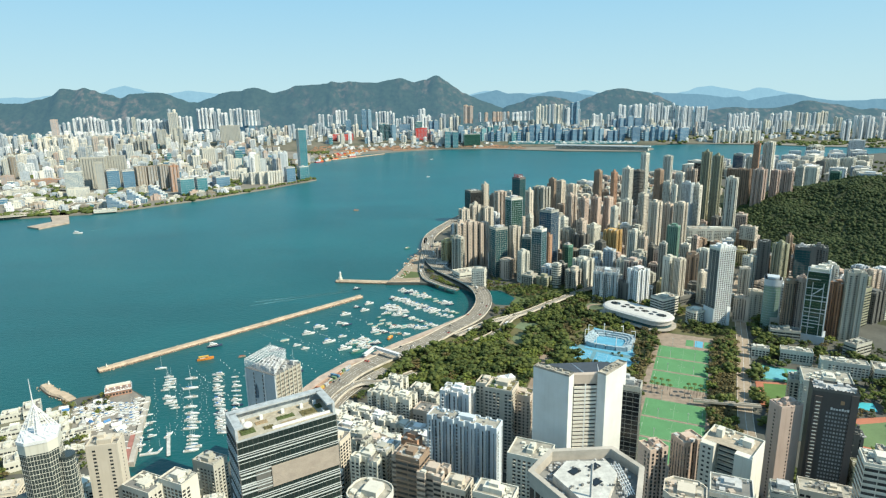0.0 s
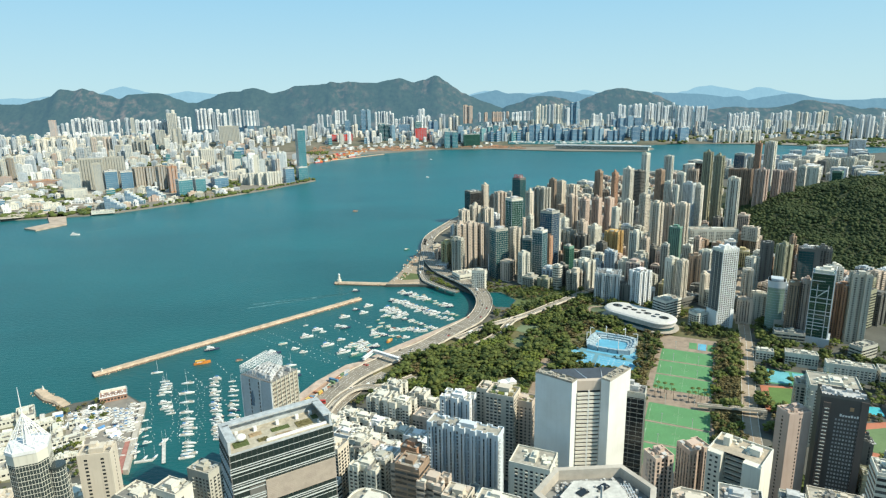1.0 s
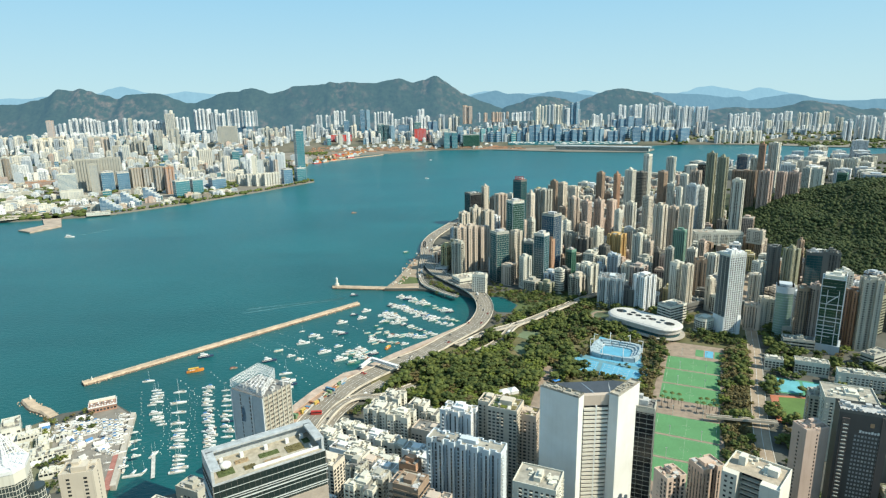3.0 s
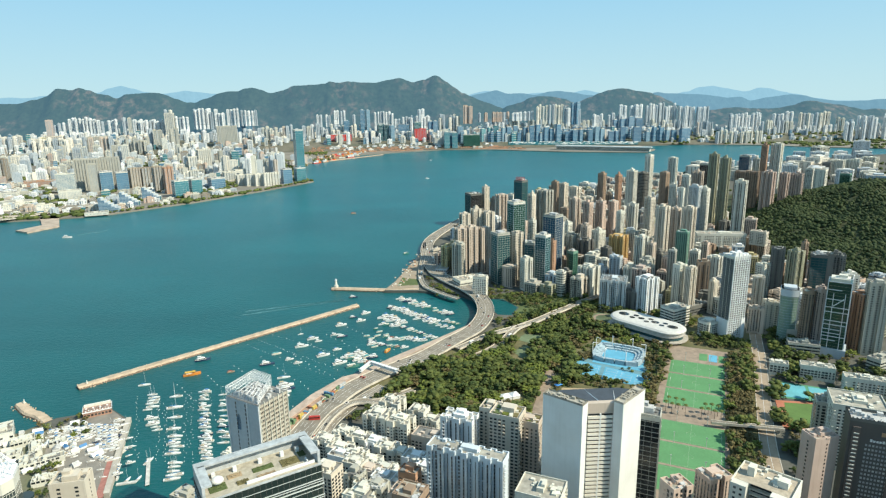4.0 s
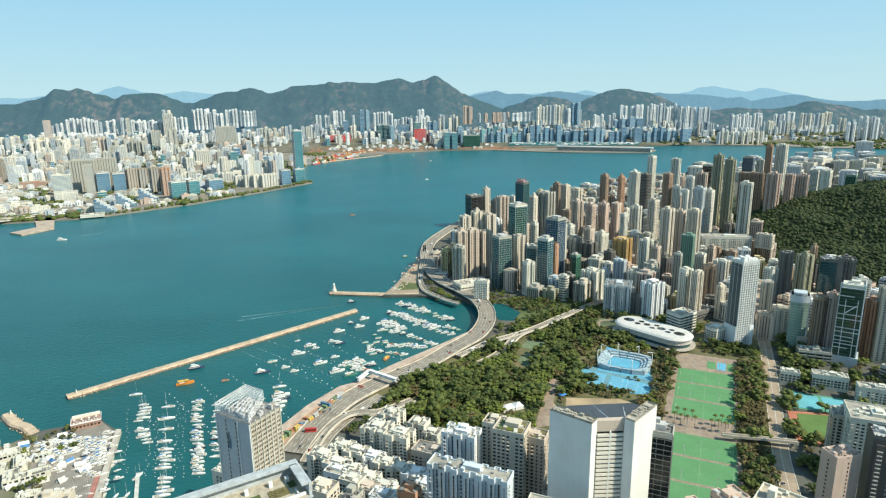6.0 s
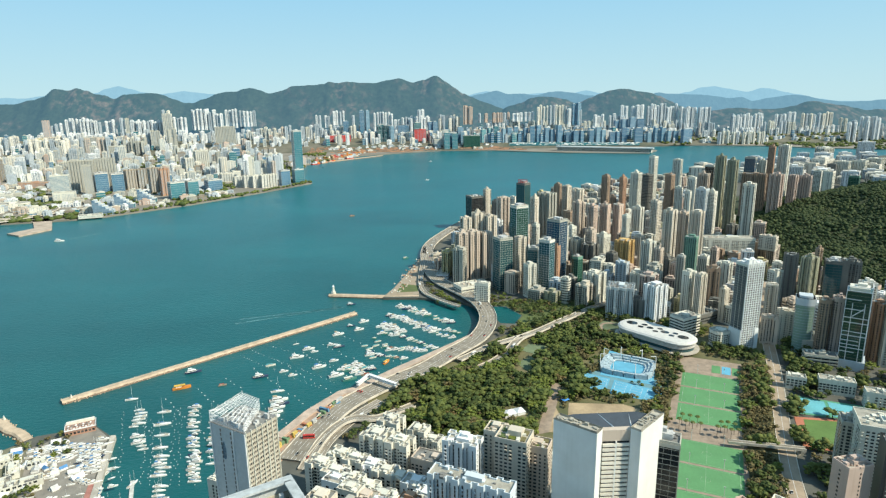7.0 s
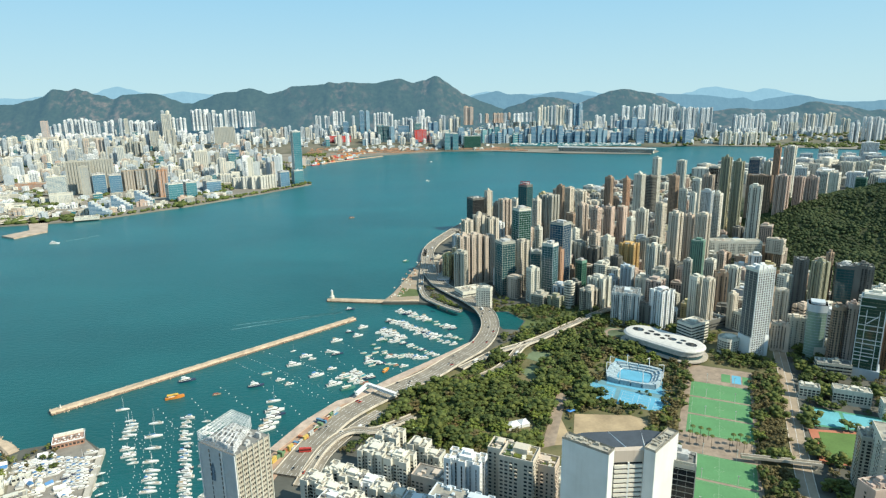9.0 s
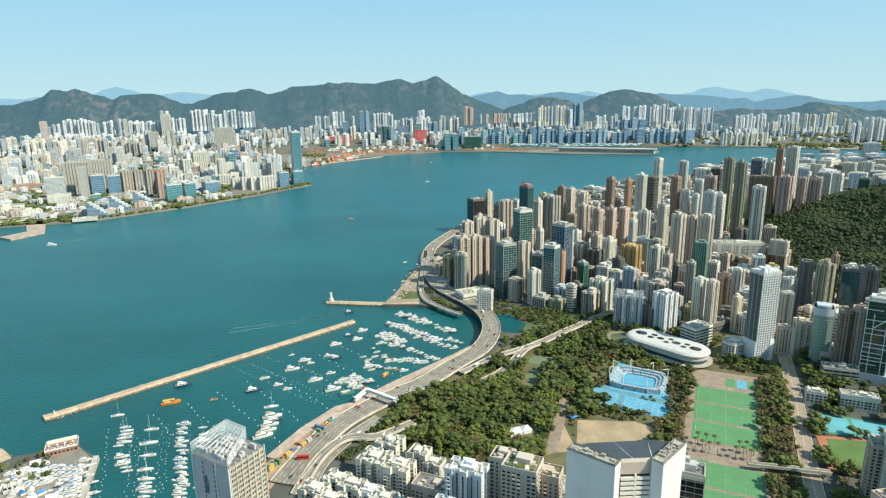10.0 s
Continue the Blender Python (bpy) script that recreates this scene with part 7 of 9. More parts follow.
# ---- yacht club on its spit ----
slab("yard", [(-366, 616), (-340, 642), (-322, 654), (-300, 632), (-262, 505), (-300, 500), (-330, 540)][::-1], 3.8, 4.35, plain("yard_concrete", (0.24, 0.22, 0.19), 0.9, scale=0.08), "grey concrete boat yard of the yacht club", "pavement")
slab("promenade", [(-274, 560), (-259, 500), (-265, 499), (-281, 558)][::-1], 3.9, 4.5, plain("red_paving", (0.36, 0.16, 0.13), 0.9, scale=0.2), "dull red paved quayside walk", "pavement")
slab("quay", [(-298, 634), (-293, 634), (-256, 505), (-261, 505)][::-1], -3, 4.9, CONCRETE, "straight concrete quay wall of the yacht club", "quay")
e = tagged(holder("clubhouse", -333, 648, 4, radians(24)), "red and white clubhouse with a roof terrace", "building")
s = Soup()
s.prism(plan_ring("box", 26, 17), 0, 5)
s.ob("wall", facade("club_red", (0.42, 0.24, 0.18), 0.8), e)
s = Soup()
s.prism(grown(plan_ring("box", 26, 17), 0.5), 5, 6)
s.ob("roof", plain("terrace_tile", (0.36, 0.23, 0.18), 0.85, scale=0.3), e)
s = Soup()
for x, y, a, b in ((0, -8.6, 27, 0.3), (-13.4, 0, 0.3, 17), (13.4, 0, 0.3, 17)):
    s.box(x, y, 6, a, b, 1.1)
s.ob("parapet", WALL["bright"], e)
for i in range(9):
    s = Soup()
    s.box(-10.5 + i * 2.6, -5.6 + 2.2 * (i % 2), 6, 1.3, 1.0, 0.8)
    s.ob("table", LINE, e)
s = Soup()
s.box(0, 6.5, 6, 25, 2.5, 2.6)
s.ob("penthouse", WALL["white"], e)
s = Soup()
windows_on(s, plan_ring("box", 26, 17), 0.5, 5, 4, 3, 2.2, 2.2)
s.ob("glazing", GLASS["room"], e)["kind"] = "stuff"
for i in range(7):
    s = Soup()
    s.prism([(-10 + i * 3.2 + 1.2 * math.cos(k * math.pi / 4), -3 + 1.2 * math.sin(k * math.pi / 4)) for k in range(8)], 8.2, 9.2, ring_top=[(-10 + i * 3.2 + .1 * math.cos(k * math.pi / 4), -3 + .1 * math.sin(k * math.pi / 4)) for k in range(8)])
    s.beam((-10 + i * 3.2, -3, 6), (-10 + i * 3.2, -3, 8.6), 0.06)
    s.ob("parasol", WALL["dark"] if i % 2 else LINE, e)


def tent(x, y, w, d, rot):
    e = tagged(holder("marquee", x, y, 4.0, radians(rot)), "white peaked marquee on the spit", "tent", "white marquees")
    s = Soup()
    s.box(0, 0, 0, w * .96, d * .96, 2.2)
    s.ob("side_wall", LINE, e)
    s = Soup()
    n = len(s.v)
    s.v += [(-w / 2, -d / 2, 2.2), (w / 2, -d / 2, 2.2), (w / 2, d / 2, 2.2), (-w / 2, d / 2, 2.2), (-w / 2, 0, 4.4), (w / 2, 0, 4.4)]
    s.f += [(0, 1, 5, 4), (2, 3, 4, 5), (1, 2, 5), (3, 0, 4)]
    s.ob("canopy", random.Random(int(x * 7)).choice((WALL["pale"], WALL["bright"], WALL["white"], WALL["bright"], PLANT, CANVAS)), e)


ry = random.Random(12)
for i in range(54):
    u, v = i % 9, i // 9
    tent(-412 + u * 9.5 + v * 7 + ry.uniform(-7, 7), 592 - v * 13 + u * 4 + ry.uniform(-7, 7), ry.uniform(3.5, 12), ry.uniform(3, 7), ry.choice((20, 30, 50, 110, 140)))

from_to = [((-247, 562), (-231, 519)), ((-243, 526), (-259, 523)), ((-285, 580), (-271, 584))]
for a, b in from_to:
    s = Soup()
    strip(s, sides([Vector((*a, 0.3)), Vector((*b, 0.3))]), -1.6, 1.6, -0.8, 0.7)
    tagged(s.ob("pontoon", plain("pontoon_deck", (0.55, 0.54, 0.50), 0.8)), "pale floating mooring pontoon", "pontoon", kind="structure")


# ---- boats ----
def hull_mesh(L, B, H, material, parent, sheer=0.25):
    s = Soup()
    n = 12
    prof = []
    for i in range(n + 1):
        u = i / n
        wid = B / 2 * (1 - max(0, (u - 0.45) / 0.55) ** 2.2) * (0.82 + 0.18 * min(1, u * 4))
        top = H * (1 + sheer * u * u)
        prof.append((-L / 2 + L * u, max(0.05, wid), top))
    for x, wd, top in prof:
        s.v += [(x, -wd, top), (x, -wd * 0.72, -0.3), (x, wd * 0.72, -0.3), (x, wd, top), (x, 0, top + 0.05)]
    for i in range(n):
        a, b = 5 * i, 5 * (i + 1)
        s.f += [(a, b, b + 1, a + 1), (a + 2, b + 2, b + 3, a + 3), (a + 1, b + 1, b + 2, a + 2), (a, a + 4, b + 4, b), (a + 4, a + 3, b + 3, b + 4)]
    s.f.append((0, 1, 2, 3, 4))
    return s.ob("hull", material, parent)


def motor_yacht(L=16.0, hull=None, canopy=None):
    e = tagged(holder("motor_yacht", 0, 0, 0), "white motor yacht moored in the typhoon shelter", "boat", "boats in the shelter")
    B, H = L * 0.29, L * 0.11
    hull_mesh(L, B, H, hull or GEL, e)
    s = Soup()
    s.prism([(-L * .48, -B * .38), (-L * .3, -B * .42), (-L * .3, B * .42), (-L * .48, B * .38)], H - 0.02, H + 0.06)
    s.ob("aft_deck", DECKWOOD, e)
    s = Soup()
    s.prism([(-L * .36, -B * .38), (L * .16, -B * .36), (L * .26, 0), (L * .16, B * .36), (-L * .36, B * .38)], H, H + L * .11, ring_top=[(-L * .36, -B * .34), (L * .08, -B * .31), (L * .15, 0), (L * .08, B * .31), (-L * .36, B * .34)])
    s.ob("cabin", GEL, e)
    s = Soup()
    s.prism([(-L * .33, -B * .385), (L * .14, -B * .365), (L * .235, 0), (L * .14, B * .365), (-L * .33, B * .385)], H + L * .035, H + L * .075)
    s.ob("window_band", GLASS["dark"], e)
    s = Soup()
    s.prism([(-L * .3, -B * .3), (L * .0, -B * .28), (L * .06, 0), (L * .0, B * .28), (-L * .3, B * .3)], H + L * .11, H + L * .15)
    s.ob("flybridge", GEL, e)
    s = Soup()
    s.box(-L * .2, 0, H + L * .21, L * .24, B * .56, L * .012)
    for y in (-B * .25, B * .25):
        s.beam((-L * .28, y, H + L * .14), (-L * .28, y, H + L * .21), 0.08)
        s.beam((-L * .12, y, H + L * .14), (-L * .12, y, H + L * .21), 0.08)
    s.ob("canopy", canopy or GEL, e)
    return e


def sail_boat(L=12.0, cover=None):
    e = tagged(holder("sailing_boat", 0, 0, 0), "white sailing boat with bare mast on a mooring", "boat", "boats in the shelter")
    B, H = L * 0.27, L * 0.09
    hull_mesh(L, B, H, GEL, e, 0.15)
    s = Soup()
    s.prism([(-L * .42, -B * .36), (-L * .1, -B * .42), (L * .26, -B * .26), (L * .4, 0), (L * .26, B * .26), (-L * .1, B * .42), (-L * .42, B * .36)], H - 0.02, H + 0.06)
    s.ob("deck", DECKWOOD, e)
    s = Soup()
    s.prism([(-L * .12, -B * .26), (L * .2, -B * .2), (L * .26, 0), (L * .2, B * .2), (-L * .12, B * .26)], H, H + L * .045)
    s.ob("cabin", GEL, e)
    s = Soup()
    s.beam((L * .08, 0, H), (L * .08, 0, H + L * 1.2), 0.055)
    for z in (0.5, 0.85):
        s.beam((L * .08, -B * .3, H + L * z), (L * .08, B * .3, H + L * z), 0.04)
    s.ob("mast", STEEL, e)
    s = Soup()
    s.beam((L * .08, 0, H + L * .12), (-L * .3, 0, H + L * .12), 0.16)
    s.ob("boom", cover or CANVAS, e)
    return e


def work_boat(L=18.0, hull=None, roof=None, label=""):
    e = tagged(holder("work_boat", 0, 0, 0), label, "boat", "boats in the shelter")
    B, H = L * 0.27, L * 0.11
    hull_mesh(L, B, H, hull or REDPAINT, e, 0.6)
    s = Soup()
    s.prism([(-L * .4, -B * .38), (L * .2, -B * .38), (L * .2, B * .38), (-L * .4, B * .38)], H + L * .12, H + L * .14, True, True)
    for x in (-.38, -.2, 0, .18):
        for y in (-B * .36, B * .36):
            s.beam((L * x, y, H), (L * x, y, H + L * .12), 0.09)
    s.ob("canopy", roof or ORANGE, e)
    s = Soup()
    s.box(-L * .15, 0, H, L * .34, B * .5, L * .1)
    s.ob("cabin", WALL["cream"], e)
    return e


rb = random.Random(21)
YACHTS = [motor_yacht(), motor_yacht(16, None, CANVAS), motor_yacht(16, plain("hull_navy", (0.03, 0.05, 0.10), 0.3), None), motor_yacht(16, None, plain("tan_canvas", (0.45, 0.36, 0.24), 0.8))]
SAILS = [sail_boat(), sail_boat(12, plain("grey_cover", (0.4, 0.4, 0.38), 0.8)), sail_boat(12, plain("white_cover", (0.7, 0.7, 0.68), 0.8))]
WORKS = [work_boat(18, WALL["brown"], plain("red_canvas", (0.35, 0.10, 0.06), 0.8), "dark wooden sampan with a dull red canopy"), work_boat(18, plain("hull_green", (0.08, 0.22, 0.18), 0.5), WALL["pale"], "green-hulled sampan with a pale canopy"), work_boat(18, WALL["white"], plain("teal_canvas", (0.12, 0.34, 0.36), 0.8), "white sampan with a faded teal canopy"), work_boat(18, ORANGE, plain("yellow_roof", (0.70, 0.42, 0.06), 0.5), "bright orange ferry boat with a yellow canopy")]
for o in (*YACHTS, *SAILS, *WORKS):
    o.location = (-260 - 25 * rb.random(), 520 + 3 * rb.random(), 0)
used = set()


def boat(src, x, y, size, heading=None, z=0.02):
    """Put a boat of that length on the water; the first of each kind is the built one itself."""
    if src in WORKS[:3]:
        size *= 0.72
    elif src in SAILS:
        size *= 0.88
    k = size / {"motor_yacht": 16.0, "sailing_boat": 12.0, "work_boat": 18.0}[src.name.split(".")[0]]
    m = Matrix.Translation((x, y, z)) @ Matrix.Rotation(radians(rb.uniform(0, 360) if heading is None else heading), 4, "Z")
    if src.name not in used:
        used.add(src.name)
        src.matrix_basis = m @ Matrix.Diagonal((k, k, k, 1))
        return src
    o = copy_thing(src, m)
    o.scale = (k, k, k)
    return o



boat(SAILS[0], -314, 718, 15.0, 15)
boat(SAILS[2], -295, 692, 12.3, 187)
boat(SAILS[0], -290, 685, 13.6, 13)
boat(SAILS[0], -288, 678, 14.6, 198)
boat(SAILS[1], -287, 671, 15.1, 198)
boat(SAILS[2], -283, 663, 15.1, 11)
boat(SAILS[1], -286, 657, 10.5, 9)
boat(YACHTS[0], -274, 637, 13.2, 13)
boat(SAILS[2], -269, 630, 12.0, 197)
boat(YACHTS[0], -268, 625, 13.1, 17)
boat(SAILS[1], -263, 619, 10.8, 190)
boat(SAILS[2], -259, 613, 11.0, 195)
boat(SAILS[1], -266, 685, 15.8, 191)
boat(SAILS[0], -258, 659, 18.8, 15)
boat(SAILS[1], -250, 637, 15.9, 189)
boat(SAILS[1], -243, 614, 15.9, 10)
boat(SAILS[2], -236, 599, 16.3, 3)
boat(SAILS[0], -234, 593, 11.5, 9)
boat(YACHTS[1], -233, 586, 12.7, 13)
boat(SAILS[1], -228, 580, 15.5, 181)
boat(SAILS[1], -228, 574, 11.3, 2)
boat(SAILS[0], -227, 568, 16.3, 6)
boat(SAILS[2], -219, 552, 15.1, 0)
boat(SAILS[2], -218, 546, 12.2, 6)
boat(SAILS[1], -216, 539, 12.2, 7)
boat(SAILS[0], -213, 533, 17.2, 191)
boat(SAILS[0], -213, 527, 16.1, 13)
boat(YACHTS[1], -237, 693, 14.2, 184)
boat(YACHTS[3], -235, 684, 10.3, 191)
boat(YACHTS[3], -232, 675, 11.6, -4)
boat(SAILS[1], -231, 667, 9.8, -1)
boat(YACHTS[0], -226, 659, 12.0, 12)
boat(YACHTS[3], -225, 651, 11.7, 0)
boat(SAILS[0], -221, 643, 12.6, 182)
boat(YACHTS[2], -219, 636, 9.6, 177)
boat(YACHTS[1], -217, 628, 13.1, -0)
boat(YACHTS[1], -215, 621, 10.7, 179)
boat(YACHTS[1], -212, 614, 12.7, -1)
boat(SAILS[1], -209, 607, 11.6, -4)
boat(YACHTS[2], -206, 600, 12.4, 191)
boat(YACHTS[0], -206, 594, 14.2, 178)
boat(YACHTS[0], -202, 587, 14.1, 181)
boat(YACHTS[0], -201, 581, 10.6, 8)
boat(YACHTS[3], -199, 575, 12.7, 3)
boat(YACHTS[3], -197, 568, 11.4, 11)
boat(YACHTS[0], -194, 562, 10.5, 185)
boat(SAILS[0], -192, 557, 13.2, 2)
boat(SAILS[1], -215, 685, 10.0, 190)
boat(SAILS[1], -210, 672, 9.7, 7)
boat(YACHTS[0], -206, 660, 11.0, 11)
boat(SAILS[0], -204, 648, 12.1, 184)
boat(SAILS[0], -199, 636, 11.0, 180)
boat(YACHTS[3], -197, 625, 11.7, 7)
boat(YACHTS[2], -193, 614, 12.4, -3)
boat(YACHTS[1], -191, 603, 11.6, -3)
boat(YACHTS[3], -186, 593, 12.7, 178)
boat(SAILS[1], -185, 583, 12.8, 187)
boat(SAILS[0], -307, 620, 11.0, 80)
boat(SAILS[1], -275, 578, 11.0, 80)
boat(SAILS[0], -277, 574, 11.0, 80)
boat(SAILS[0], -246, 556, 11.0, 80)
boat(SAILS[1], -244, 559, 11.0, 80)
boat(SAILS[0], -252, 529, 11.0, 80)
boat(SAILS[0], -243, 530, 11.0, 80)
boat(YACHTS[2], -268, 784, 19.0, 20)
boat(WORKS[3], -267, 741, 20.0, 20)
boat(WORKS[0], -222, 745, 13.0, 20)
boat(YACHTS[2], -182, 763, 18.0, 18)
boat(WORKS[2], -177, 795, 17.0, 20)
boat(YACHTS[0], -157, 776, 11.0, 20)
boat(YACHTS[3], -144, 764, 11.0, 20)
boat(YACHTS[1], -115, 784, 18.0, 25)
boat(YACHTS[1], -99, 802, 12.0, 20)
boat(YACHTS[0], -148, 817, 18.0, 18)
boat(YACHTS[1], -137, 843, 16.0, 20)
boat(SAILS[1], -157, 863, 9.0, 30)
boat(YACHTS[0], -128, 834, 10.0, 20)
boat(YACHTS[3], -103, 892, 17.0, 25)
boat(YACHTS[0], -108, 855, 12.0, 10)
boat(YACHTS[2], -97, 847, 15.0, 20)
boat(YACHTS[2], -88, 924, 12.0, 10)
boat(YACHTS[0], -70, 940, 16.0, 30)
boat(YACHTS[0], -75, 908, 15.0, 25)
boat(YACHTS[0], -91, 758, 19.0, 25)
boat(WORKS[1], -74, 746, 24.0, 22)
boat(SAILS[0], -154, 723, 17.0, 15)
boat(YACHTS[3], -148, 701, 20.0, 15)
boat(YACHTS[2], -144, 692, 18.0, 15)
boat(YACHTS[0], -147, 684, 18.0, 15)
boat(YACHTS[3], -147, 673, 18.0, 20)
boat(YACHTS[3], -149, 662, 20.0, 25)
boat(WORKS[0], -161, 1809, 22.0, 20)
boat(YACHTS[0], 81, 2583, 16.0, 10)
boat(YACHTS[1], 127, 3372, 14.0, 10)
boat(YACHTS[0], -850, 1575, 22.0, 10)
boat(WORKS[1], -420, 3149, 14.0, 0)
boat(WORKS[1], -8, 1310, 20.0, 30)
boat(YACHTS[2], -96, 1022, 14.0, 10)
boat(YACHTS[0], -18, 1006, 14.4, 201)
boat(YACHTS[3], -12, 999, 15.3, 20)
boat(YACHTS[2], -5, 991, 18.4, 198)
boat(YACHTS[0], 3, 984, 16.8, 204)
boat(WORKS[2], 7, 977, 17.1, 200)
boat(YACHTS[3], 16, 969, 20.0, 203)
boat(YACHTS[0], 24, 962, 15.8, 24)
boat(WORKS[1], 26, 956, 17.8, 198)
boat(WORKS[1], 36, 949, 15.7, 200)
boat(WORKS[2], 38, 942, 14.2, 18)
boat(WORKS[2], 46, 935, 16.2, 15)
boat(YACHTS[0], 54, 929, 18.8, 15)
boat(YACHTS[2], 59, 922, 14.5, 202)
boat(YACHTS[2], -31, 963, 15.4, 19)
boat(YACHTS[3], -24, 956, 17.4, 21)
boat(YACHTS[1], -15, 950, 17.5, 199)
boat(YACHTS[0], -9, 943, 15.7, 198)
boat(YACHTS[0], -5, 937, 16.7, 26)
boat(YACHTS[3], -1, 931, 14.3, 199)
boat(YACHTS[1], 4, 925, 15.3, 207)
boat(YACHTS[3], 12, 919, 14.3, 199)
boat(YACHTS[2], 18, 913, 14.9, 201)
boat(YACHTS[3], 22, 907, 13.9, 197)
boat(YACHTS[1], 29, 901, 17.5, 20)
boat(YACHTS[0], 35, 895, 17.1, 14)
boat(YACHTS[3], 8, 908, 13.0, 206)
boat(YACHTS[1], 20, 901, 9.3, 210)
boat(YACHTS[1], 22, 896, 10.4, 202)
boat(YACHTS[0], 30, 889, 12.6, 24)
boat(WORKS[1], 36, 883, 11.6, 212)
boat(YACHTS[1], 39, 878, 9.8, 200)
boat(YACHTS[1], 47, 872, 12.3, 201)
boat(YACHTS[0], 56, 865, 12.1, 201)
boat(YACHTS[1], -42, 919, 20.6, 208)
boat(YACHTS[0], -33, 912, 20.3, 203)
boat(YACHTS[3], -28, 905, 22.5, 203)
boat(YACHTS[0], -18, 898, 16.6, 32)
boat(YACHTS[0], -14, 892, 16.5, 198)
boat(YACHTS[1], -43, 891, 12.5, 210)
boat(WORKS[1], -37, 887, 14.8, 199)
boat(YACHTS[0], -27, 884, 11.7, 19)
boat(YACHTS[0], -23, 881, 13.6, 201)
boat(YACHTS[3], -20, 884, 9.9, 212)
boat(WORKS[2], -13, 879, 11.5, 36)
boat(YACHTS[2], -10, 874, 12.2, 24)
boat(WORKS[2], -4, 869, 11.9, 37)
boat(YACHTS[0], -1, 864, 10.9, 212)
boat(WORKS[2], 5, 859, 11.4, 211)
boat(WORKS[2], 10, 854, 10.8, 209)
boat(YACHTS[2], 14, 850, 10.8, 31)
boat(WORKS[1], 17, 845, 9.6, 208)
boat(WORKS[2], 19, 841, 9.3, 28)
boat(YACHTS[1], 24, 836, 11.7, 203)
boat(YACHTS[0], 31, 831, 10.9, 23)
boat(WORKS[2], -48, 846, 14.0, 26)
boat(YACHTS[3], -36, 841, 10.4, 210)
boat(WORKS[0], -28, 837, 11.6, 23)
boat(YACHTS[0], -20, 832, 11.7, 24)
boat(WORKS[2], -14, 828, 12.4, 207)
boat(WORKS[2], -12, 835, 14.5, 23)
boat(YACHTS[3], -6, 833, 11.5, 198)
boat(YACHTS[3], -2, 830, 12.6, 198)
boat(YACHTS[0], 4, 827, 12.9, 197)
boat(YACHTS[1], 7, 825, 14.1, 23)
boat(YACHTS[1], 14, 822, 14.3, 195)
boat(WORKS[2], -63, 847, 12.0, 197)
boat(WORKS[2], -56, 836, 14.2, 29)
boat(YACHTS[2], -55, 826, 11.4, 20)
boat(YACHTS[0], -54, 816, 14.2, 20)
boat(WORKS[2], -50, 807, 13.8, 22)
boat(YACHTS[0], -50, 818, 11.9, 16)
boat(WORKS[1], -44, 816, 11.7, 193)
boat(YACHTS[2], -41, 814, 12.0, 27)
boat(YACHTS[2], -38, 812, 10.0, 24)
boat(WORKS[2], -30, 810, 11.9, 205)
boat(WORKS[2], -24, 808, 10.5, 22)
boat(WORKS[1], -22, 806, 12.1, 206)
boat(WORKS[0], -20, 804, 10.4, 202)
boat(YACHTS[0], -10, 801, 11.7, 21)
boat(WORKS[1], -72, 788, 17.2, 206)
boat(YACHTS[0], -73, 786, 17.2, 200)
boat(YACHTS[3], -68, 783, 13.5, 209)
boat(YACHTS[0], -65, 780, 14.8, 208)
boat(WORKS[2], -59, 777, 13.3, 200)
boat(WORKS[2], -58, 774, 15.5, 32)
boat(YACHTS[2], -52, 771, 16.7, 201)
boat(YACHTS[3], -85, 777, 16.2, 211)
boat(WORKS[2], -80, 774, 15.9, 206)
boat(WORKS[1], -77, 771, 17.7, 209)
boat(YACHTS[2], -70, 768, 14.4, 205)
boat(YACHTS[0], -70, 766, 13.3, 26)
boat(WORKS[2], -63, 763, 16.0, 198)
boat(YACHTS[3], -63, 760, 13.6, 203)
boat(WORKS[0], -56, 757, 15.0, 198)
boat(WORKS[0], -49, 740, 6.5, 28)
boat(WORKS[2], -46, 743, 8.1, 217)
boat(WORKS[2], -41, 746, 8.1, 38)
boat(WORKS[1], -38, 749, 6.5, 215)
boat(WORKS[2], -37, 752, 8.2, 39)
boat(WORKS[2], -34, 756, 8.9, 213)
boat(WORKS[0], -28, 758, 8.0, 42)
boat(WORKS[1], -27, 762, 9.1, 27)
boat(WORKS[2], -22, 765, 8.0, 219)
boat(WORKS[2], -21, 768, 7.0, 37)
boat(WORKS[0], 5, 786, 8.7, 33)
boat(WORKS[1], 6, 791, 9.2, 42)
boat(WORKS[2], 11, 795, 7.6, 42)
boat(WORKS[2], 17, 800, 7.0, 207)
boat(WORKS[1], 23, 804, 7.3, 37)
boat(WORKS[2], 28, 809, 8.1, 33)
boat(WORKS[1], 33, 813, 7.9, 33)
boat(WORKS[2], 40, 818, 9.4, 217)
boat(WORKS[2], 43, 823, 9.6, 41)
boat(YACHTS[0], 51, 894, 13.1, 194)
boat(WORKS[2], 59, 889, 14.8, 195)
boat(WORKS[1], 63, 884, 14.1, 22)
boat(WORKS[1], 68, 880, 12.2, 17)
boat(WORKS[3], -32, 791, 14.0, 60)
boat(WORKS[1], -52, 872, 11.8, 196)
boat(WORKS[2], -46, 861, 13.1, 22)
boat(WORKS[2], -36, 850, 11.2, 197)
boat(WORKS[1], -37, 840, 14.0, 196)
boat(YACHTS[0], -29, 830, 12.8, 20)
boat(YACHTS[1], -359, 611, 9.8, 31, 4.6)
boat(SAILS[1], -355, 601, 11.7, 21, 4.6)
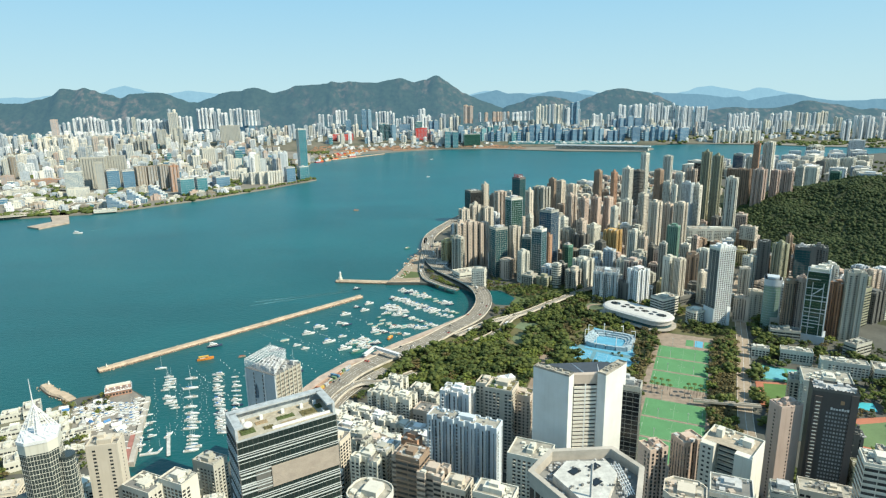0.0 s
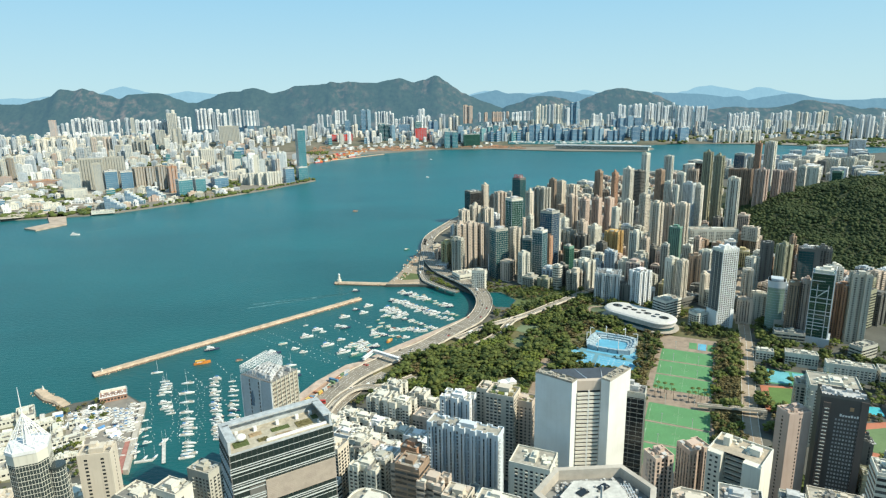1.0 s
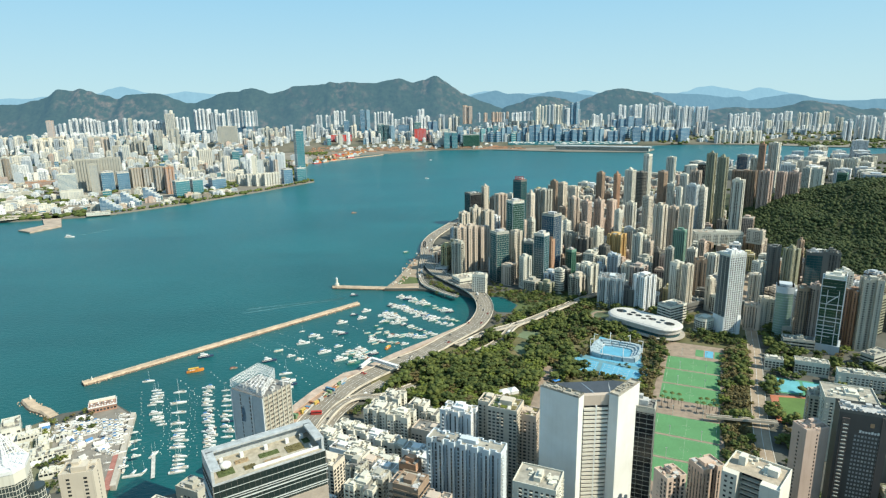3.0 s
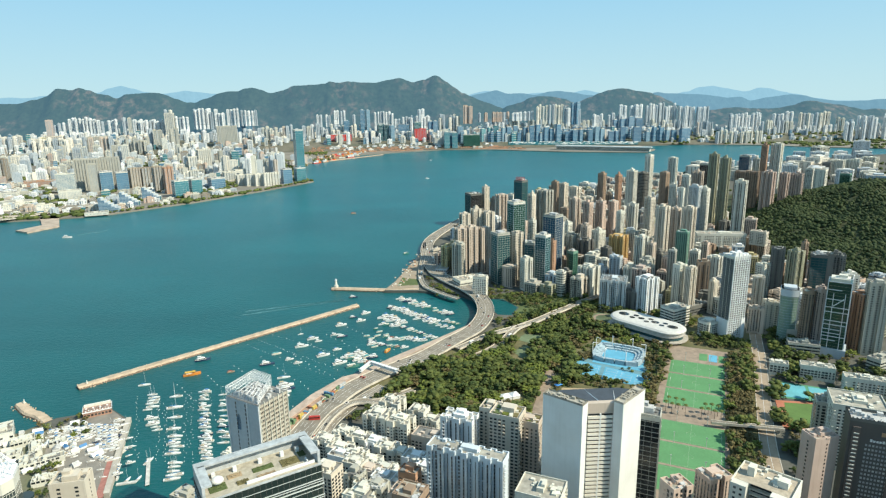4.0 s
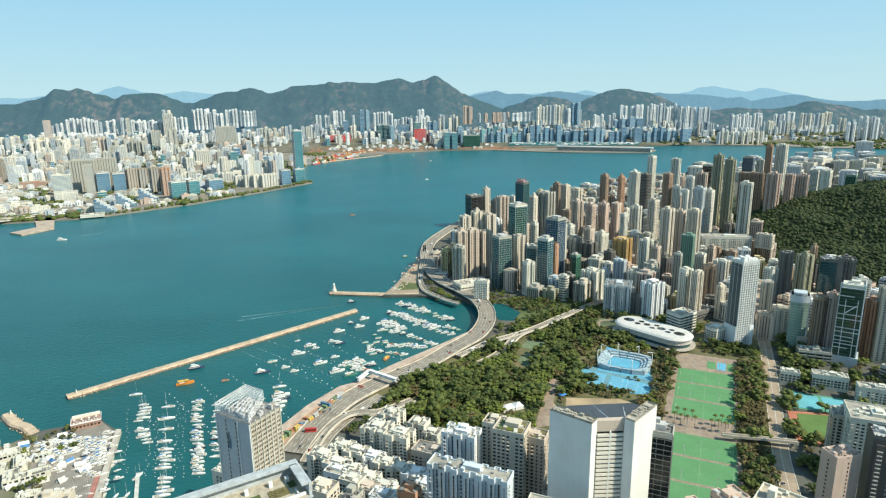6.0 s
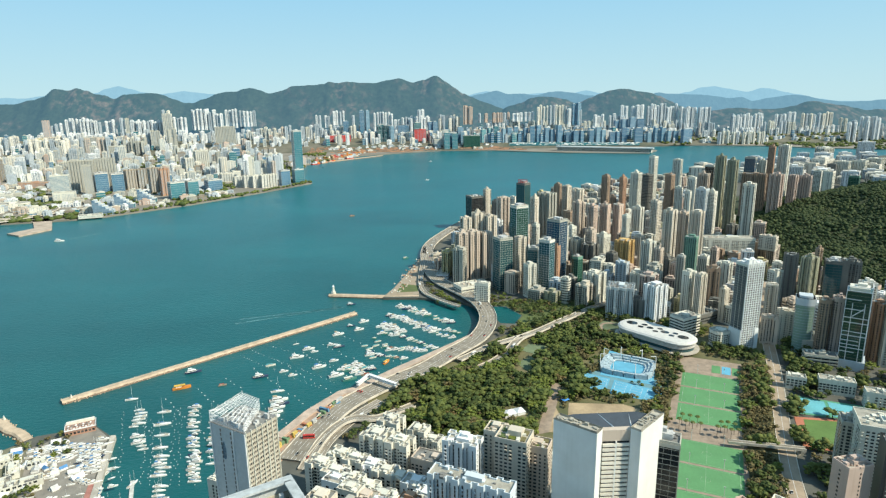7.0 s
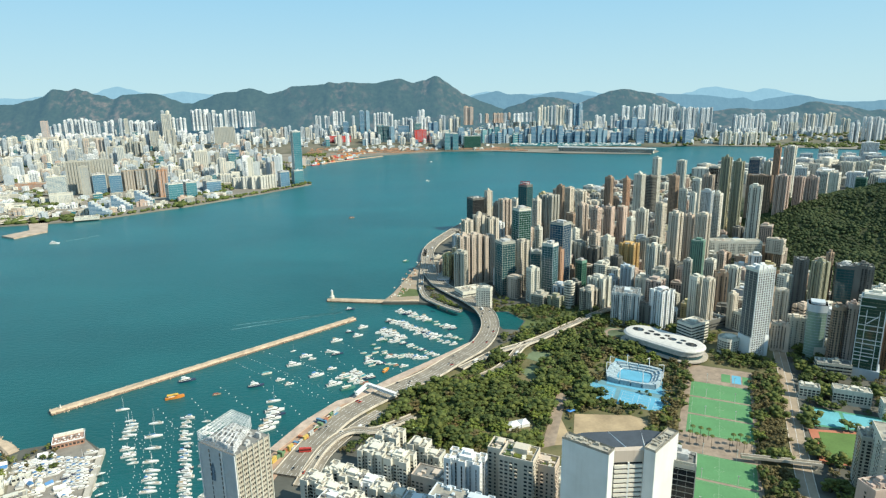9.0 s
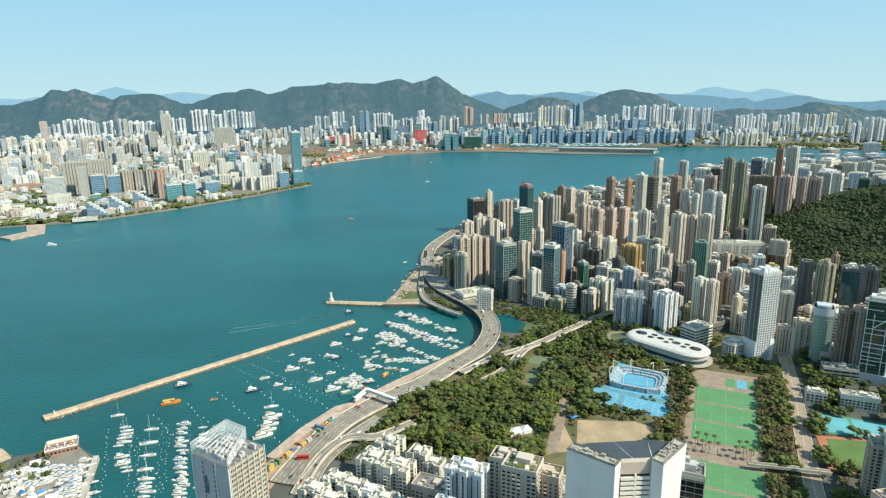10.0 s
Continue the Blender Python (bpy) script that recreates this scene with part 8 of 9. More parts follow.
boat(YACHTS[0], -351, 592, 8.6, 24, 4.6)
boat(YACHTS[0], -353, 612, 9.6, 20, 4.6)
boat(YACHTS[1], -350, 605, 9.6, 30, 4.6)
boat(YACHTS[1], -346, 598, 11.7, 15, 4.6)
boat(SAILS[2], -343, 592, 10.7, 24, 4.6)
boat(YACHTS[3], -348, 614, 10.4, 13, 4.6)
boat(YACHTS[0], -345, 608, 8.5, 31, 4.6)
boat(SAILS[2], -342, 602, 9.3, 16, 4.6)
boat(YACHTS[1], -339, 597, 8.7, 28, 4.6)
boat(SAILS[2], -337, 591, 11.1, 21, 4.6)
boat(YACHTS[0], -342, 615, 9.6, 30, 4.6)
boat(YACHTS[0], -340, 610, 11.5, 22, 4.6)
boat(SAILS[2], -337, 605, 8.1, 20, 4.6)
boat(YACHTS[3], -335, 600, 8.0, 18, 4.6)
boat(YACHTS[1], -332, 595, 11.9, 29, 4.6)
boat(YACHTS[1], -330, 591, 8.8, 26, 4.6)
boat(SAILS[0], -337, 617, 8.7, 15, 4.6)
boat(YACHTS[0], -334, 612, 10.3, 25, 4.6)
boat(YACHTS[1], -332, 607, 11.1, 10, 4.6)
boat(YACHTS[2], -329, 602, 10.3, 14, 4.6)
boat(SAILS[0], -327, 597, 11.9, 12, 4.6)
boat(YACHTS[3], -325, 592, 10.2, 24, 4.6)
boat(YACHTS[1], -330, 616, 8.9, 22, 4.6)
boat(YACHTS[2], -327, 610, 9.6, 14, 4.6)
boat(YACHTS[0], -324, 605, 10.0, 12, 4.6)
boat(YACHTS[0], -322, 599, 11.1, 26, 4.6)
boat(YACHTS[1], -319, 594, 10.7, 25, 4.6)
boat(YACHTS[1], -324, 618, 11.7, 28, 4.6)
boat(YACHTS[1], -321, 612, 8.0, 26, 4.6)
boat(YACHTS[3], -319, 605, 12.0, 13, 4.6)
boat(YACHTS[1], -316, 599, 8.3, 27, 4.6)
boat(YACHTS[0], -315, 617, 11.0, 15, 4.6)
boat(YACHTS[1], -312, 611, 11.3, 8, 4.6)
boat(YACHTS[0], -310, 606, 9.2, 22, 4.6)
boat(YACHTS[1], -307, 600, 9.5, 10, 4.6)
boat(YACHTS[0], -305, 595, 8.7, 27, 4.6)
boat(YACHTS[2], -303, 589, 11.6, 23, 4.6)
boat(SAILS[0], -301, 584, 8.6, 20, 4.6)
boat(YACHTS[1], -298, 579, 11.6, 30, 4.6)
boat(SAILS[0], -296, 574, 9.1, 9, 4.6)
boat(YACHTS[1], -309, 617, 8.8, 18, 4.6)
boat(YACHTS[2], -306, 611, 8.7, 15, 4.6)
boat(YACHTS[1], -304, 605, 11.4, 25, 4.6)
boat(YACHTS[3], -301, 600, 11.1, 12, 4.6)
boat(YACHTS[2], -299, 594, 11.4, 16, 4.6)
boat(SAILS[2], -297, 589, 11.2, 23, 4.6)
boat(YACHTS[3], -294, 584, 8.6, 30, 4.6)
boat(YACHTS[1], -292, 578, 9.3, 15, 4.6)
boat(SAILS[0], -290, 573, 11.1, 20, 4.6)
boat(YACHTS[1], -303, 616, 8.5, 11, 4.6)
boat(YACHTS[3], -301, 610, 10.9, 13, 4.6)
boat(YACHTS[1], -298, 605, 11.0, 26, 4.6)
boat(SAILS[1], -296, 599, 10.6, 25, 4.6)
boat(YACHTS[1], -294, 594, 11.0, 11, 4.6)
boat(YACHTS[1], -291, 588, 11.9, 24, 4.6)
boat(YACHTS[1], -289, 583, 10.7, 15, 4.6)
boat(YACHTS[3], -287, 578, 11.8, 11, 4.6)
boat(YACHTS[3], -302, 627, 11.6, 16, 4.6)
boat(YACHTS[0], -298, 616, 11.8, 27, 4.6)
boat(YACHTS[1], -294, 606, 8.5, 32, 4.6)
boat(YACHTS[2], -291, 596, 10.3, 27, 4.6)
boat(YACHTS[0], -287, 587, 11.2, 32, 4.6)
boat(YACHTS[0], -318, 576, 10.7, 13, 4.6)
boat(YACHTS[3], -319, 571, 11.3, 16, 4.6)
boat(YACHTS[3], -320, 566, 10.6, 16, 4.6)
boat(YACHTS[1], -289, 560, 10.1, 11, 4.6)
boat(YACHTS[0], -285, 558, 8.5, 31, 4.6)
boat(YACHTS[3], -281, 557, 9.7, 26, 4.6)
boat(YACHTS[3], -277, 555, 10.5, 23, 4.6)
boat(YACHTS[2], -275, 567, 8.0, 100)
boat(YACHTS[2], -274, 562, 8.0, 100)
boat(YACHTS[0], -272, 558, 8.0, 100)
boat(YACHTS[2], -270, 554, 8.0, 100)
boat(YACHTS[1], -268, 549, 8.0, 100)
boat(YACHTS[1], -267, 545, 8.0, 100)
boat(YACHTS[2], -265, 541, 8.0, 100)
boat(YACHTS[2], -263, 537, 8.0, 100)
boat(YACHTS[0], -262, 533, 8.0, 100)

# laid-up boats that fill the rest of the yard
for i in range(34):
    u, v = i % 5, i // 5
    boat((SAILS + YACHTS)[rb.randrange(5)], -335 + u * 11 + v * 7 + rb.uniform(-2, 2), 606 - v * 14 + u * 3 + rb.uniform(-2, 2), rb.uniform(6, 9), 20 + rb.uniform(-15, 15), 4.6)


# ---- trees ----
BALL = {}
for level in (1, 2):
    bm = bmesh.new()
    bmesh.ops.create_icosphere(bm, subdivisions=level, radius=1.0)
    BALL[level] = ([v.co.copy() for v in bm.verts], [tuple(v.index for v in f.verts) for f in bm.faces])
    bm.free()


def lump(s, c, r, rnd, flat=0.8, level=1):
    verts, faces = BALL[level]
    n = len(s.v)
    o = rnd.uniform(0, 50)
    for co in verts:
        k = r * ((1 + 0.5 * noise.noise(co * 1.7 + Vector((o, 0, 0)))) * rnd.uniform(0.9, 1.1) if level > 1 else rnd.uniform(0.75, 1.2))
        s.v.append((c[0] + co.x * k, c[1] + co.y * k, c[2] + co.z * k * flat))
    for f in faces:
        s.f.append(tuple(n + i for i in f))


def leaf(s, c, q, rnd):
    a = Vector((rnd.gauss(0, 1), rnd.gauss(0, 1), rnd.gauss(0, 0.6))).normalized() * q
    b = Vector((rnd.gauss(0, 1), rnd.gauss(0, 1), rnd.gauss(0, 0.6))).normalized() * q
    p = Vector(c)
    s.quad(tuple(p - a), tuple(p + b * 0.6), tuple(p + a), tuple(p - b * 0.6))


def broad_tree(seed, R, H, leafmat, label, clumps=15, leaves=9):
    rnd = random.Random(seed)
    e = tagged(holder("tree", 0, 0, 0), label, "tree", "trees of the park")
    s = Soup()
    s.prism([(0.35 * math.cos(i * math.pi / 3), 0.35 * math.sin(i * math.pi / 3)) for i in range(6)], 0, H * 0.55, ring_top=[(0.2 * math.cos(i * math.pi / 3), 0.2 * math.sin(i * math.pi / 3)) for i in range(6)])
    crown = Soup()
    for i in range(clumps):
        a, q = rnd.uniform(0, 6.28), R * 0.85 * math.sqrt(rnd.random())
        c = (q * math.cos(a), q * math.sin(a), H * rnd.uniform(0.45, 0.92) - q * 0.35)
        if i % 3 == 0:
            s.beam((0, 0, H * 0.4), (c[0] * .8, c[1] * .8, c[2]), 0.12)
        r = R * rnd.uniform(0.2, 0.42)
        lump(crown, c, r, rnd, rnd.uniform(0.55, 0.9))
        for k in range(leaves):
            d = Vector((rnd.gauss(0, 1), rnd.gauss(0, 1), rnd.gauss(0.4, 0.8))).normalized() * r * rnd.uniform(0.85, 1.35)
            leaf(crown, (c[0] + d.x, c[1] + d.y, c[2] + d.z * 0.8), rnd.uniform(0.45, 1.0), rnd)
    s.ob("trunk", BARK, e)
    crown.ob("crown", leafmat, e)
    return e


def palm_tree():
    rnd = random.Random(77)
    e = tagged(holder("palm_tree", 0, 0, 0), "tall palm with a tuft of fronds on the paving", "tree", "palms between the courts")
    s = Soup()
    s.prism([(0.25 * math.cos(i * math.pi / 3), 0.25 * math.sin(i * math.pi / 3)) for i in range(6)], 0, 12, ring_top=[(0.15 * math.cos(i * math.pi / 3), 0.15 * math.sin(i * math.pi / 3)) for i in range(6)])
    s.ob("trunk", BARK, e)
    s = Soup()
    for i in range(14):
        a = i * 6.28 / 14 + rnd.uniform(-.1, .1)
        d = Vector((math.cos(a), math.sin(a), 0))
        w = Vector((-d.y, d.x, 0)) * 0.4
        p = Vector((0, 0, 12))
        for k in range(4):
            q = p + d * 0.62 + Vector((0, 0, 0.5 - 0.45 * k))
            s.quad(tuple(p - w), tuple(p + w), tuple(q + w), tuple(q - w))
            p = q
    s.ob("crown", LEAF, e)
    return e


rt = random.Random(5)
KINDS = [broad_tree(1, 5.6, 12, LEAF, "broad dark green tree in the park"), broad_tree(2, 4.6, 15, LEAFDEEP, "tall dark green tree in the park"), broad_tree(3, 5.0, 10, LEAFLIGHT, "light green broad tree in the park"),
         broad_tree(4, 4.4, 11, LEAFBROWN, "thin brownish winter tree in the park", 11, 14), broad_tree(6, 7.6, 14, LEAF, "wide green tree in the park", 24), broad_tree(8, 3.6, 8, LEAFDEEP, "small dark green tree in the park", 9)]
for i, o in enumerate(KINDS):
    o.location = (40 + 9 * i, 690 + 5 * i, 4.2)


LANE_PTS = np.array([(p.x + r.x * off, p.y + r.y * off) for sd, off, fwd, cars in lanes for p, r in sd[::2]])


def near_line(x, y, pad):
    return bool((((LANE_PTS - (x, y)) ** 2).sum(axis=1) < pad * pad).any())


OPEN = [[(140, 800), (165, 785), (150, 758), (125, 770)], [(120, 762), (152, 747), (150, 720), (115, 730)], [(433, 524), (476, 525), (425, 456), (396, 469)], [(114, 596), (152, 598), (154, 655), (176, 706), (160, 712)], [(90, 625), (122, 625), (122, 652), (90, 652)], [(262, 842), (304, 842), (304, 895), (262, 895)], court_rect(-320, 46, -4, 60), [(146, 602), (218, 600), (240, 642), (222, 655), (164, 664)], [(252, 796), (300, 748), (273, 684), (212, 722)], [(205, 730), (272, 680), (260, 656), (186, 698)],
        [(155, 826), (185, 815), (161, 782), (138, 804)], [(126, 766), (150, 786), (158, 757), (138, 739)], [(260, 890), (282, 900), (300, 892), (298, 870), (268, 853)], [(272, 850), (296, 872), (375, 778), (350, 745)], [(384, 612), (436, 600), (404, 545), (358, 556)], [(410, 656), (472, 624), (456, 594), (394, 617)], [(440, 572), (486, 552), (468, 528), (436, 545)],
        [(128, 978), (149, 975), (166, 934), (150, 900), (130, 905), (122, 940)]]
planted = [(o.location.x, o.location.y) for o in KINDS]


single, grove = 280, {}


def plant(ring, count, weights, gap, size=(0.95, 1.55), z=4.2, tries=12, clear=9):
    xs, ys = [p[0] for p in ring], [p[1] for p in ring]
    global single
    done = 0
    for _ in range(count * tries):
        x, y = rt.uniform(min(xs), max(xs)), rt.uniform(min(ys), max(ys))
        if not inside((x, y), ring) or any(inside((x, y), o) for o in OPEN):
            continue
        if any((x - a) ** 2 + (y - b) ** 2 < gap * gap for a, b in planted) or near_line(x, y + 3, clear) or not free(x, y, 2.5):
            continue
        planted.append((x, y))
        wild = noise.noise(Vector((x / 38, y / 38, 4.0)))
        dry = noise.noise(Vector((x / 55, y / 55, 14.0)))
        w = [a * (5.0 if (i == 2 and wild > 0.15) or (i in (1, 5) and wild < -0.12) or (i == 3 and dry > 0.2) else 1.0) for i, a in enumerate(weights)]
        src, turn, k, up = rt.choices(KINDS, w)[0], rt.uniform(0, 6.28), rt.uniform(*size), rt.uniform(0.55, 0.82)
        m = Matrix.Translation((x, y, z)) @ Matrix.Rotation(turn, 4, "Z")
        if single > 0 and x + 0.4 * y < 520:
            single -= 1
            copy_thing(src, m).scale = (k, k, k * up)
        else:
            for c in src.children:
                g = grove.setdefault((c.name.split(".")[0], c.data.materials[0].name), Soup())
                n = len(g.v)
                mm = m @ Matrix.Diagonal((k, k, k * up, 1))
                g.v += [tuple(mm @ v.co) for v in c.data.vertices]
                g.f += [tuple(n + i for i in q.vertices) for q in c.data.polygons]
        done += 1
        if done >= count:
            break


plant([(-2, 712), (68, 766), (112, 812), (160, 860), (200, 780), (215, 690), (150, 660), (140, 600), (60, 590), (-5, 628), (-40, 665)], 400, (5, 4, 4, 2, 5, 1), 5.8, (0.8, 1.75))
plant([(140, 870), (280, 960), (330, 985), (300, 900), (240, 800), (180, 720)], 150, (4, 3, 1, 2, 3, 1), 7.0)
plant([(150, 650), (230, 655), (310, 760), (290, 780), (200, 740)], 70, (2, 2, 1, 6, 1, 1), 6.5, (0.6, 0.95))
plant(court_rect(-330, 40, 63, 98), 230, (2, 1, 1, 14, 2, 0), 5.2, (0.95, 1.35), tries=20)
plant(court_rect(-330, 40, -34, -6), 130, (2, 2, 1, 10, 2, 1), 6.0)
plant([(352, 560), (445, 740), (475, 800), (530, 800), (470, 690), (390, 540)], 130, (4, 4, 0, 1, 4, 2), 7.5)
plant([(430, 700), (560, 720), (600, 640), (500, 520), (440, 560)], 60, (3, 3, 1, 2, 3, 3), 9)
plant([(190, 780), (215, 860), (330, 960), (400, 860), (420, 800), (350, 860), (310, 880), (270, 830), (300, 800), (310, 765), (250, 800)], 110, (4, 3, 2, 2, 4, 2), 7.0)
plant(court_rect(-330, 60, 112, 134), 90, (4, 3, 2, 2, 3, 2), 6.5, (0.8, 1.2))
plant([(72, 1085), (132, 1000), (165, 1012), (150, 1052), (92, 1105)], 30, (3, 2, 3, 2, 2, 3), 7, (0.6, 1.0))
plant([(-60, 640), (-20, 690), (-6, 640), (-40, 620)], 25, (2, 2, 1, 1, 2, 2), 6, (0.6, 0.9))
plant([(170, 940), (150, 985), (220, 985), (260, 960), (200, 915)], 40, (3, 3, 1, 3, 2, 2), 7, (0.6, 1.0))
plant([(-390, 618), (-345, 650), (-320, 600), (-360, 585)], 16, (2, 2, 1, 1, 1, 3), 8, (0.6, 0.8))
plant([(430, 1010), (660, 1010), (700, 1190), (480, 1160)], 70, (3, 3, 1, 1, 3, 2), 8)
plant([(170, 985), (330, 990), (440, 830), (420, 800), (300, 920)], 60, (3, 3, 1, 3, 2, 2), 7, (0.6, 1.0))
plant([(-25, 693), (26, 732), (75, 769), (108, 804), (122, 780), (98, 736), (56, 705), (5, 672)], 70, (4, 4, 3, 3, 4, 1), 5.5, (0.8, 1.3))
plant([(116, 863), (165, 912), (230, 941), (291, 973), (292, 948), (223, 914), (164, 869), (122, 851)], 60, (3, 2, 4, 4, 2, 3), 5.5, (0.5, 0.9))
plant([(115, 1005), (155, 1001), (231, 980), (317, 998), (313, 971), (230, 941), (146, 950), (123, 965)], 60, (3, 3, 2, 4, 2, 3), 6, (0.6, 1.1))
plant([(-71, 614), (-52, 648), (-42, 626), (-59, 603)], 16, (3, 3, 1, 2, 3, 1), 5.5, (0.8, 1.2))
plant([(38, 1000), (45, 1056), (67, 1024), (80, 977), (63, 979)], 14, (3, 3, 2, 1, 1, 3), 5.5, (0.6, 1.0))
plant([(154, 821), (195, 836), (238, 852), (263, 811), (217, 780), (178, 767)], 60, (4, 4, 1, 3, 4, 1), 6, (0.8, 1.3))
plant([(368, 791), (409, 794), (450, 759), (438, 731), (411, 743), (373, 759)], 60, (4, 4, 1, 2, 3, 3), 6, (0.7, 1.15))
plant([(23, 1134), (66, 1106), (100, 1025), (101, 987), (69, 997), (33, 1049)], 30, (3, 3, 2, 2, 1, 4), 6, (0.5, 0.9))
plant([(-418, 576), (-381, 542), (-332, 485), (-352, 471), (-410, 517)], 30, (3, 3, 2, 2, 1, 4), 6.5, (0.6, 1.0))
plant([(-345, 549), (-326, 558), (-296, 499), (-317, 500)], 14, (3, 3, 2, 1, 1, 4), 6, (0.6, 1.0))
bush = Soup()
n = 0
while n < 2600:
    x, y = rt.uniform(-50, 340), rt.uniform(560, 1000)
    n += 1
    if inside((x, y), PARK) and not any(inside((x, y), o) for o in OPEN) and not near_line(x, y + 3, 8) and free(x, y, 2) and noise.noise(Vector((x / 30, y / 30, 2.0))) > -0.2:
        r = rt.uniform(1.2, 3.2)
        lump(bush, (x, y, 4.5 + r * 0.4), r, rt, 0.9)
tagged(bush.ob("undergrowth", LEAF), "green shrubs under the park trees", "shrubs", kind="stuff")
plant([(466, 584), (553, 604), (425, 449), (384, 470)], 60, (4, 4, 1, 3, 3, 3), 6.5, (0.7, 1.2))
grove_holder = tagged(holder("grove", 0, 0, 4.2), "green and brownish trees massed round the courts and roads", "trees", kind="stuff")
for (nm, mt), g in grove.items():
    o = g.ob(nm + "_mass", bpy.data.materials[mt], grove_holder, True)
    o.matrix_parent_inverse = Matrix.Translation((0, 0, -4.2))
    o["kind"] = "stuff"
pm = palm_tree()
pm.location = (*court_pt(-140, 4), 4.5)
for v in (10, 16, 23, 38, 44, 50, 56):
    copy_thing(pm, Matrix.Translation((*court_pt(-140 + rt.uniform(-3, 3), v), 4.5)) @ Matrix.Rotation(v, 4, "Z"))
for v in (6, 13, 20, 41, 47, 53):
    copy_thing(pm, Matrix.Translation((*court_pt(-131 + rt.uniform(-2, 2), v), 4.5)) @ Matrix.Rotation(v, 4, "Z"))

plant([(-430, 575), (-350, 575), (-290, 530), (-300, 490), (-430, 490)], 60, (2, 2, 2, 1, 0, 3), 7, (0.5, 0.85), tries=6)
# the wood on the hill
s = Soup()
rw = random.Random(9)
n = 0
while n < 23000:
    x, y = rw.uniform(600, 1500), rw.uniform(860, 1560)
    z = hill(x, y)
    if z < 2 or x > 0.92 * y + 40 or not free(x, y, 3):
        continue
    n += 1
    r = (1.4 + 3.8 * rw.random() ** 2) * (1.0 + 0.35 * noise.noise(Vector((x / 45, y / 45, 1.0))))
    lump(s, (x, y, z + 3.5 + rw.uniform(-1, 2.5)), r, rw, rw.uniform(0.6, 1.0))
    for k in range(2):
        d = Vector((rw.gauss(0, 1), rw.gauss(0, 1), abs(rw.gauss(0.3, 1)))).normalized() * r * 1.12
        leaf(s, (x + d.x, y + d.y, z + 3.5 + r * 0.5 + d.z * 0.8), rw.uniform(0.6, 1.2), rw)
FOOT = [(823, 1549), (921, 1575), (899, 1471), (798, 1352), (768, 1420), (723, 1453)]
n = 0
while n < 500:
    x, y = rw.uniform(min(a for a, b in FOOT), max(a for a, b in FOOT)), rw.uniform(min(b for a, b in FOOT), max(b for a, b in FOOT))
    n += 1
    if inside((x, y), FOOT) and free(x, y, 2):
        r = rw.uniform(2.5, 5.5)
        lump(s, (x, y, max(3.5, hill(x, y)) + r * 0.6), r, rw, 0.8)
tagged(s.ob("wood", FOREST, None, True), "dense dark green wood covering the hillside", "forest", kind="stuff")

# trees between the far blocks and along the far promenade
s = Soup()
n = 0
while n < 2600:
    y = rw.uniform(1750, 4000)
    x = rw.uniform(-0.8, -0.1) * y
    if not inside((x, y), KOWLOON) or noise.noise(Vector((x / 160, y / 160, 6.0))) < 0.05 or not free(x, y, 4):
        n += 0.02
        continue
    n += 1
    lump(s, (x, y, 8), rw.uniform(6, 13), rw, 0.6)
for (x0, y0), (x1, y1) in zip(KOWLOON[3:8], KOWLOON[4:9]):
    L = math.hypot(x1 - x0, y1 - y0)
    for i in range(int(L / 8)):
        u = (i + rw.random()) * 8 / L
        o = rw.choice((9, 9, 16, 26)) + rw.uniform(-3, 3)
        lump(s, (x0 + (x1 - x0) * u - o * (y1 - y0) / L, y0 + (y1 - y0) * u + o * (x1 - x0) / L, 8), rw.uniform(4, 7.5), rw, 0.7)
tagged(s.ob("far_trees", LEAF, None, True), "green street trees between the far blocks", "trees", kind="stuff")


# ---- traffic ----
def car(colour, length=4.4, h=1.45, kind="car", label=""):
    e = tagged(holder(kind, 0, 0, 0), label or "small car on the concrete road", "car" if kind == "car" else kind, "traffic on the roads")
    w = 1.8 if kind == "car" else 2.4
    s = Soup()
    s.prism([(-length / 2, -w / 2), (length / 2, -w / 2 * .9), (length / 2, w / 2 * .9), (-length / 2, w / 2)], 0.35, h * 0.58 if kind == "car" else h)
    s.ob("body", colour, e)
    if kind == "car":
        s = Soup()
        s.prism([(-length * .38, -w * .44), (length * .2, -w * .44), (length * .2, w * .44), (-length * .38, w * .44)], h * .58, h, ring_top=[(-length * .28, -w * .38), (length * .08, -w * .38), (length * .08, w * .38), (-length * .28, w * .38)])
        s.ob("cabin", GLASS["dark"], e)
    else:
        s = Soup()
        s.box(0, 0, h * .5, length * .96, w * 1.02, h * .25)
        s.ob("window_band", GLASS["dark"], e)
    for x in (-length * .3, length * .3):
        for y in (-w * .45, w * .45):
            s = Soup()
            s.prism([(x + .33 * math.cos(i * math.pi / 4), 0.33 + .33 * math.sin(i * math.pi / 4)) for i in range(8)], -0.1, 0.1)
            s.v = [(a, y + c, b) for a, b, c in s.v]
            s.ob("wheel", ASPHALT, e)
    return e


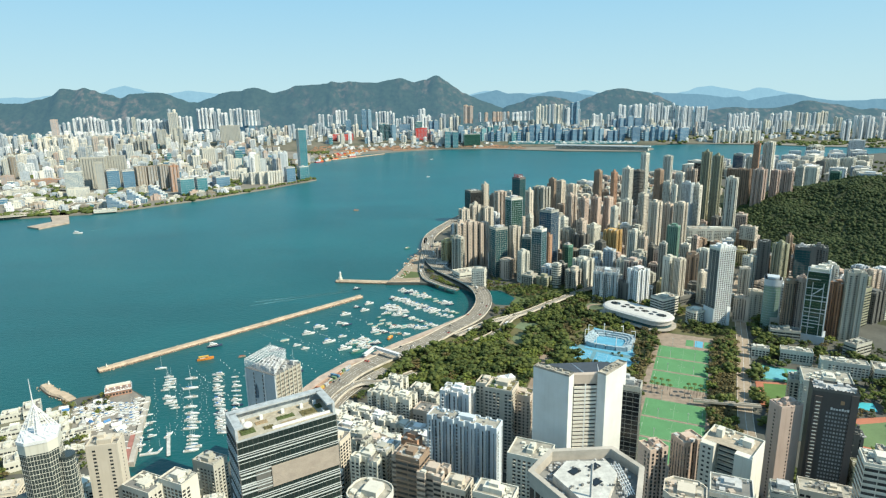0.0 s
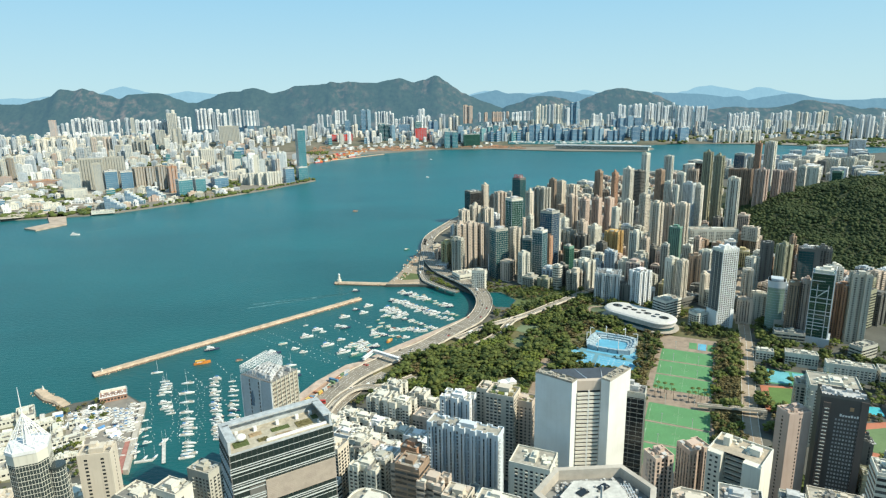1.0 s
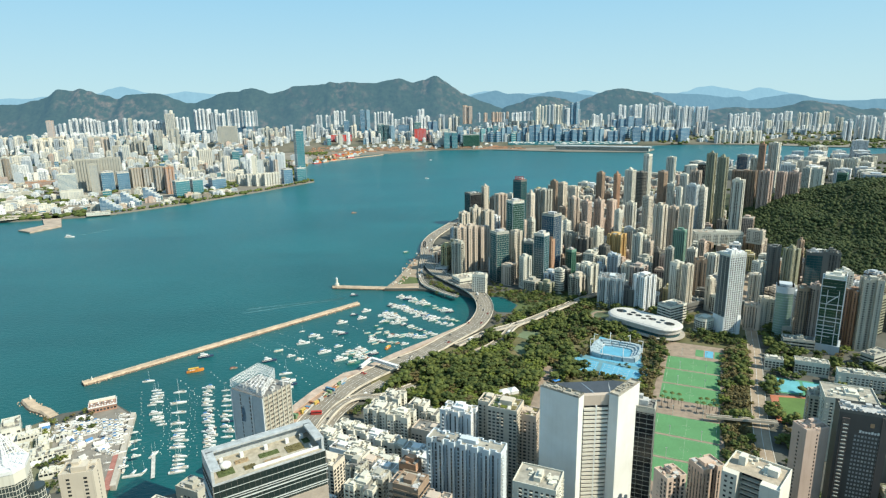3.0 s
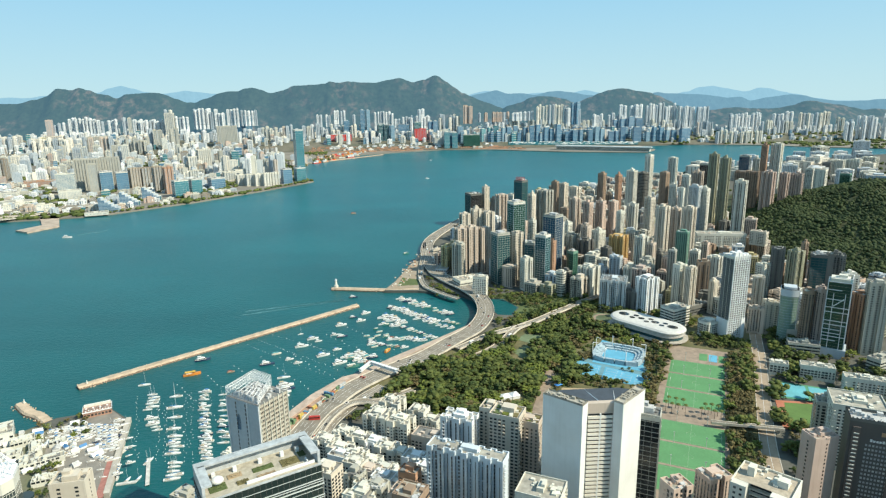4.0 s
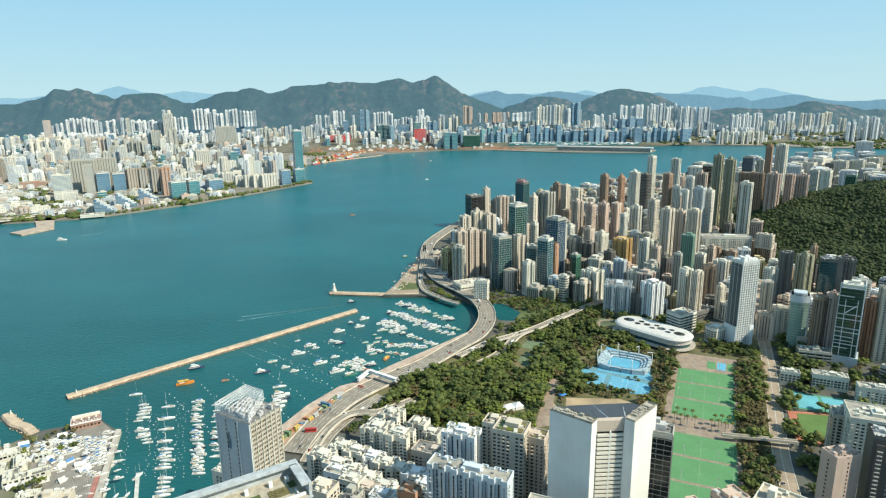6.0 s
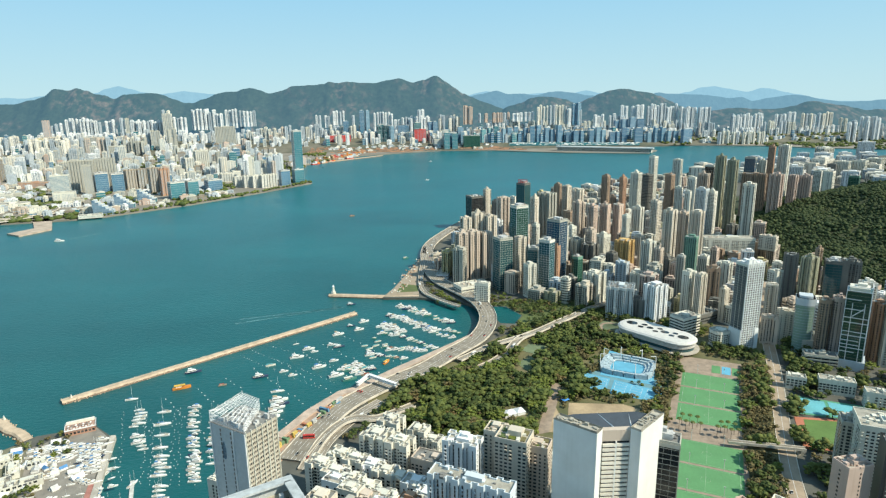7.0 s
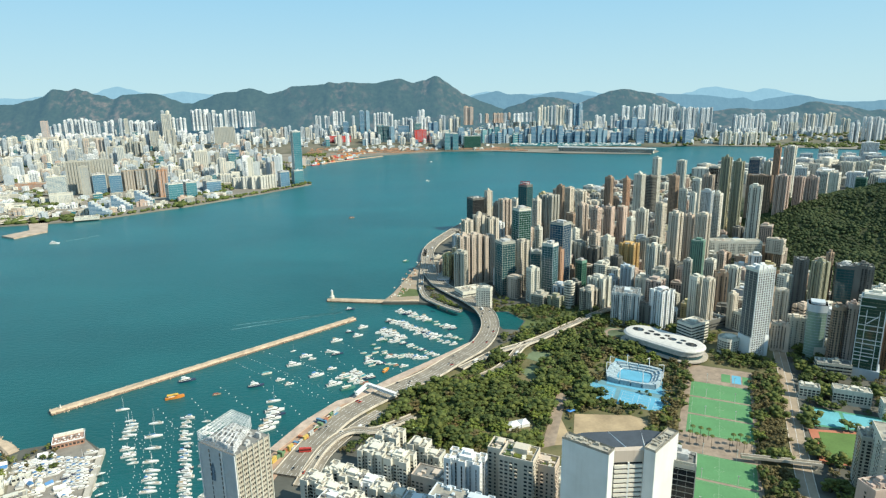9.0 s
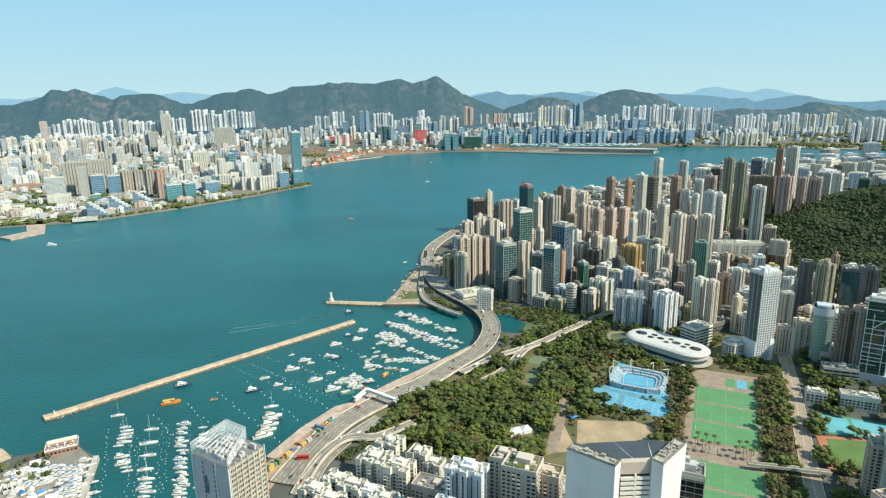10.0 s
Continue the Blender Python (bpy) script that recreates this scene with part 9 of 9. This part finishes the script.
CARS = [car(GEL, label="white car on the concrete road"), car(WALL["dark"], label="black car on the concrete road"), car(REDPAINT, label="red taxi on the concrete road"), car(PLANT, label="silver car on the concrete road"),
        car(GEL, 7.5, 3.0, "truck", "white box truck on the concrete road"), car(REDPAINT, 11, 4.2, "bus", "red double-deck bus on the city road")]
rc = random.Random(31)
spots = []
for sd, off, fwd, amount in lanes:
    i = rc.randrange(1, 8)
    while i < len(sd) - 1 and amount > 0:
        spots.append((sd, i, off, fwd))
        i += int(rc.uniform(4, 15) / amount)
rc.shuffle(spots)
firsts = list(CARS)
for sd, i, off, fwd in spots[:85]:
    p, r = sd[i]
    q = p + r * off
    d = Vector((-r.y, r.x, 0)) * (1 if fwd else -1)
    m = Matrix.Translation((q.x, q.y, q.z + 0.02)) @ Matrix.Rotation(math.atan2(d.y, d.x), 4, "Z")
    k = rc.choices(range(6), (7, 6, 2, 5, 2, 0.15))[0]
    if CARS[k] in firsts:
        firsts.remove(CARS[k])
        CARS[k].matrix_basis = m
    else:
        copy_thing(CARS[k], m)
for i, o in enumerate(firsts):
    p, r = lanes[0][0][6 + 3 * i]
    o.location = (p.x, p.y, p.z)


# ---- the far town between the landmarks, joined ----
rf = random.Random(11)
# leans to bright and blue-grey walls: distance haze put into the wall colours
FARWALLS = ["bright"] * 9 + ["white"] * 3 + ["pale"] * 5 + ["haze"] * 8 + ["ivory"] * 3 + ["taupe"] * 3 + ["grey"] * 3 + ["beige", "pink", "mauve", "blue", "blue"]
town = Mass()


def far_house(x, y, w, d, h, glassy, wall, pane="room", plan="box"):
    """x, y in true distances; what lies past FAR is drawn together towards the shore."""
    k, z = 1.0, 4.0
    if y > FAR:
        y2 = FAR + (y - FAR) * SQUEEZE
        k = y2 / y
        x, y, z = x * k, y2, 320 - 316 * k
    if not free(x, y, 6 * k):
        return False
    taken.append((x, y, 7 * k))
    near = y < 3300
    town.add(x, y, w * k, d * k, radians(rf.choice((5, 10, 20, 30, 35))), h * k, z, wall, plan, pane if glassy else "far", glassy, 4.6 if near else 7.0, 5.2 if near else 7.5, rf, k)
    return True


def district(count, y0, y1, x0, x1, hmin, hmax, glassy_share, walls, estate_h=0.0, keep=None):
    """Scatter blocks between distances y0 and y1; x0 and x1 as shares of the distance."""
    made = tries = 0
    while made < count and tries < count * 14:
        tries += 1
        y = rf.uniform(y0, y1)
        x = rf.uniform(x0, x1) * y
        if (y < 4050 and not inside((x, y), KOWLOON)) or (keep and not keep(x, y)):
            continue
        estate = noise.noise(Vector((x / 420, y / 420, 3.0)))
        h = rf.uniform(hmin, hmax) + (estate_h * rf.uniform(0.7, 1.0) if estate > 0.12 else 0)
        g = rf.random() < glassy_share
        made += far_house(x, y, rf.uniform(16, 38), rf.uniform(14, 24), h, g, rf.choice(("haze", "pale", "blue", "haze")) if g else rf.choice(walls), rf.choice(("sky", "sea", "azure", "sky")), "box" if g else rf.choice(("box", "notch", "cross")))


def estate(x0, x1, y, z, h, n, wall, rows=1, uneven=0.12, pane=""):
    """A housing estate or a run of offices: n blocks in one or two rows from x0 to x1 at the distance y, on ground at z."""
    w = (x1 - x0) / n
    for row in range(rows):
        for i in range(n):
            if n > 4 and rf.random() < 0.13:
                continue
            x = x0 + (i + 0.5 + 0.35 * row) * w + rf.uniform(-0.1, 0.1) * w
            yy = y + 26 * row + rf.uniform(-8, 8)
            hh = h * (1 - uneven * rf.random()) * (1.0 if row == 0 else rf.uniform(0.9, 1.06))
            ww, dd = w * rf.uniform(0.66, 0.86), min(w, 26) * rf.uniform(0.6, 0.85)
            a = radians(rf.choice((4, 12, 22, 30)))
            ca, sa = math.cos(a), math.sin(a)
            plan = "box" if pane else rf.choice(("cross", "notch", "cross"))
            ring = [(x + ca * p - sa * q, yy + sa * p + ca * q) for p, q in plan_ring(plan, ww, dd)]
            key = rf.choice((wall, wall, wall, "haze")) if not pane else wall
            town.soup("glass" if pane else "wall", pane or key).prism(ring, z - 30, z + hh)
            cap = town.soup("wall", key)
            cap.prism([(x + (px - x) * 0.5, yy + (py - yy) * 0.5) for px, py in ring], z + hh, z + hh + rf.uniform(2, 5))
            if pane:
                bands_on(town.soup("wall", "haze"), ring, z, z + hh, 9.0, 1.3, 0.2)
                continue
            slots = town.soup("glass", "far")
            for p, q, L, ux, uy, nx, ny in along(ring):
                if ny > 0.3 or L < 3:
                    continue
                k = max(1, int(L / 6.5))
                for c in range(k):
                    m = (c + 0.5) * L / k
                    for z0 in range(int(z) + 2, int(z + hh) - 9, 9):
                        slots.quad((p[0] + ux * (m - 1.3) + nx * .15, p[1] + uy * (m - 1.3) + ny * .15, z0), (p[0] + ux * (m + 1.3) + nx * .15, p[1] + uy * (m + 1.3) + ny * .15, z0),
                                   (p[0] + ux * (m + 1.3) + nx * .15, p[1] + uy * (m + 1.3) + ny * .15, z0 + 6.5), (p[0] + ux * (m - 1.3) + nx * .15, p[1] + uy * (m - 1.3) + ny * .15, z0 + 6.5))


# mostly bright walls, which carry the haze of the remotest blocks
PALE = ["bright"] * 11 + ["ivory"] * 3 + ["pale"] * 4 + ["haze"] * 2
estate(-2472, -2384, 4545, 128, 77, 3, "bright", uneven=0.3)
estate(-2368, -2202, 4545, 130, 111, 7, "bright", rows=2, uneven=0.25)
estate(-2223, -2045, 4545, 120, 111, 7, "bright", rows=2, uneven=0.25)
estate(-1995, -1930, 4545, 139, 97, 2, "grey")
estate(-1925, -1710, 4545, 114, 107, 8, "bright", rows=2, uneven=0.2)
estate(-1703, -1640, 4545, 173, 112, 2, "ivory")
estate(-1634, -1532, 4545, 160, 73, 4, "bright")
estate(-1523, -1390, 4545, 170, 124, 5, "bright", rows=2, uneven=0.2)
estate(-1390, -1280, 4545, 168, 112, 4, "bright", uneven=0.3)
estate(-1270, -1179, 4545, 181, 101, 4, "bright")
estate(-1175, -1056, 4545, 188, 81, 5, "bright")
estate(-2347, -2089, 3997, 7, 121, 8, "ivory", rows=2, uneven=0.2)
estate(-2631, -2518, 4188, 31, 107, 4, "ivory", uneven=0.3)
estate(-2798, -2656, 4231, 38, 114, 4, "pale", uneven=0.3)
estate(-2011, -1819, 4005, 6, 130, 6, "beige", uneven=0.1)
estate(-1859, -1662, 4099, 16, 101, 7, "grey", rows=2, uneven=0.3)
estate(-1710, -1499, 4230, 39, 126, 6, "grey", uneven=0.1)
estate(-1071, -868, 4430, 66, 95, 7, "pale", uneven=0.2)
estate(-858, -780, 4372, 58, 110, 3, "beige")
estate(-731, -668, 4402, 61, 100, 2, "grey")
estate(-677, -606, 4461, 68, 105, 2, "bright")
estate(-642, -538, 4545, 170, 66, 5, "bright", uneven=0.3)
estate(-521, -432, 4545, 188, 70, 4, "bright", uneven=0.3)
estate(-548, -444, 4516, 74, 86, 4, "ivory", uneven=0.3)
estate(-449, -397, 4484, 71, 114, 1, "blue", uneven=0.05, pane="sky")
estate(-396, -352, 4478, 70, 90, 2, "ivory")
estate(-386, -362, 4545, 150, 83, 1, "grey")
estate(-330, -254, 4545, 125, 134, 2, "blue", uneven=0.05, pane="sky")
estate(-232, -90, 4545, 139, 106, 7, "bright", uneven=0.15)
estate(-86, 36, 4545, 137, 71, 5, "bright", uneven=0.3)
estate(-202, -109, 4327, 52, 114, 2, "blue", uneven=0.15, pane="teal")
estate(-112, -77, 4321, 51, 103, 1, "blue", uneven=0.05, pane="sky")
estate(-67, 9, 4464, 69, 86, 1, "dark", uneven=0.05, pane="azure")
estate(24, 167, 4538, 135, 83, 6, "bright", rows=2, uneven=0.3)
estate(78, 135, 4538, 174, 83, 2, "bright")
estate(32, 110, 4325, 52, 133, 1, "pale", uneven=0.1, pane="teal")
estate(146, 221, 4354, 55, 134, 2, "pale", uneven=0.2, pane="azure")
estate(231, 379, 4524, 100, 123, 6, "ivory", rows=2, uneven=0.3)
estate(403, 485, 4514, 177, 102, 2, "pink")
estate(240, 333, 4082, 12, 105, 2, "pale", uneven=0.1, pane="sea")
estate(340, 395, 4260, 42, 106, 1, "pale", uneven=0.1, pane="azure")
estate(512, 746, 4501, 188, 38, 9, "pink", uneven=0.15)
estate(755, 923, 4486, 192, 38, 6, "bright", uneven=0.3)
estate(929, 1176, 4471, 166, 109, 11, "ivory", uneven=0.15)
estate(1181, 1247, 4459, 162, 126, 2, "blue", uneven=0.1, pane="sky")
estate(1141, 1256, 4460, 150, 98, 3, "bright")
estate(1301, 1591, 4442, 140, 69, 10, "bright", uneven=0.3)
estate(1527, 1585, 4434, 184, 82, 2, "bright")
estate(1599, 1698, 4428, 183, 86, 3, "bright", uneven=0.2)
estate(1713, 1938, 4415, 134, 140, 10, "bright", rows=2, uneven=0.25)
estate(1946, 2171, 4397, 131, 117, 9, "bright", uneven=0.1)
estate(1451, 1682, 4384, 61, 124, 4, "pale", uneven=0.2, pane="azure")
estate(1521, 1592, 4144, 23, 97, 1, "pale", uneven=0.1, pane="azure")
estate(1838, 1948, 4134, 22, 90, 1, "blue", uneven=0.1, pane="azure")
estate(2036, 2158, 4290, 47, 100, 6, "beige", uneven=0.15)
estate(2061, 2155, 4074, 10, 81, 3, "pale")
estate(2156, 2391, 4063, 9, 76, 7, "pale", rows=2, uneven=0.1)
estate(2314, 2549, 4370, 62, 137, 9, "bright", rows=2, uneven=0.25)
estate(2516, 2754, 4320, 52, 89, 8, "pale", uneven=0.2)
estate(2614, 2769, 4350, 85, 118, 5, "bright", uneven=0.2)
estate(2760, 3038, 4334, 75, 120, 9, "ivory", uneven=0.15)
estate(3078, 3129, 4319, 66, 87, 2, "pale")
estate(2952, 3096, 4051, 6, 164, 5, "bright", rows=2, uneven=0.3)
estate(3091, 3288, 4067, 10, 168, 6, "bright", rows=2, uneven=0.3)
estate(3275, 3538, 4052, 7, 160, 7, "bright", rows=2, uneven=0.3)
estate(502, 626, 4243, 40, 105, 3, "pale", uneven=0.35, pane="sea")
estate(636, 761, 4231, 38, 105, 3, "pale", uneven=0.35, pane="sky")
estate(789, 914, 4218, 36, 112, 3, "pale", uneven=0.35, pane="sky")
estate(923, 1048, 4207, 34, 112, 3, "pale", uneven=0.35, pane="sky")
estate(1076, 1201, 4194, 32, 93, 3, "pale", uneven=0.35, pane="sky")
estate(1229, 1354, 4181, 30, 101, 3, "pale", uneven=0.35, pane="sky")
estate(1362, 1488, 4171, 28, 101, 3, "pale", uneven=0.35, pane="azure")
estate(1610, 1735, 4151, 25, 93, 3, "pale", uneven=0.35, pane="sky")
estate(1705, 1830, 4143, 24, 104, 3, "pale", uneven=0.35, pane="sky")
estate(573, 738, 4499, 79, 99, 6, "bright", rows=2, uneven=0.35)
estate(736, 901, 4488, 76, 98, 6, "ivory", rows=2, uneven=0.35)
estate(899, 1064, 4476, 74, 98, 6, "pale", rows=2, uneven=0.35)
estate(1082, 1248, 4463, 71, 99, 6, "pale", rows=2, uneven=0.35)
estate(1265, 1431, 4450, 69, 98, 6, "pale", rows=2, uneven=0.35)
estate(1746, 1912, 4402, 62, 98, 6, "pale", rows=2, uneven=0.35)
estate(1826, 1992, 4394, 61, 98, 6, "ivory", rows=2, uneven=0.35)
estate(-2620, -360, 4490, 80, 44, 64, "ivory", uneven=0.6)
estate(-2580, -400, 4525, 98, 44, 60, "bright", uneven=0.6)
estate(-300, 1750, 4420, 82, 34, 58, "pale", uneven=0.6)
estate(1750, 3500, 4330, 76, 30, 44, "bright", uneven=0.6)
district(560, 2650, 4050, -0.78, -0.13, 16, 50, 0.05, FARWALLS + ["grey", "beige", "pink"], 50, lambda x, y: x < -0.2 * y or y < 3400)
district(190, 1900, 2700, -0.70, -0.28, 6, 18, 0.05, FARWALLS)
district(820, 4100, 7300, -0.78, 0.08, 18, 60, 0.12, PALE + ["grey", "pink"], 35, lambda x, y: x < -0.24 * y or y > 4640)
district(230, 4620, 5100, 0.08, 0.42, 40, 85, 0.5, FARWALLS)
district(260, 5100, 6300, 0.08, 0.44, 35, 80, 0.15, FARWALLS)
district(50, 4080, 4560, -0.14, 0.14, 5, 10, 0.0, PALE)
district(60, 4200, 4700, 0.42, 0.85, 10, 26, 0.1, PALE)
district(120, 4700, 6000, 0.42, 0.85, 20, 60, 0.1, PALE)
town.finish("distant_town", "dense pale blocks of the town across the harbour")

# moored craft and the sheltered channel behind the old runway
canal = Soup()
canal.v = [(676, 4123, far_ground(4123) + 1.5), (1538, 4068, far_ground(4068) + 1.5), (1569, 4143, far_ground(4143) + 1.5), (692, 4214, far_ground(4214) + 1.5)]
canal.f = [(0, 1, 2, 3)]
tagged(canal.ob("water", WATER), "sheltered channel full of moored craft", "water", kind="structure")
craft = Soup()
for i in range(150):
    u, v = rf.random(), rf.uniform(0.1, 0.9)
    y = (4123 - 55 * u) * (1 - v) + (4214 - 71 * u) * v
    craft.box(690 + 860 * u, y, far_ground(y) + 1.6, rf.uniform(8, 26), rf.uniform(4, 7), rf.uniform(2, 5), rf.choice((0.1, 0.3, -0.3)))
tagged(craft.ob("moored_craft", GEL), "pale moored craft crowding the sheltered channel", "boat", kind="stuff")
low = Soup()
for i in range(420):
    x = rf.uniform(-620, 760)
    y = rf.uniform(3960, 4130) - 0.05 * x
    if inside((x, y - 60), KOWLOON) and free(x, y, 4):
        low.box(x, y, far_ground(y) - 1, rf.uniform(8, 40), rf.uniform(5, 12), rf.uniform(2, 7), rf.choice((0, 0.1, -0.2)))
tagged(low.ob("site_shed", WALL["rust"]), "rust and earth coloured sheds on reclaimed land", "shed", kind="stuff")
east = Soup()
for i in range(900):
    x, y = rf.uniform(1000, 2300), rf.uniform(1600, 2900)
    if inside((x, y), ISLAND) and free(x, y, 8) and x < 0.86 * y and noise.noise(Vector((x / 120, y / 120, 3.0))) > -0.15:
        lump(east, (x, y, 7), rf.uniform(5, 11), rf, 0.7)
tagged(east.ob("far_trees", LEAFDEEP, None, True), "green trees between the eastern estates", "trees", kind="stuff")
green = Soup()
for i in range(1500):
    x = rf.uniform(1700, 3700)
    y = rf.uniform(3500, 4420)
    if (y < 4060 and not inside((x, y - 12), KOWLOON)) or x > 0.84 * y or noise.noise(Vector((x / 190, y / 90, 2.0))) < -0.05:
        continue
    lump(green, (x, y, far_ground(y) + 4), rf.uniform(8, 16), rf, 0.6)
tagged(green.ob("far_trees", LEAF, None, True), "dark green woods on the far eastern shore", "trees", kind="stuff")
